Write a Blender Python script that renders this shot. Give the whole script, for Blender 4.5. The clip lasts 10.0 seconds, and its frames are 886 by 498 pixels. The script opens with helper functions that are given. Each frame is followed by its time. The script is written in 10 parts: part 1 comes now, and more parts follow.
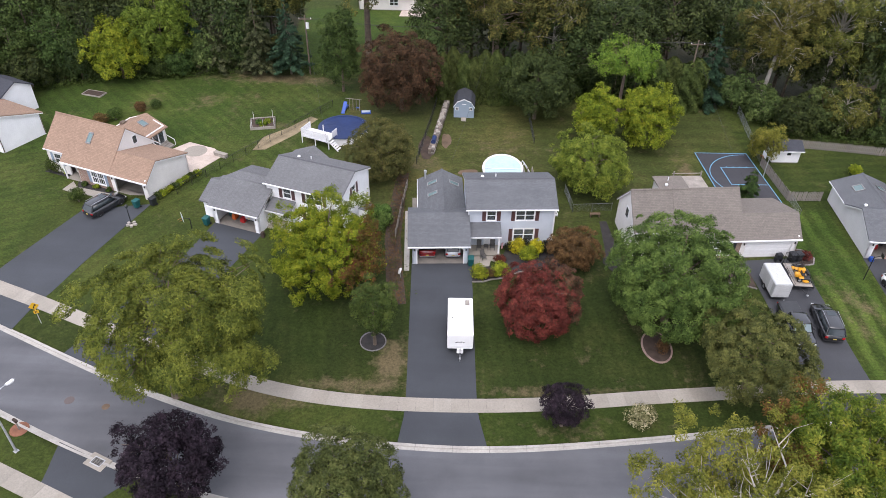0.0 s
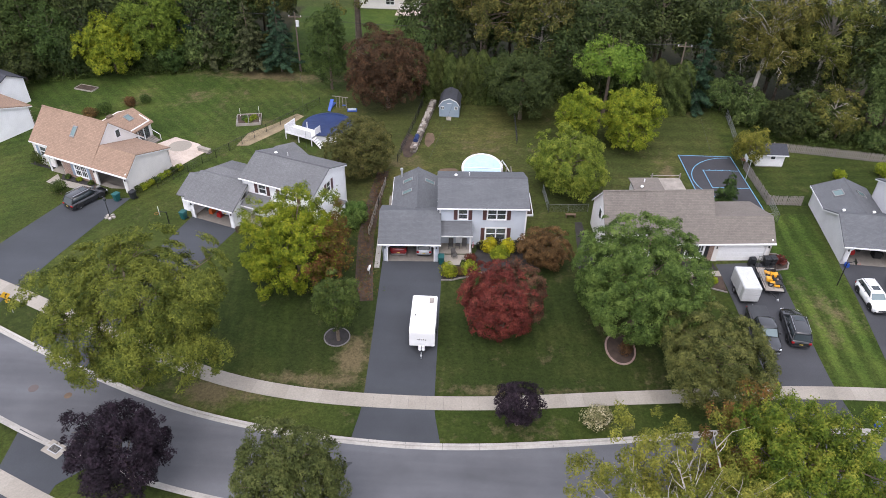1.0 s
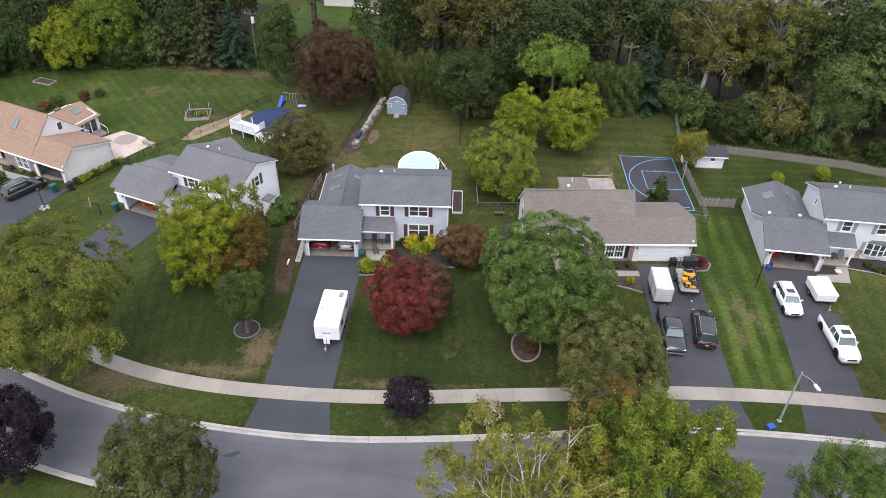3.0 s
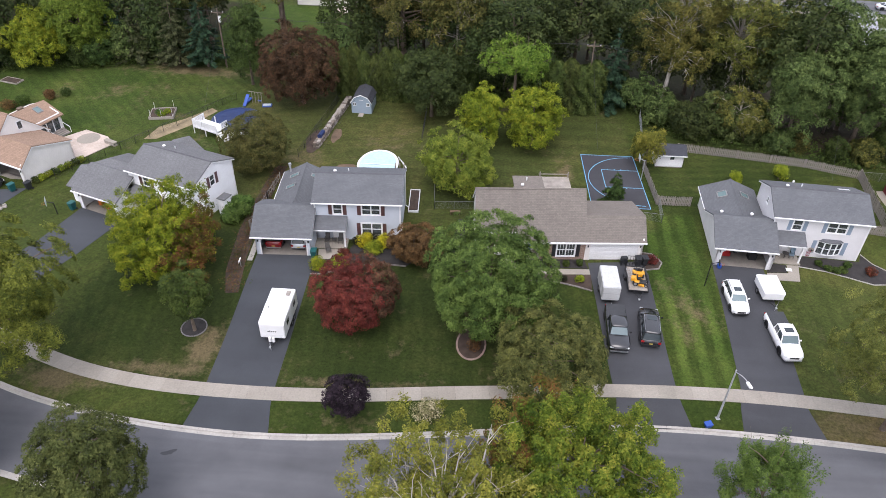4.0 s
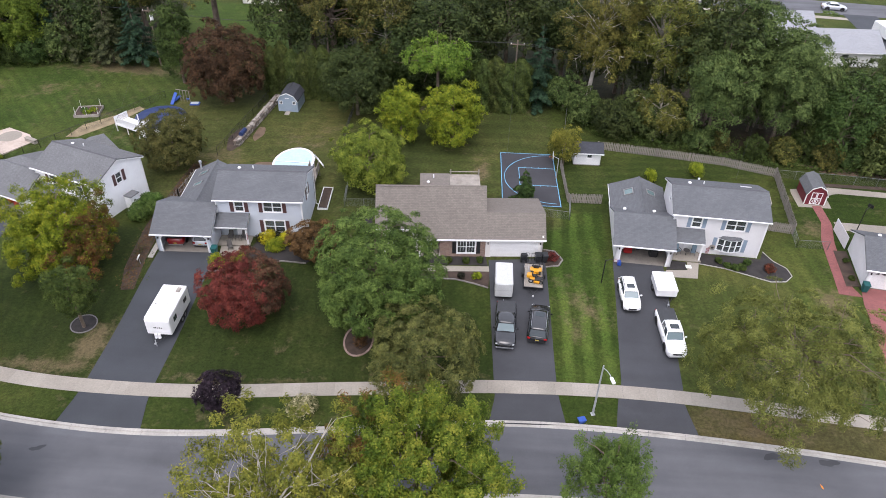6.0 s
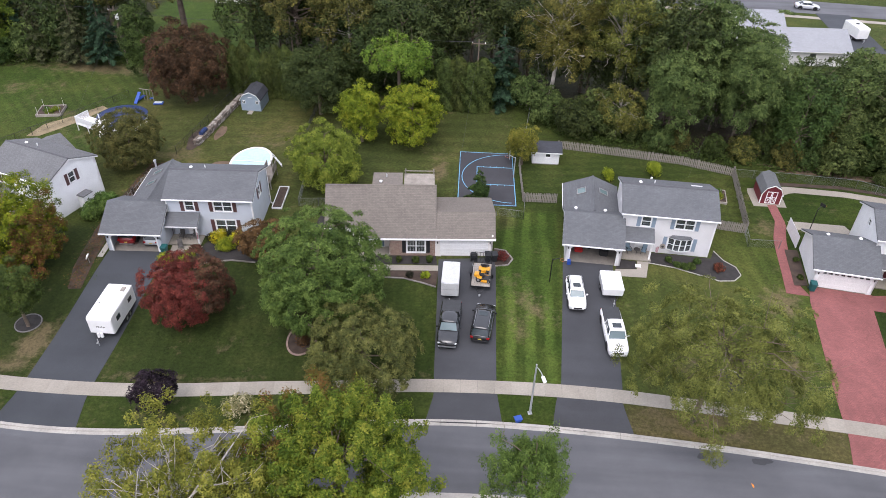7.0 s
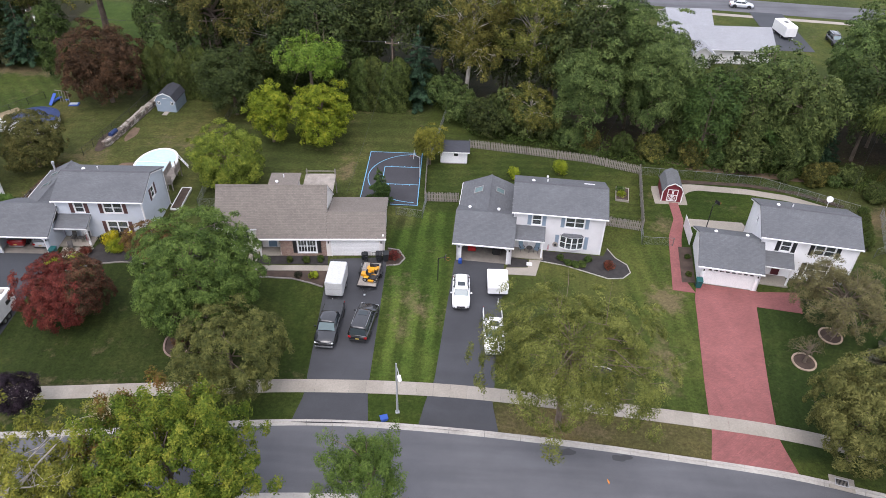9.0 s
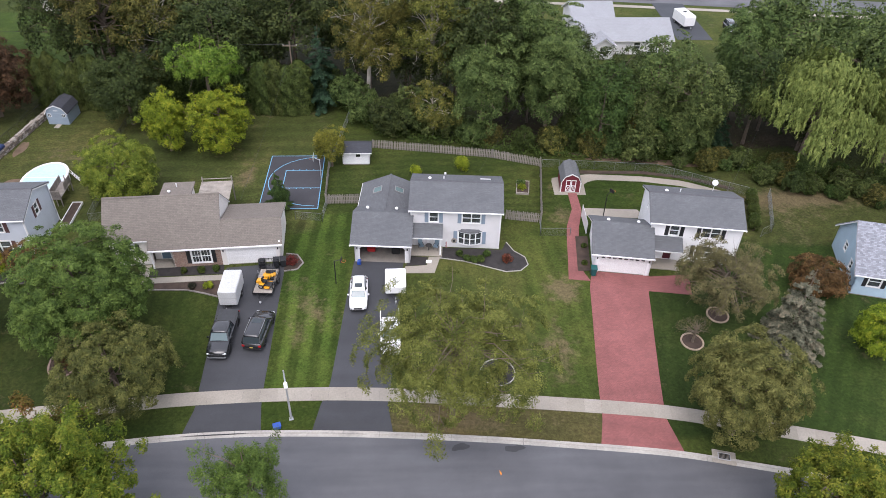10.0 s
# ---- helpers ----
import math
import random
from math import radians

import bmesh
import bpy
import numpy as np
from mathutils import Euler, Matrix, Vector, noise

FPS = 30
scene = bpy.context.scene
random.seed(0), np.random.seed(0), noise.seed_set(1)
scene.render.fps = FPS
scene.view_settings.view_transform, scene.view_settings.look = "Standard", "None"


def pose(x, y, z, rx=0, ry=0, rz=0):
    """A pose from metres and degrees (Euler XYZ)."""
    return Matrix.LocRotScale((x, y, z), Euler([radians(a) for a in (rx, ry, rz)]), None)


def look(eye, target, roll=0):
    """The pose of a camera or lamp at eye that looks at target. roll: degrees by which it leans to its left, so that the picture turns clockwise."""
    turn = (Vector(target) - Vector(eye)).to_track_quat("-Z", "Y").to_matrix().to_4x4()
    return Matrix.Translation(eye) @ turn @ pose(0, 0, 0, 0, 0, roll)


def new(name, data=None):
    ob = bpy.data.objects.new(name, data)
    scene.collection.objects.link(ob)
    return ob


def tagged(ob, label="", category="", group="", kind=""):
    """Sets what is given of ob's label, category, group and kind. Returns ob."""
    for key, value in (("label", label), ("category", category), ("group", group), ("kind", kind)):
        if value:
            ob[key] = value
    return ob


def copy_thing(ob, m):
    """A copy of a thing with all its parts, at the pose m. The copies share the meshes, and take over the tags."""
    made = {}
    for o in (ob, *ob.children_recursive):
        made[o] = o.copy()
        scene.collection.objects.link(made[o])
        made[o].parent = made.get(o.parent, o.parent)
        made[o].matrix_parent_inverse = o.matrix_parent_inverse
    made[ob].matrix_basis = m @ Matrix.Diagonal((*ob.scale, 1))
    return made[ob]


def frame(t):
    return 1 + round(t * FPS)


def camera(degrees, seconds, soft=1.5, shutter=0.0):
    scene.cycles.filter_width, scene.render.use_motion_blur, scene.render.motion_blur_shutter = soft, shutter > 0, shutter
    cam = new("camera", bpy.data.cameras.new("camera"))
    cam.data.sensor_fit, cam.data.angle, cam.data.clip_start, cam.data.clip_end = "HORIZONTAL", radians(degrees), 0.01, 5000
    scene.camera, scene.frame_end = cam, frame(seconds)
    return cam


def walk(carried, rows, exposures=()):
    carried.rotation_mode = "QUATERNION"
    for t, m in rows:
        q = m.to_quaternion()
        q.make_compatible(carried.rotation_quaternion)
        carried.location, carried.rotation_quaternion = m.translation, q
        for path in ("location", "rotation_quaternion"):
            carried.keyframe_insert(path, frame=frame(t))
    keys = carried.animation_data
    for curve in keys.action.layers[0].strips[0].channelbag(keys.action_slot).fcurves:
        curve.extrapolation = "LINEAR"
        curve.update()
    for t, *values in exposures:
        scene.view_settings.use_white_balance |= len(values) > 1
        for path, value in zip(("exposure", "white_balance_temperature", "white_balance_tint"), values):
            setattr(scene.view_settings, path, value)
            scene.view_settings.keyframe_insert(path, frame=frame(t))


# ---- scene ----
cam = camera(64.0, 10.0, 0.5)
PATH = [
    (0, (-2.556, -0.557, 47.424), (-2.576, 1.028, 46.205), 1.2),
    (0.5, (-0.093, -0.631, 47.4), (-0.137, 0.955, 46.182), 1.2),
    (1, (2.295, -0.691, 47.441), (2.228, 0.893, 46.222), 1.2),
    (1.5, (4.767, -0.64, 47.494), (4.675, 0.941, 46.274), 1.2),
    (2, (7.007, -0.694, 47.562), (6.902, 0.886, 46.34), 1.2),
    (2.5, (9.582, -0.769, 47.562), (9.475, 0.813, 46.343), 1.3),
    (4, (17.333, -0.492, 47.882), (17.227, 1.087, 46.659), 1.3),
    (4.5, (19.835, -0.464, 47.885), (19.732, 1.116, 46.663), 1.4),
    (5, (22.468, -0.277, 47.95), (22.366, 1.302, 46.727), 1.4),
    (5.5, (25.083, -0.174, 47.868), (24.981, 1.406, 46.647), 1.4),
    (7, (33.101, 0.339, 48.056), (33.0, 1.918, 46.832), 1.4),
    (7.5, (35.651, 0.447, 48.09), (35.553, 2.027, 46.867), 1.5),
    (8, (38.508, 0.652, 48.214), (38.411, 2.231, 46.991), 1.4),
    (8.5, (41.045, 0.807, 48.184), (40.956, 2.388, 46.962), 1.5),
    (9, (43.755, 1.028, 48.227), (43.679, 2.609, 47.004), 1.5),
    (9.5, (46.559, 1.099, 48.248), (46.551, 2.682, 47.026), 1.5),
    (10, (49.061, 1.249, 48.444), (49.131, 2.829, 47.22), 1.6),
]
walk(cam, [(t, look(eye, target, roll)) for t, eye, target, roll in PATH], [(0, 0.84, 6280, 17), (10, 0.84, 6280, 17)])

# ---- world and light: a bright overcast sky ----
SUN_ELEV, SUN_ROT = radians(62), radians(188)
world = bpy.data.worlds.new("world")
scene.world = world
world.use_nodes = True
wn = world.node_tree
wn.nodes.clear()
sky = wn.nodes.new("ShaderNodeTexSky")
sky.sky_type, sky.sun_disc = "NISHITA", False
sky.sun_elevation, sky.sun_rotation = SUN_ELEV, SUN_ROT
sky.air_density, sky.dust_density, sky.ozone_density = 1.0, 4.0, 1.0
grey = wn.nodes.new("ShaderNodeHueSaturation")
grey.inputs["Saturation"].default_value = 0.6
bg = wn.nodes.new("ShaderNodeBackground")
bg.inputs["Strength"].default_value = 0.205
cloud = wn.nodes.new("ShaderNodeMix")
cloud.data_type = "RGBA"
cloud.inputs[0].default_value = 0.55
cloud.inputs[7].default_value = (4.6, 4.75, 5.0, 1)
wout = wn.nodes.new("ShaderNodeOutputWorld")
wn.links.new(sky.outputs[0], grey.inputs["Color"])
wn.links.new(grey.outputs[0], cloud.inputs[6])
wn.links.new(cloud.outputs[2], bg.inputs[0])
wn.links.new(bg.outputs[0], wout.inputs[0])

sun_data = bpy.data.lights.new("sun", "SUN")
sun_data.energy, sun_data.angle, sun_data.color = 0.65, radians(45), (1.0, 0.97, 0.93)
sun = new("sun", sun_data)
sun.matrix_world = look((0, 0, 0), (-math.sin(SUN_ROT) * math.cos(SUN_ELEV), -math.cos(SUN_ROT) * math.cos(SUN_ELEV), -math.sin(SUN_ELEV)))


# ---- materials ----
def lin(h):
    """Linear colour from a hex string."""
    v = [int(h[i:i + 2], 16) / 255 for i in (0, 2, 4)]
    return tuple(c / 12.92 if c <= 0.04045 else ((c + 0.055) / 1.055) ** 2.4 for c in v)


class Nodes:
    def __init__(self, name):
        self.m = bpy.data.materials.new(name)
        self.m.use_nodes = True
        self.t = self.m.node_tree
        self.b = self.t.nodes["Principled BSDF"]
        self.out = self.t.nodes["Material Output"]
        self.co = self.n("ShaderNodeTexCoord").outputs["Object"]

    def n(self, kind, **props):
        node = self.t.nodes.new(kind)
        for k, v in props.items():
            node.inputs[k.replace("_", " ")].default_value = v
        return node

    def link(self, a, b):
        self.t.links.new(a, b)

    def noise(self, scale, detail=4.0, rough=0.55, co=None):
        node = self.n("ShaderNodeTexNoise", Scale=scale, Detail=detail, Roughness=rough)
        self.link(co or self.co, node.inputs["Vector"])
        return node.outputs["Fac"]

    def ramp(self, fac, stops):
        node = self.n("ShaderNodeValToRGB")
        el = node.color_ramp.elements
        while len(el) < len(stops):
            el.new(0.5)
        for e, (p, c) in zip(el, stops):
            e.position, e.color = p, (*c, 1) if len(c) == 3 else c
        self.link(fac, node.inputs[0])
        return node.outputs[0]

    def mix(self, fac, a, b, mode="MIX"):
        node = self.t.nodes.new("ShaderNodeMix")
        node.data_type, node.blend_type = "RGBA", mode
        for sock, v in ((node.inputs[0], fac), (node.inputs[6], a), (node.inputs[7], b)):
            if isinstance(v, (int, float)):
                sock.default_value = v
            elif isinstance(v, tuple):
                sock.default_value = (*v[:3], 1)
            else:
                self.link(v, sock)
        return node.outputs[2]

    def math(self, op, a, b=0.0, c=0.0):
        node = self.t.nodes.new("ShaderNodeMath")
        node.operation = op
        for sock, v in zip(node.inputs, (a, b, c)):
            if isinstance(v, (int, float)):
                sock.default_value = v
            else:
                self.link(v, sock)
        return node.outputs[0]

    def xyz(self):
        node = self.n("ShaderNodeSeparateXYZ")
        self.link(self.co, node.inputs[0])
        return node.outputs

    def bump(self, height, strength=0.3, dist=0.02):
        node = self.n("ShaderNodeBump", Strength=strength, Distance=dist)
        self.link(height, node.inputs["Height"])
        self.link(node.outputs[0], self.b.inputs["Normal"])

    def base(self, colour, rough=0.7, metal=0.0, spec=0.5):
        if isinstance(colour, tuple):
            self.b.inputs["Base Color"].default_value = (*colour[:3], 1)
        else:
            self.link(colour, self.b.inputs["Base Color"])
        if isinstance(rough, (int, float)):
            self.b.inputs["Roughness"].default_value = rough
        else:
            self.link(rough, self.b.inputs["Roughness"])
        self.b.inputs["Metallic"].default_value = metal
        self.b.inputs["Specular IOR Level"].default_value = spec
        return self.m


def vary(c, k):
    return tuple(min(1, v * k) for v in c)


def surface(name, colour, rough=0.7, big=0.5, small=9.0, amount=0.18, bump=0.15, metal=0.0, spec=0.5):
    """A material with variation at two scales."""
    s = Nodes(name)
    a = s.ramp(s.noise(big), [(0.3, vary(colour, 1 - amount)), (0.7, vary(colour, 1 + amount))])
    g = s.ramp(s.noise(small, 6), [(0.3, (0.86,) * 3), (0.7, (1.08,) * 3)])
    if bump:
        s.bump(s.noise(small * 3, 5), bump, 0.01)
    return s.base(s.mix(1.0, a, g, "MULTIPLY"), rough, metal, spec)


def siding(name, colour, pitch=0.115):
    """Horizontal clapboards: a shadow line painted into the colour under each board, faint staining."""
    s = Nodes(name)
    z = s.xyz()[2]
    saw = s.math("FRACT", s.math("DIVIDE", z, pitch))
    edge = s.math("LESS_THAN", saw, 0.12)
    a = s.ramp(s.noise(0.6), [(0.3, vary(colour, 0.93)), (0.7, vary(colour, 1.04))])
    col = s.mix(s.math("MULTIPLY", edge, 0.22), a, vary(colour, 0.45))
    s.bump(saw, 0.5, 0.012)
    return s.base(col, 0.55, 0, 0.3)


def shingles(name, colour, axis="y", spread=0.085, blotch=0.09):
    """Asphalt shingle courses with tabs of uneven tone. axis: the way the slope climbs."""
    s = Nodes(name)
    o = s.xyz()
    comb = s.n("ShaderNodeCombineXYZ")
    s.link(o[0] if axis == "y" else o[1], comb.inputs[0])
    s.link(o[1] if axis == "y" else o[0], comb.inputs[1])
    br = s.n("ShaderNodeTexBrick", Scale=1.0)
    br.inputs["Brick Width"].default_value, br.inputs["Row Height"].default_value = 0.31, 0.13
    br.inputs["Mortar Size"].default_value = 0.008
    br.inputs["Color1"].default_value = (*vary(colour, 1 - spread), 1)
    br.inputs["Color2"].default_value = (*vary(colour, 1 + spread), 1)
    br.inputs["Mortar"].default_value = (*vary(colour, 0.7), 1)
    br.inputs["Bias"].default_value = 0.0
    s.link(comb.outputs[0], br.inputs["Vector"])
    st = s.ramp(s.noise(0.35, 5, 0.6), [(0.3, (1 - blotch,) * 3), (0.72, (1 + blotch,) * 3)])
    gr = s.ramp(s.noise(14, 6, 0.7), [(0.3, (0.88,) * 3), (0.7, (1.1,) * 3)])
    col = s.mix(1.0, s.mix(1.0, br.outputs["Color"], st, "MULTIPLY"), gr, "MULTIPLY")
    s.bump(br.outputs["Fac"], 0.4, -0.01)
    return s.base(col, 0.92, 0, 0.25)


def foliage(name, colours, hue=0.0):
    """Leaves: colours blend over the crown and each leaf differs a little."""
    s = Nodes(name)
    geo = s.n("ShaderNodeNewGeometry")
    rnd = geo.outputs["Random Per Island"]
    info = s.n("ShaderNodeObjectInfo")
    big = s.noise(0.42, 3)
    f = s.math("ADD", s.math("ADD", s.math("MULTIPLY", big, 0.7), s.math("MULTIPLY", s.noise(1.6, 2), 1.1)), s.math("MULTIPLY", rnd, 0.25))
    f = s.math("SUBTRACT", f, 0.525)
    gain = [0.72 + 0.46 * i / max(1, len(colours) - 1) for i in range(len(colours))]
    colours = [(r * k * 0.85, g * k * 0.82, b * k * 0.74) for (r, g, b), k in zip(colours, gain)]
    n = len(colours)
    col = s.ramp(f, [(0.25 + 0.5 * i / max(1, n - 1), c) for i, c in enumerate(colours)])
    hs = s.n("ShaderNodeHueSaturation")
    v = s.math("ADD", 0.86, s.math("MULTIPLY", info.outputs["Random"], 0.28))
    s.link(v, hs.inputs["Value"])
    s.link(s.math("ADD", 0.485, s.math("MULTIPLY", info.outputs["Random"], 0.03)), hs.inputs["Hue"])
    s.link(col, hs.inputs["Color"])
    s.base(hs.outputs[0], 0.6, 0, 0.1)
    tr = s.n("ShaderNodeBsdfTranslucent")
    s.link(hs.outputs[0], tr.inputs["Color"])
    mx = s.n("ShaderNodeMixShader", Fac=0.13)
    s.link(s.b.outputs[0], mx.inputs[1])
    s.link(tr.outputs[0], mx.inputs[2])
    s.link(mx.outputs[0], s.out.inputs["Surface"])
    return s.m


# worn and sun-dried places on the lawns: x, y, reach across, reach along, strength
DRY_SPOTS = [(-7.6, 44.0, 1.6, 3.2, 0.22), (-11.5, 41.3, 5.0, 0.9, 0.17), (-19, 39.4, 5.0, 1.6, 0.22), (53, 40.0, 8.0, 2.0, 0.15), (56, 46, 7.0, 4.0, 0.07), (64.2, 56.5, 1.6, 2.0, 0.2), (27.5, 78, 1.6, 3.4, 0.22),
             (-24, 85, 5.0, 5.0, 0.12), (4, 83, 6.0, 5.0, 0.10), (-5.5, 79, 3.0, 2.5, 0.18), (66, 69, 2.0, 1.6, 0.2), (92, 72, 9.0, 4.0, 0.14), (98, 73.6, 6.0, 1.6, 0.24), (38.2, 53, 2.2, 4.0, 0.12), (20, 44, 5, 3, 0.06), (4, 40.9, 3.0, 0.7, 0.16), (11, 41.2, 6.0, 0.6, 0.1),
             (7.3, 36.6, 2.4, 1.2, 0.16), (13.5, 38, 4.0, 1.0, 0.1), (94, 47, 2.0, 1.2, 0.12), (-30, 103.5, 9.0, 2.0, 0.24), (-40, 95, 12.0, 5.0, 0.08), (22, 95, 8, 2.2, 0.14), (8, 45, 4, 2, 0.06), (-24, 35.6, 3, 1, 0.1), (62.5, 49, 1.5, 8, 0.1), (16, 51, 2, 4, 0.08)]
# each lot's own lawn: x0, x1, y0, y1, colour, strength of the mowing stripes, their direction in degrees, their pitch
LAWNS = [(-14.5, -5.8, 39.5, 62, (0.030, 0.043, 0.009), 0.07, 95, 1.3), (-22.0, -14.0, 40.0, 60, (0.032, 0.048, 0.009), 0.08, 100, 1.3), (-0.2, 21.5, 39.8, 60, (0.030, 0.044, 0.009), 0.08, 95, 1.3), (21.0, 30.0, 42.5, 57, (0.031, 0.048, 0.008), 0.08, 92, 1.3),
         (34.8, 41.8, 43.0, 70, (0.044, 0.074, 0.011), 0.34, 90, 1.9), (46.0, 61.0, 42.0, 61, (0.058, 0.074, 0.016), 0.08, 90, 1.6), (60.0, 67.5, 41.5, 66, (0.054, 0.076, 0.014), 0.12, 96, 1.7), (69.5, 83.0, 38.0, 58, (0.028, 0.046, 0.009), 0.06, 80, 1.4), (82.0, 110.0, 34.0, 66, (0.030, 0.052, 0.009), 0.10, 60, 1.5),
         (-44.0, -34.0, 46.0, 70, (0.048, 0.066, 0.012), 0.10, 62, 1.6), (-70.0, -49.0, 50.0, 82, (0.045, 0.068, 0.012), 0.12, 30, 1.6), (-64.0, -34.0, 79.0, 103, (0.047, 0.076, 0.013), 0.12, 132, 1.6), (-34.5, -18.0, 70.0, 104, (0.050, 0.074, 0.014), 0.12, 132, 1.6), (-18.0, 10.0, 66.0, 99, (0.064, 0.074, 0.019), 0.08, 10, 1.8),
         (9.5, 37.0, 66.0, 99, (0.056, 0.070, 0.017), 0.12, 2, 2.6), (36.5, 66.0, 70.0, 90, (0.040, 0.058, 0.011), 0.12, 4, 1.6), (66.5, 88.0, 62.0, 80, (0.034, 0.056, 0.009), 0.08, 0, 1.4), (86.0, 115.0, 64.0, 80, (0.056, 0.066, 0.017), 0.08, 20, 1.8), (-7.0, 29.0, 34.0, 39.9, (0.034, 0.052, 0.009), 0.04, 0, 1.2), (-50.0, -30.0, 39.0, 50.0, (0.040, 0.054, 0.011), 0.04, 0, 1.2),
         (35.0, 41.0, 36.0, 42.6, (0.034, 0.055, 0.008), 0.05, 0, 1.2), (46.5, 65.0, 34.0, 42.0, (0.096, 0.085, 0.031), 0.04, 0, 1.2),
         (-130.0, -31.5, 105.0, 136.0, (0.032, 0.034, 0.014), 0.0, 0, 2.0), (-4.0, 68.0, 101.0, 139.0, (0.032, 0.034, 0.014), 0.0, 0, 2.0), (58.0, 118.0, 86.5, 107.0, (0.050, 0.042, 0.022), 0.0, 0, 2.0), (-31.0, -5.0, 106.0, 136.0, (0.048, 0.082, 0.012), 0.06, 10, 2.0)]


def grass_material():
    """Mown lawns: each lot's own green, broad patches, dry spots, mowing stripes, fine blades."""
    s = Nodes("lawn_grass")
    o = s.xyz()
    wob = s.math("MULTIPLY", s.noise(0.09, 2), 1.6)
    edge = s.math("MULTIPLY", s.math("SUBTRACT", s.noise(0.5, 3), 0.5), 1.6)
    ex, ey = s.math("ADD", o[0], edge), s.math("ADD", o[1], edge)
    col, amt = (0.050, 0.068, 0.013), 0.0

    def side(v, a, sign):
        node = s.n("ShaderNodeMapRange")
        node.clamp = True
        s.link(v, node.inputs[0])
        node.inputs[1].default_value, node.inputs[2].default_value = (a - 0.5, a + 0.5) if sign > 0 else (a + 0.5, a - 0.5)
        return node.outputs[0]

    for x0, x1, y0, y1, c, k, ang, pitch in LAWNS:
        m = s.math("MULTIPLY", s.math("MULTIPLY", side(ex, x0, 1), side(ex, x1, -1)), s.math("MULTIPLY", side(ey, y0, 1), side(ey, y1, -1)))
        a = radians(ang)
        across = s.math("ADD", s.math("ADD", s.math("MULTIPLY", o[0], -math.sin(a)), s.math("MULTIPLY", o[1], math.cos(a))), wob)
        wave = s.math("SINE", s.math("MULTIPLY", across, 2 * math.pi / pitch))
        wave = s.math("MAXIMUM", -0.6, s.math("MINIMUM", 0.6, wave))
        amt = s.math("ADD", amt, s.math("MULTIPLY", s.math("MULTIPLY", wave, 1.5 * k), m))
        col = s.mix(m, col, c)
    worn = s.ramp(s.noise(0.11, 4, 0.6), [(0.36, (0.4,) * 3), (0.56, (1, 1, 1))])
    amt = s.math("ADD", 1.0, s.math("MULTIPLY", amt, worn))
    comb = s.n("ShaderNodeCombineColor")
    for k in range(3):
        s.link(amt, comb.inputs[k])
    col = s.mix(1.0, col, comb.outputs[0], "MULTIPLY")
    patch = s.math("ADD", s.math("MULTIPLY", s.noise(0.09, 3, 0.5), 0.55), s.math("MULTIPLY", s.noise(0.42, 5, 0.65), 0.45))
    col = s.mix(1.0, col, s.ramp(patch, [(0.34, (0.72, 0.78, 0.75)), (0.5, (1, 1, 1)), (0.66, (1.75, 1.42, 1.7))]), "MULTIPLY")
    dry = s.math("ADD", s.math("MULTIPLY", s.noise(0.22, 6, 0.65), 0.5), s.math("MULTIPLY", s.noise(1.1, 6, 0.72), 0.5))
    for x, y, rx, ry, k in DRY_SPOTS:
        ox = s.math("DIVIDE", s.math("SUBTRACT", o[0], x), rx)
        oy = s.math("DIVIDE", s.math("SUBTRACT", o[1], y), ry)
        d2 = s.math("ADD", s.math("MULTIPLY", ox, ox), s.math("MULTIPLY", oy, oy))
        dry = s.math("ADD", dry, s.math("MULTIPLY", s.math("EXPONENT", s.math("MULTIPLY", d2, -1.0)), k))
    dry = s.ramp(dry, [(0.57, (0, 0, 0)), (0.72, (0.8, 0.8, 0.8))])
    col = s.mix(dry, col, s.mix(s.noise(0.9, 4), (0.20, 0.155, 0.085), (0.120, 0.092, 0.050)))
    clump = s.ramp(s.noise(1.8, 8, 0.75), [(0.28, (0.72,) * 3), (0.72, (1.28,) * 3)])
    fine = s.ramp(s.noise(3.6, 12, 0.86), [(0.28, (0.31,) * 3), (0.72, (1.31,) * 3)])
    col = s.mix(1.0, s.mix(1.0, col, clump, "MULTIPLY"), fine, "MULTIPLY")
    s.bump(s.noise(14, 6, 0.75), 0.7, 0.06)
    return s.base(col, 0.9, 0, 0.15)


def asphalt(name, colour, cracks=0.0, streak=0.1):
    s = Nodes(name)
    a = s.ramp(s.noise(0.12, 5, 0.6), [(0.3, vary(colour, 1 - streak)), (0.7, vary(colour, 1 + streak))])
    g = s.ramp(s.noise(22, 8, 0.8), [(0.3, (0.8,) * 3), (0.7, (1.18,) * 3)])
    col = s.mix(1.0, a, g, "MULTIPLY")
    if cracks:
        mp = s.n("ShaderNodeMapping")
        mp.inputs["Scale"].default_value = (0.05, 0.45, 1)
        s.link(s.co, mp.inputs["Vector"])
        band = s.ramp(s.noise(1.0, 3, 0.5, mp.outputs[0]), [(0.35, (1 - cracks,) * 3), (0.65, (1 + cracks,) * 3)])
        col = s.mix(1.0, col, band, "MULTIPLY")
    s.bump(s.noise(60, 4), 0.3, 0.01)
    return s.base(col, 0.82, 0, 0.35)


def glass_material():
    s = Nodes("window_glass")
    s.base((0.26, 0.29, 0.30), 0.03, 0, 0.5)
    s.b.inputs["Transmission Weight"].default_value = 0.85
    s.b.inputs["IOR"].default_value = 1.5
    return s.m


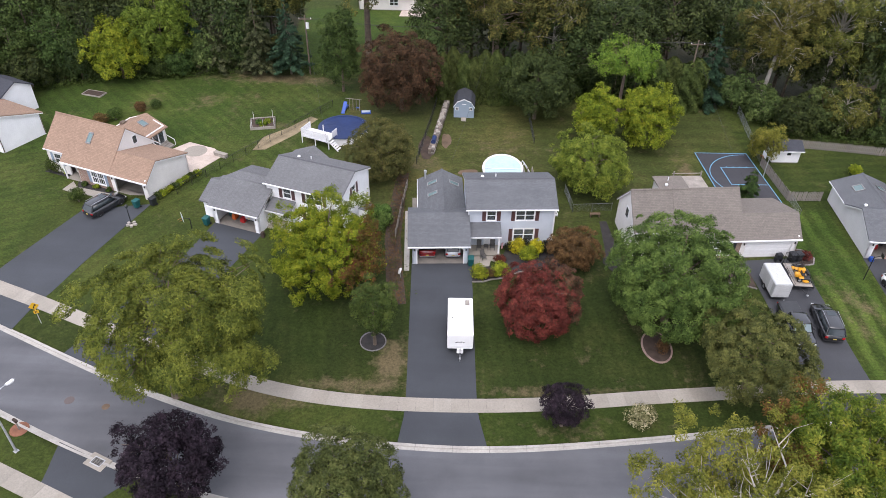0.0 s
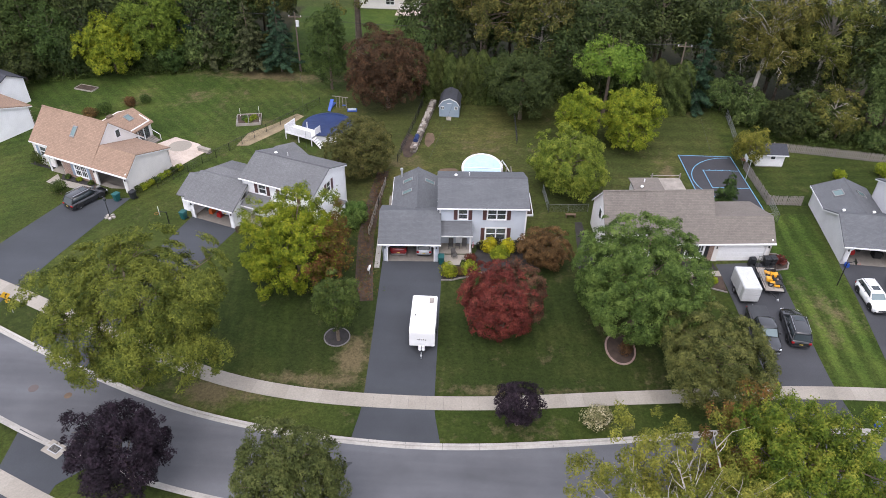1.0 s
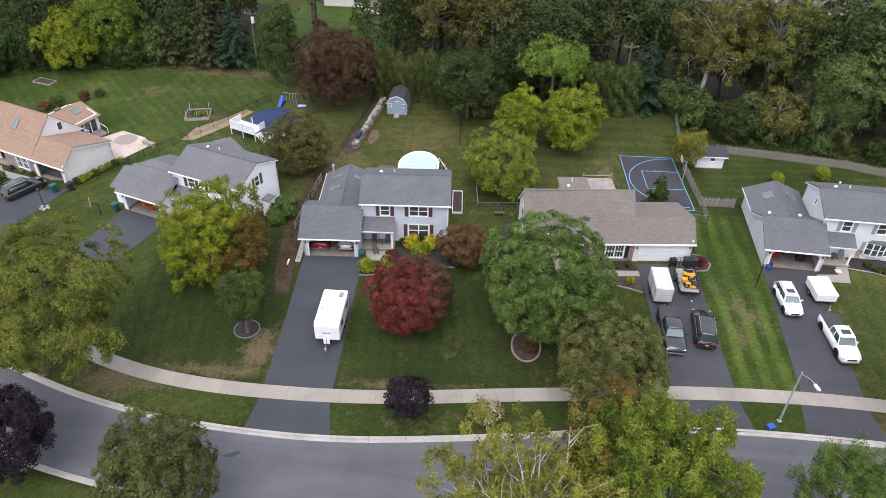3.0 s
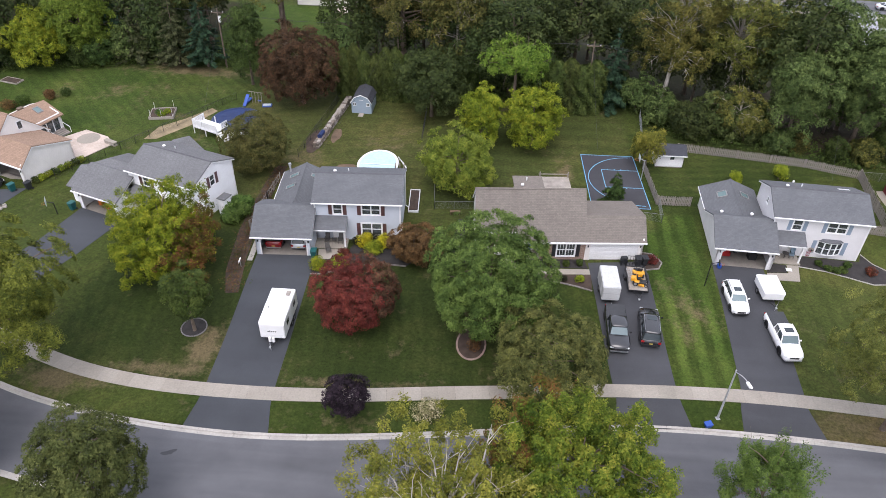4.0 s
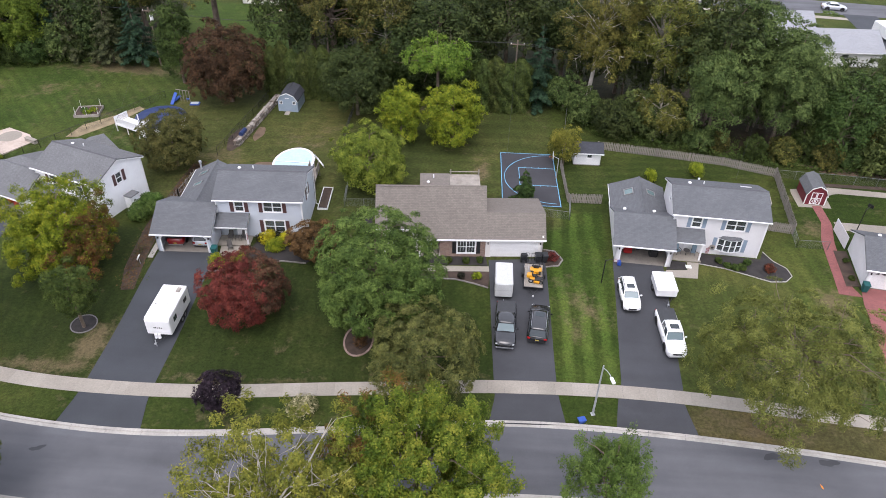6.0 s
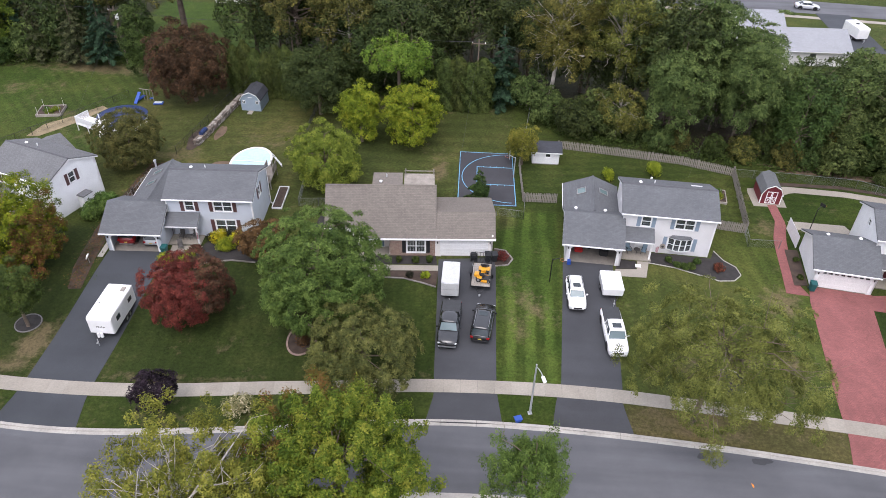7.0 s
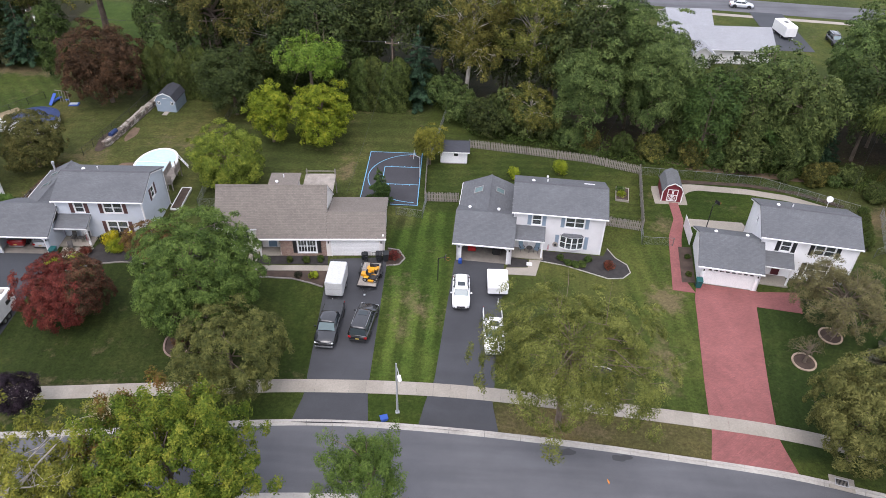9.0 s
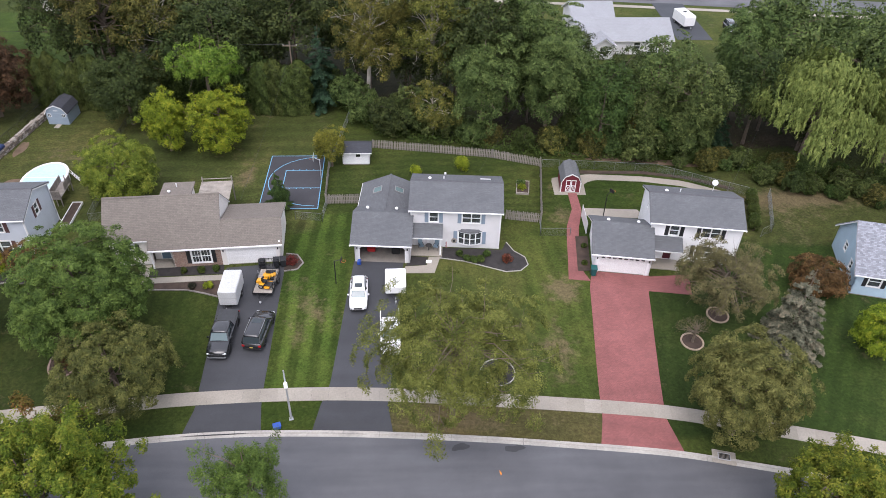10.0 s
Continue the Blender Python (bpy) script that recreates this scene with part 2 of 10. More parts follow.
def paint(name, colour, rough=0.35, coat=0.0, metal=0.0):
    s = Nodes(name)
    a = s.ramp(s.noise(1.5), [(0.3, vary(colour, 0.95)), (0.7, vary(colour, 1.04))])
    s.base(a, rough, metal, 0.5)
    s.b.inputs["Coat Weight"].default_value = coat
    s.b.inputs["Coat Roughness"].default_value = 0.05
    return s.m


def pavers(name, c1, c2, w=0.22, h=0.11, joint=(0.10, 0.05, 0.05), upright=False):
    s = Nodes(name)
    br = s.n("ShaderNodeTexBrick", Scale=1.0)
    br.inputs["Brick Width"].default_value, br.inputs["Row Height"].default_value = w, h
    br.inputs["Mortar Size"].default_value = 0.006
    br.inputs["Color1"].default_value, br.inputs["Color2"].default_value = (*c1, 1), (*c2, 1)
    br.inputs["Mortar"].default_value = (*joint, 1)
    if upright:
        o, comb = s.xyz(), s.n("ShaderNodeCombineXYZ")
        s.link(o[0], comb.inputs[0])
        s.link(o[2], comb.inputs[1])
        s.link(comb.outputs[0], br.inputs["Vector"])
    else:
        s.link(s.co, br.inputs["Vector"])
    st = s.ramp(s.noise(0.25, 6, 0.65), [(0.3, (0.82,) * 3), (0.7, (1.15,) * 3)])
    s.bump(br.outputs["Fac"], 0.3, -0.008)
    return s.base(s.mix(1.0, br.outputs["Color"], st, "MULTIPLY"), 0.8, 0, 0.3)


M = {}
M["grass"] = grass_material()
M["road"] = asphalt("street_asphalt", (0.0972, 0.099, 0.107), 0.17, 0.2)
M["drive"] = asphalt("driveway_asphalt", (0.0477, 0.0522, 0.0594), 0.06, 0.16)
M["drive_old"] = asphalt("older_driveway_asphalt", (0.0486, 0.0504, 0.0558), 0.08, 0.22)
M["concrete"] = surface("pavement_concrete", (0.293, 0.265, 0.223), 0.85, 0.3, 7, 0.13, 0.25)
M["kerb"] = surface("kerb_concrete", (0.363, 0.344, 0.312), 0.85, 0.5, 6, 0.15, 0.25)
M["red_paver"] = pavers("red_pavers", (0.275, 0.10, 0.092), (0.215, 0.082, 0.078))
M["mulch"] = surface("dark_mulch", (0.030, 0.027, 0.026), 0.95, 1.5, 18, 0.3, 0.8)
M["brown_mulch"] = surface("brown_mulch", (0.056, 0.038, 0.028), 0.95, 1.2, 14, 0.35, 0.8)
M["soil"] = surface("bare_soil", (0.125, 0.085, 0.055), 0.95, 0.8, 10, 0.3, 0.6)
M["stone"] = surface("grey_stone", (0.33, 0.30, 0.265), 0.85, 2.0, 12, 0.3, 0.5)
M["white"] = surface("white_trim", (0.78, 0.78, 0.78), 0.45, 1.0, 12, 0.03, 0.03)
M["gutter"] = surface("white_metal_gutter", (0.74, 0.74, 0.75), 0.35, 1.0, 12, 0.04, 0.0)
M["glass"] = glass_material()
# near-black, so the dimness of rooms behind glass is in the colour
M["dark_in"] = surface("dim_interior", (0.05, 0.047, 0.043), 0.9, 1, 8, 0.2, 0)
M["garage_floor"] = surface("garage_concrete", (0.22, 0.20, 0.175), 0.8, 0.8, 9, 0.2, 0.1)
# drywall colour lowered to put the open garages' inner shade into it
M["plaster"] = surface("dimmed_garage_drywall", (0.20, 0.185, 0.165), 0.8, 0.8, 9, 0.15, 0.1)
M["roof_grey"] = shingles("grey_shingles", (0.118, 0.123, 0.131), "y")
M["roof_grey_x"] = shingles("grey_shingles_wing", (0.118, 0.123, 0.131), "x")
M["roof_lgrey"] = shingles("lighter_grey_shingles", (0.144, 0.146, 0.15), "y", 0.085, 0.08)
M["roof_lgrey_x"] = shingles("lighter_grey_shingles_wing", (0.144, 0.146, 0.15), "x", 0.085, 0.08)
M["roof_brown"] = shingles("brown_grey_shingles", (0.175, 0.155, 0.136), "y", 0.09, 0.08)
M["roof_tan"] = shingles("tan_shingles", (0.279, 0.191, 0.138), "y", 0.11, 0.08)
M["roof_tan_x"] = shingles("tan_shingles_wing", (0.279, 0.191, 0.138), "x", 0.11, 0.08)
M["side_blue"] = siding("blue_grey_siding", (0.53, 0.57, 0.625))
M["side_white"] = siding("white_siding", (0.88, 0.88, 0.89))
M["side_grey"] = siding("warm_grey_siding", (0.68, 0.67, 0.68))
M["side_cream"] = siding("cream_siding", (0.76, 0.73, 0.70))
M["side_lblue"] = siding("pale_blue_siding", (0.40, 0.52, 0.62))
M["brick"] = pavers("brown_brick", (0.22, 0.135, 0.105), (0.32, 0.21, 0.165), 0.21, 0.075, (0.36, 0.33, 0.29), True)
M["shutter_red"] = paint("maroon_shutter_paint", (0.088, 0.042, 0.040), 0.5)
M["shutter_black"] = paint("black_shutter_paint", (0.018, 0.019, 0.022), 0.5)
M["shutter_blue"] = paint("blue_grey_shutter_paint", (0.22, 0.28, 0.35), 0.5)
M["door_red"] = paint("dark_red_door_paint", (0.09, 0.012, 0.02), 0.4)
M["door_blue"] = paint("slate_blue_door_paint", (0.14, 0.22, 0.30), 0.4)
M["metal"] = surface("galvanised_metal", (0.42, 0.43, 0.44), 0.55, 2, 12, 0.1, 0.0, 0.35)
M["black_metal"] = paint("black_metal_paint", (0.012, 0.012, 0.013), 0.4)
M["bark"] = surface("grey_brown_bark", (0.13, 0.10, 0.075), 0.9, 1.5, 9, 0.3, 0.8)
M["pale_bark"] = surface("pale_bark", (0.34, 0.31, 0.27), 0.85, 1.5, 9, 0.3, 0.5)
M["blind"] = surface("window_blind", (0.42, 0.42, 0.38), 0.8, 2, 20, 0.1, 0)
M["rubber"] = paint("black_rubber", (0.014, 0.014, 0.015), 0.7)


# ---- mesh helpers ----
def smooth(a):
    a = min(1.0, max(0.0, a))
    return a * a * (3 - 2 * a)


def gz(x, y):
    """Height of the ground: the lots rise a little from the street to the houses."""
    return 0.55 * smooth((y - 44) / 13) - 0.3 * smooth((y - 64) / 22)


def raw(name, verts, faces, material, parent=None, label=""):
    me = bpy.data.meshes.new(name)
    me.from_pydata([tuple(v) for v in verts], [], [tuple(f) for f in faces])
    me.materials.append(material)
    ob = new(name, me)
    ob.parent = parent
    return tagged(ob, label)


def part(name, bm, material, parent=None, label=""):
    """Links a bmesh as one mesh object under a thing or a part."""
    me = bpy.data.meshes.new(name)
    bmesh.ops.recalc_face_normals(bm, faces=bm.faces)
    bm.to_mesh(me)
    bm.free()
    me.materials.append(material)
    ob = new(name, me)
    ob.parent = parent
    return tagged(ob, label)


def thing(name, m, label, category, group="", kind=""):
    ob = new(name)
    ob.matrix_basis = m
    return tagged(ob, label, category, group, kind)


def hexa(bm, c):
    """A solid from 8 corners: four below, four above, in the same order."""
    v = [bm.verts.new(p) for p in c]
    for f in ((3, 2, 1, 0), (4, 5, 6, 7), (0, 1, 5, 4), (1, 2, 6, 5), (2, 3, 7, 6), (3, 0, 4, 7)):
        bm.faces.new([v[i] for i in f])
    return v


def box(bm, x0, x1, y0, y1, z0, z1):
    return hexa(bm, [(x0, y0, z0), (x1, y0, z0), (x1, y1, z0), (x0, y1, z0), (x0, y0, z1), (x1, y0, z1), (x1, y1, z1), (x0, y1, z1)])


def boxes(*items):
    bm = bmesh.new()
    for it in items:
        box(bm, *it)
    return bm


def soft(bm, w=0.02, seg=2):
    bmesh.ops.bevel(bm, geom=list(bm.edges), offset=w, segments=seg, affect="EDGES", clamp_overlap=True)
    return bm


def prism(bm, pts, d):
    """A closed outline pushed along the vector d."""
    a = [bm.verts.new(p) for p in pts]
    b = [bm.verts.new(Vector(p) + Vector(d)) for p in pts]
    n = len(pts)
    bm.faces.new(a[::-1])
    bm.faces.new(b)
    for i in range(n):
        bm.faces.new((a[i], a[(i + 1) % n], b[(i + 1) % n], b[i]))
    return bm


def rod(bm, a, b, r0, r1=None, n=8):
    """A round bar from a to b."""
    a, b = Vector(a), Vector(b)
    r1 = r0 if r1 is None else r1
    q = (b - a).to_track_quat("Z", "Y")
    lo, hi = [], []
    for i in range(n):
        c = Vector((math.cos(2 * math.pi * i / n), math.sin(2 * math.pi * i / n), 0))
        lo.append(bm.verts.new(a + q @ (c * r0)))
        hi.append(bm.verts.new(b + q @ (c * r1)))
    for i in range(n):
        bm.faces.new((lo[i], lo[(i + 1) % n], hi[(i + 1) % n], hi[i]))
    bm.faces.new(lo[::-1])
    bm.faces.new(hi)
    return bm


def rods(*items):
    bm = bmesh.new()
    for it in items:
        rod(bm, *it)
    return bm


# ---- ground, street, pavements ----
XS = np.arange(-400, 401, 0.5)


def curve(points):
    px, py = zip(*points)
    y = np.interp(XS, px, py)
    k = np.hanning(19)
    k /= k.sum()
    pad = np.concatenate([np.full(9, y[0]), y, np.full(9, y[-1])])
    return np.convolve(pad, k, "valid")


KERB_FAR = curve([(-400, 210), (-60, 54.2), (-44.9, 47.1), (-38.1, 43.9), (-31.9, 41.1), (-26.1, 38.8), (-20.8, 37.1), (-15.8, 36.0), (-11, 35.3), (-6.9, 34.95), (-1.9, 34.75), (2.6, 34.9), (7.2, 35.35), (11.9, 35.95), (16.6, 36.6), (20.9, 37.3), (25.1, 38.0), (30.9, 38.6), (35.9, 38.8), (42.5, 38.7), (47.2, 38.5), (51.9, 38.2), (56.6, 37.85), (61.2, 37.4), (65.8, 36.95), (70.7, 36.4), (74.3, 35.6), (79.1, 34.6), (90, 32), (400, -50)])
WALK_TOP = curve([(-400, 217), (-60, 58.5), (-48, 53.2), (-42.4, 51.1), (-37.4, 49.0), (-21.4, 42.4), (-17.9, 41.3), (-13.8, 40.5), (-9.8, 40.1), (-5.9, 39.95), (0.1, 40.0), (5.8, 40.4), (10, 40.9), (15.3, 41.6), (22.5, 42.4), (27.4, 43.1), (35.1, 43.6), (41, 43.75), (46.6, 43.6), (57.1, 42.8), (65, 42.1), (70.6, 41.5), (73.7, 40.9), (82.8, 38.7), (88.4, 37.4), (400, -45)])


def along(table, x):
    return float(np.interp(x, XS, table))


def slope_of(table, x):
    return (along(table, x + 1) - along(table, x - 1)) / 2


def offset_point(table, x, d):
    """The point beside a curve at x, d metres to its far side."""
    s = slope_of(table, x)
    k = math.hypot(1, s)
    return x - d * s / k, along(table, x) + d / k


ROAD_W, ROAD_Z = 6.9, -0.10


def near_y(x):
    """The street's near edge."""
    s = slope_of(KERB_FAR, x)
    return along(KERB_FAR, x) - ROAD_W * math.hypot(1, s)


def build_ground():
    cols = [-1500, -1000, -700, -500, -380, -300, -240, -200, -170, -150, -130, -115, -100] + list(np.arange(-90, 121, 1.0)) + [130, 145, 165, 190, 220, 260, 320, 390, 550, 800, 1100, 1500]
    back = [0.28] + list(np.arange(1.0, 70.0, 1.0)) + list(np.arange(70, 130, 4.0)) + [140, 170, 220, 300, 450, 700, 1100, 1800]
    front = [0.28, 1, 2, 3, 5, 8, 12, 18, 28, 45, 80, 150, 300, 700, 1500]
    verts, faces = [], []
    for x in cols:
        xc = max(-395, min(395, x))
        yf, yn = along(KERB_FAR, xc), near_y(xc)
        for d in reversed(front):
            verts.append((x, yn - d, 0.0))
        verts.append((x, yn - 0.27, ROAD_Z - 0.25))
        verts.append((x, yf + 0.27, ROAD_Z - 0.25))
        for d in back:
            y = yf + d
            verts.append((x, y, gz(x, y)))
    n = len(front) + 2 + len(back)
    for i in range(len(cols) - 1):
        for j in range(n - 1):
            a = i * n + j
            faces.append((a, a + n, a + n + 1, a + 1))
    ob = raw("ground", verts, faces, M["grass"])
    for p in ob.data.polygons:
        p.use_smooth = True
    return tagged(ob, "green mown lawn with dry brown patches", "lawn", kind="structure")


build_ground()


def build_road():
    xs = [x for x in np.arange(-390, 391, 2.0)]
    verts, faces = [], []
    for x in xs:
        yf, yn = along(KERB_FAR, x), near_y(x)
        for k in range(7):
            u = k / 6
            verts.append((x, yn + (yf - yn) * u, ROAD_Z + 0.07 * (1 - (2 * u - 1) ** 2)))
    for i in range(len(xs) - 1):
        for k in range(6):
            a = i * 7 + k
            faces.append((a, a + 7, a + 8, a + 1))
    ob = raw("road", verts, faces, M["road"])
    return tagged(ob, "worn grey asphalt street curving between kerbs", "road", kind="structure")


build_road()


def kerb_run(name, side):
    """Concrete kerb and gutter, laid in three-metre stones."""
    root = thing(name, Matrix(), "pale concrete kerb with gutter along the street", "kerb", kind="structure")
    x = -80.0
    while x < 115:
        s = slope_of(KERB_FAR, x)
        step = 3.0 / math.hypot(1, s)
        bm = bmesh.new()
        prof = [(-0.26, ROAD_Z - 0.2), (-0.26, ROAD_Z + 0.015), (0.02, ROAD_Z + 0.03), (0.07, 0.035), (0.29, 0.045), (0.29, ROAD_Z - 0.2)]
        rings = []
        for xx in (x + 0.012, x + step / 2, x + step - 0.012):
            ring = []
            for d, z in prof:
                px, py = offset_point(KERB_FAR, xx, d) if side > 0 else offset_point(KERB_FAR, xx, -ROAD_W - d)
                ring.append(bm.verts.new((px, py, z)))
            rings.append(ring)
        for a, b in zip(rings, rings[1:]):
            for i in range(len(prof)):
                j = (i + 1) % len(prof)
                bm.faces.new((a[i], a[j], b[j], b[i]))
        bm.faces.new(rings[0])
        bm.faces.new(rings[-1][::-1])
        part("kerb_stone", bm, M["kerb"], root)
        x += step


def ribbon(name, left, right, z, material, n=10, label="", category="", thick=0.12, kind="structure", cross=3):
    """A strip of paving between two lines of points, laid on the ground."""
    def run(line, u):
        seg = [math.dist(a, b) for a, b in zip(line, line[1:])]
        want = u * sum(seg)
        for (a, b), s in zip(zip(line, line[1:]), seg):
            if want <= s + 1e-9:
                k = want / s
                return a[0] + (b[0] - a[0]) * k, a[1] + (b[1] - a[1]) * k
            want -= s
        return line[-1]
    bm = bmesh.new()
    grid = []
    for i in range(n + 1):
        l, r = run(left, i / n), run(right, i / n)
        row = []
        for k in range(cross + 1):
            x, y = l[0] + (r[0] - l[0]) * k / cross, l[1] + (r[1] - l[1]) * k / cross
            zz = gz(x, y) + z
            yk = along(KERB_FAR, x)
            if y < yk + 2.2:
                zz += (ROAD_Z + 0.10) * smooth((yk + 2.2 - y) / 2.2)
            row.append(bm.verts.new((x, y, zz)))
        grid.append(row)
    for a, b in zip(grid, grid[1:]):
        for k in range(cross):
            bm.faces.new((a[k], a[k + 1], b[k + 1], b[k]))
    ext = bmesh.ops.extrude_face_region(bm, geom=list(bm.faces))
    for v in ext["geom"]:
        if isinstance(v, bmesh.types.BMVert):
            v.co.z -= thick
    return tagged(part(name, bm, material), label, category, kind=kind)


def blob(cx, cy, rx, ry, n=22, seed=1, wob=0.12, rot=0.0):
    rng = random.Random(seed)
    ph = [rng.uniform(0, 6.3) for _ in range(3)]
    out = []
    for i in range(n):
        a = 2 * math.pi * i / n
        k = 1 + wob * (math.sin(2 * a + ph[0]) + 0.7 * math.sin(3 * a + ph[1]) + 0.5 * math.sin(5 * a + ph[2]))
        x, y = rx * k * math.cos(a), ry * k * math.sin(a)
        out.append((cx + x * math.cos(rot) - y * math.sin(rot), cy + x * math.sin(rot) + y * math.cos(rot)))
    return out


def road_stain(name, x, y, rx, ry, material, label, category, seed=1, rot=0.0, wob=0.12):
    """A thin mark on the street's surface."""
    yf, yn = along(KERB_FAR, x), near_y(x)
    u = (y - yn) / (yf - yn)
    z = ROAD_Z + 0.07 * (1 - (2 * u - 1) ** 2)
    bm = bmesh.new()
    prism(bm, [(a, b, z - 0.03) for a, b in blob(x, y, rx, ry, 18, seed, wob, rot)], (0, 0, 0.042))
    return tagged(part(name, bm, material), label, category, kind="structure")


kerb_run("kerb_far", 1)
kerb_run("kerb_near", -1)
TAR = asphalt("oil_stained_asphalt", (0.050, 0.051, 0.055), 0.0, 0.3)
road_stain("road_stain", 52.56, 37.3, 0.62, 0.4, TAR, "dark oil stain on the street", "stain", 3, 0.2, 0.2)
road_stain("road_stain", 56.97, 37.1, 0.72, 0.36, TAR, "dark oil stain on the street", "stain", 4, 0.1, 0.2)
road_stain("road_stain", -6.5, 32.6, 0.5, 0.25, TAR, "dark tar spot on the street", "stain", 8, 0.4, 0.25)
road_stain("road_stain", -14.2, 33.4, 0.35, 0.2, TAR, "dark tar spot on the street", "stain", 9, 0.1, 0.25)
road_stain("manhole_cover", -34.53, 38.57, 0.42, 0.42, asphalt("rusty_iron_cover", (0.105, 0.085, 0.08), 0.0, 0.2), "rusty round manhole cover in the street", "manhole", 6, 0.0, 0.0)
road_stain("paint_mark", 55.63, 34.73, 0.05, 0.24, paint("orange_survey_paint", (0.75, 0.24, 0.02), 0.7), "small orange survey paint mark on the street", "marking", 7, 0.1, 0.35)


def pavement_run(name, offset, width, x0, x1, slab=1.5, rnd=1):
    """Concrete slabs with open joints; offset from the far pavement's back edge."""
    rng = random.Random(rnd)
    root = thing(name, Matrix(), "weathered concrete pavement of separate slabs", "pavement", kind="structure")
    x = x0
    while x < x1:
        s = slope_of(WALK_TOP, x)
        step = slab / math.hypot(1, s)
        h = 0.035 + rng.uniform(-0.003, 0.003)
        c = []
        for xx, d in ((x + 0.005, offset), (x + step - 0.005, offset), (x + step - 0.005, offset - width), (x + 0.005, offset - width)):
            px, py = offset_point(WALK_TOP, xx, d)
            c.append((px, py, gz(px, py)))
        bm = bmesh.new()
        v = hexa(bm, [(a, b, z - 0.1) for a, b, z in c] + [(a, b, z + h) for a, b, z in c])
        part("slab", bm, SLABS[rng.choice((0, 0, 0, 1, 1, 2))], root)
        x += step


SLABS = [M["concrete"], surface("pavement_concrete_pale", (0.316, 0.288, 0.244), 0.85, 0.3, 7, 0.1, 0.25), surface("pavement_concrete_dark", (0.27, 0.246, 0.206), 0.85, 0.3, 7, 0.14, 0.25)]
pavement_run("pavement_far", 0.0, 1.5, -75, 108, 1.5, 3)
pavement_run("pavement_near", -15.4, 1.5, -60, 60, 1.5, 5)

ribbon("driveway_1", [(-6.4, 35.0), (-6.0, 38.2), (-6.0, 40), (-6.55, 57.75)], [(0.9, 35.0), (0.2, 38.3), (0.1, 40), (-0.25, 58.0)], 0.02, M["drive"], 24, "smooth dark sealed asphalt driveway", "driveway")
ribbon("driveway_2", [(29.5, 38.5), (30.0, 41.6), (29.8, 43.4), (28.85, 59.8)], [(36.0, 38.85), (35.5, 42), (35.4, 43.6), (34.95, 60.6)], 0.02, M["drive_old"], 24, "dark asphalt driveway with tyre marks", "driveway")
ribbon("driveway_3", [(40.2, 38.8), (40.7, 42.1), (41.2, 43.8), (42.2, 61.0)], [(47.0, 38.6), (46.4, 42), (46.6, 43.6), (47.5, 60.8)], 0.02, M["drive_old"], 24, "dark asphalt driveway with stained patches", "driveway")
ribbon("driveway_4", [(64.2, 37.2), (65, 40.5), (65.1, 42.2), (66.9, 56.6), (67.6, 59.25)], [(71.0, 36.45), (70.4, 40), (70.6, 41.5), (72.9, 56), (73.7, 58.4)], 0.02, M["red_paver"], 24, "red brick paver driveway", "driveway")
ribbon("driveway_5", [(-52.2, 50.7), (-49.6, 53), (-44.9, 65.9)], [(-43.6, 46.7), (-43.0, 49.6), (-42, 52), (-37.6, 67.4)], 0.02, M["drive"], 24, "smooth dark sealed asphalt driveway", "driveway")
ribbon("driveway_6", [(-37.5, 43.8), (-35.5, 48), (-31, 57), (-29.2, 64.1)], [(-31.2, 41.0), (-30, 46.5), (-25.6, 55.5), (-23.4, 62.1)], 0.02, M["drive"], 24, "dark asphalt driveway under the big tree", "driveway")
ribbon("driveway_near", [(-33.4, 34.3), (-33.1, 30.8), (-35, 22)], [(-26.2, 31.2), (-28, 29.4), (-29, 20)], 0.02, M["drive"], 14, "dark asphalt driveway across the street", "driveway")
ribbon("paver_walk", [(64.9, 57.9), (65.35, 61), (65.95, 65.5), (66.3, 67.5), (67.5, 71.0), (67.6, 74.6)], [(67.2, 57.6), (66.55, 59.6), (67.0, 63.5), (67.6, 67.0), (68.6, 70.6), (68.7, 74.6)], 0.025, M["red_paver"], 24, "narrow red brick walk to the barn shed", "walkway")
ribbon("paver_landing", [(72.8, 56.0), (73.5, 58.3)], [(77.3, 55.4), (77.9, 58.6)], 0.026, M["red_paver"], 6, "red brick landing by the front steps", "walkway")

# ---- houses ----
def wall_frame(p0, p1):
    d = (Vector(p1) - Vector(p0)).normalized()
    return Matrix(((d.x, -d.y, 0, p0[0]), (d.y, d.x, 0, p0[1]), (0, 0, 1, 0), (0, 0, 0, 1)))


def wall(name, parent, p0, p1, z0, z1, holes, material, th=0.16, gable=None, label=""):
    """A wall with openings through it; gable: (peak along, peak height)."""
    bm = bmesh.new()
    length = math.dist(p0, p1)
    ss = sorted({0.0, length, *[h[0] for h in holes], *[h[1] for h in holes]})
    zs = sorted({z0, z1, *[h[2] for h in holes], *[h[3] for h in holes]})
    for a, b in zip(ss, ss[1:]):
        for c, d in zip(zs, zs[1:]):
            m, n = (a + b) / 2, (c + d) / 2
            if not any(h[0] < m < h[1] and h[2] < n < h[3] for h in holes):
                box(bm, a, b, 0, th, c, d)
    if gable:
        prism(bm, [(0, 0, z1), (length, 0, z1), (gable[0], 0, gable[1])], (0, th, 0))
    bmesh.ops.remove_doubles(bm, verts=bm.verts, dist=0.0005)
    bm.transform(wall_frame(p0, p1))
    return part(name, bm, material, parent, label)


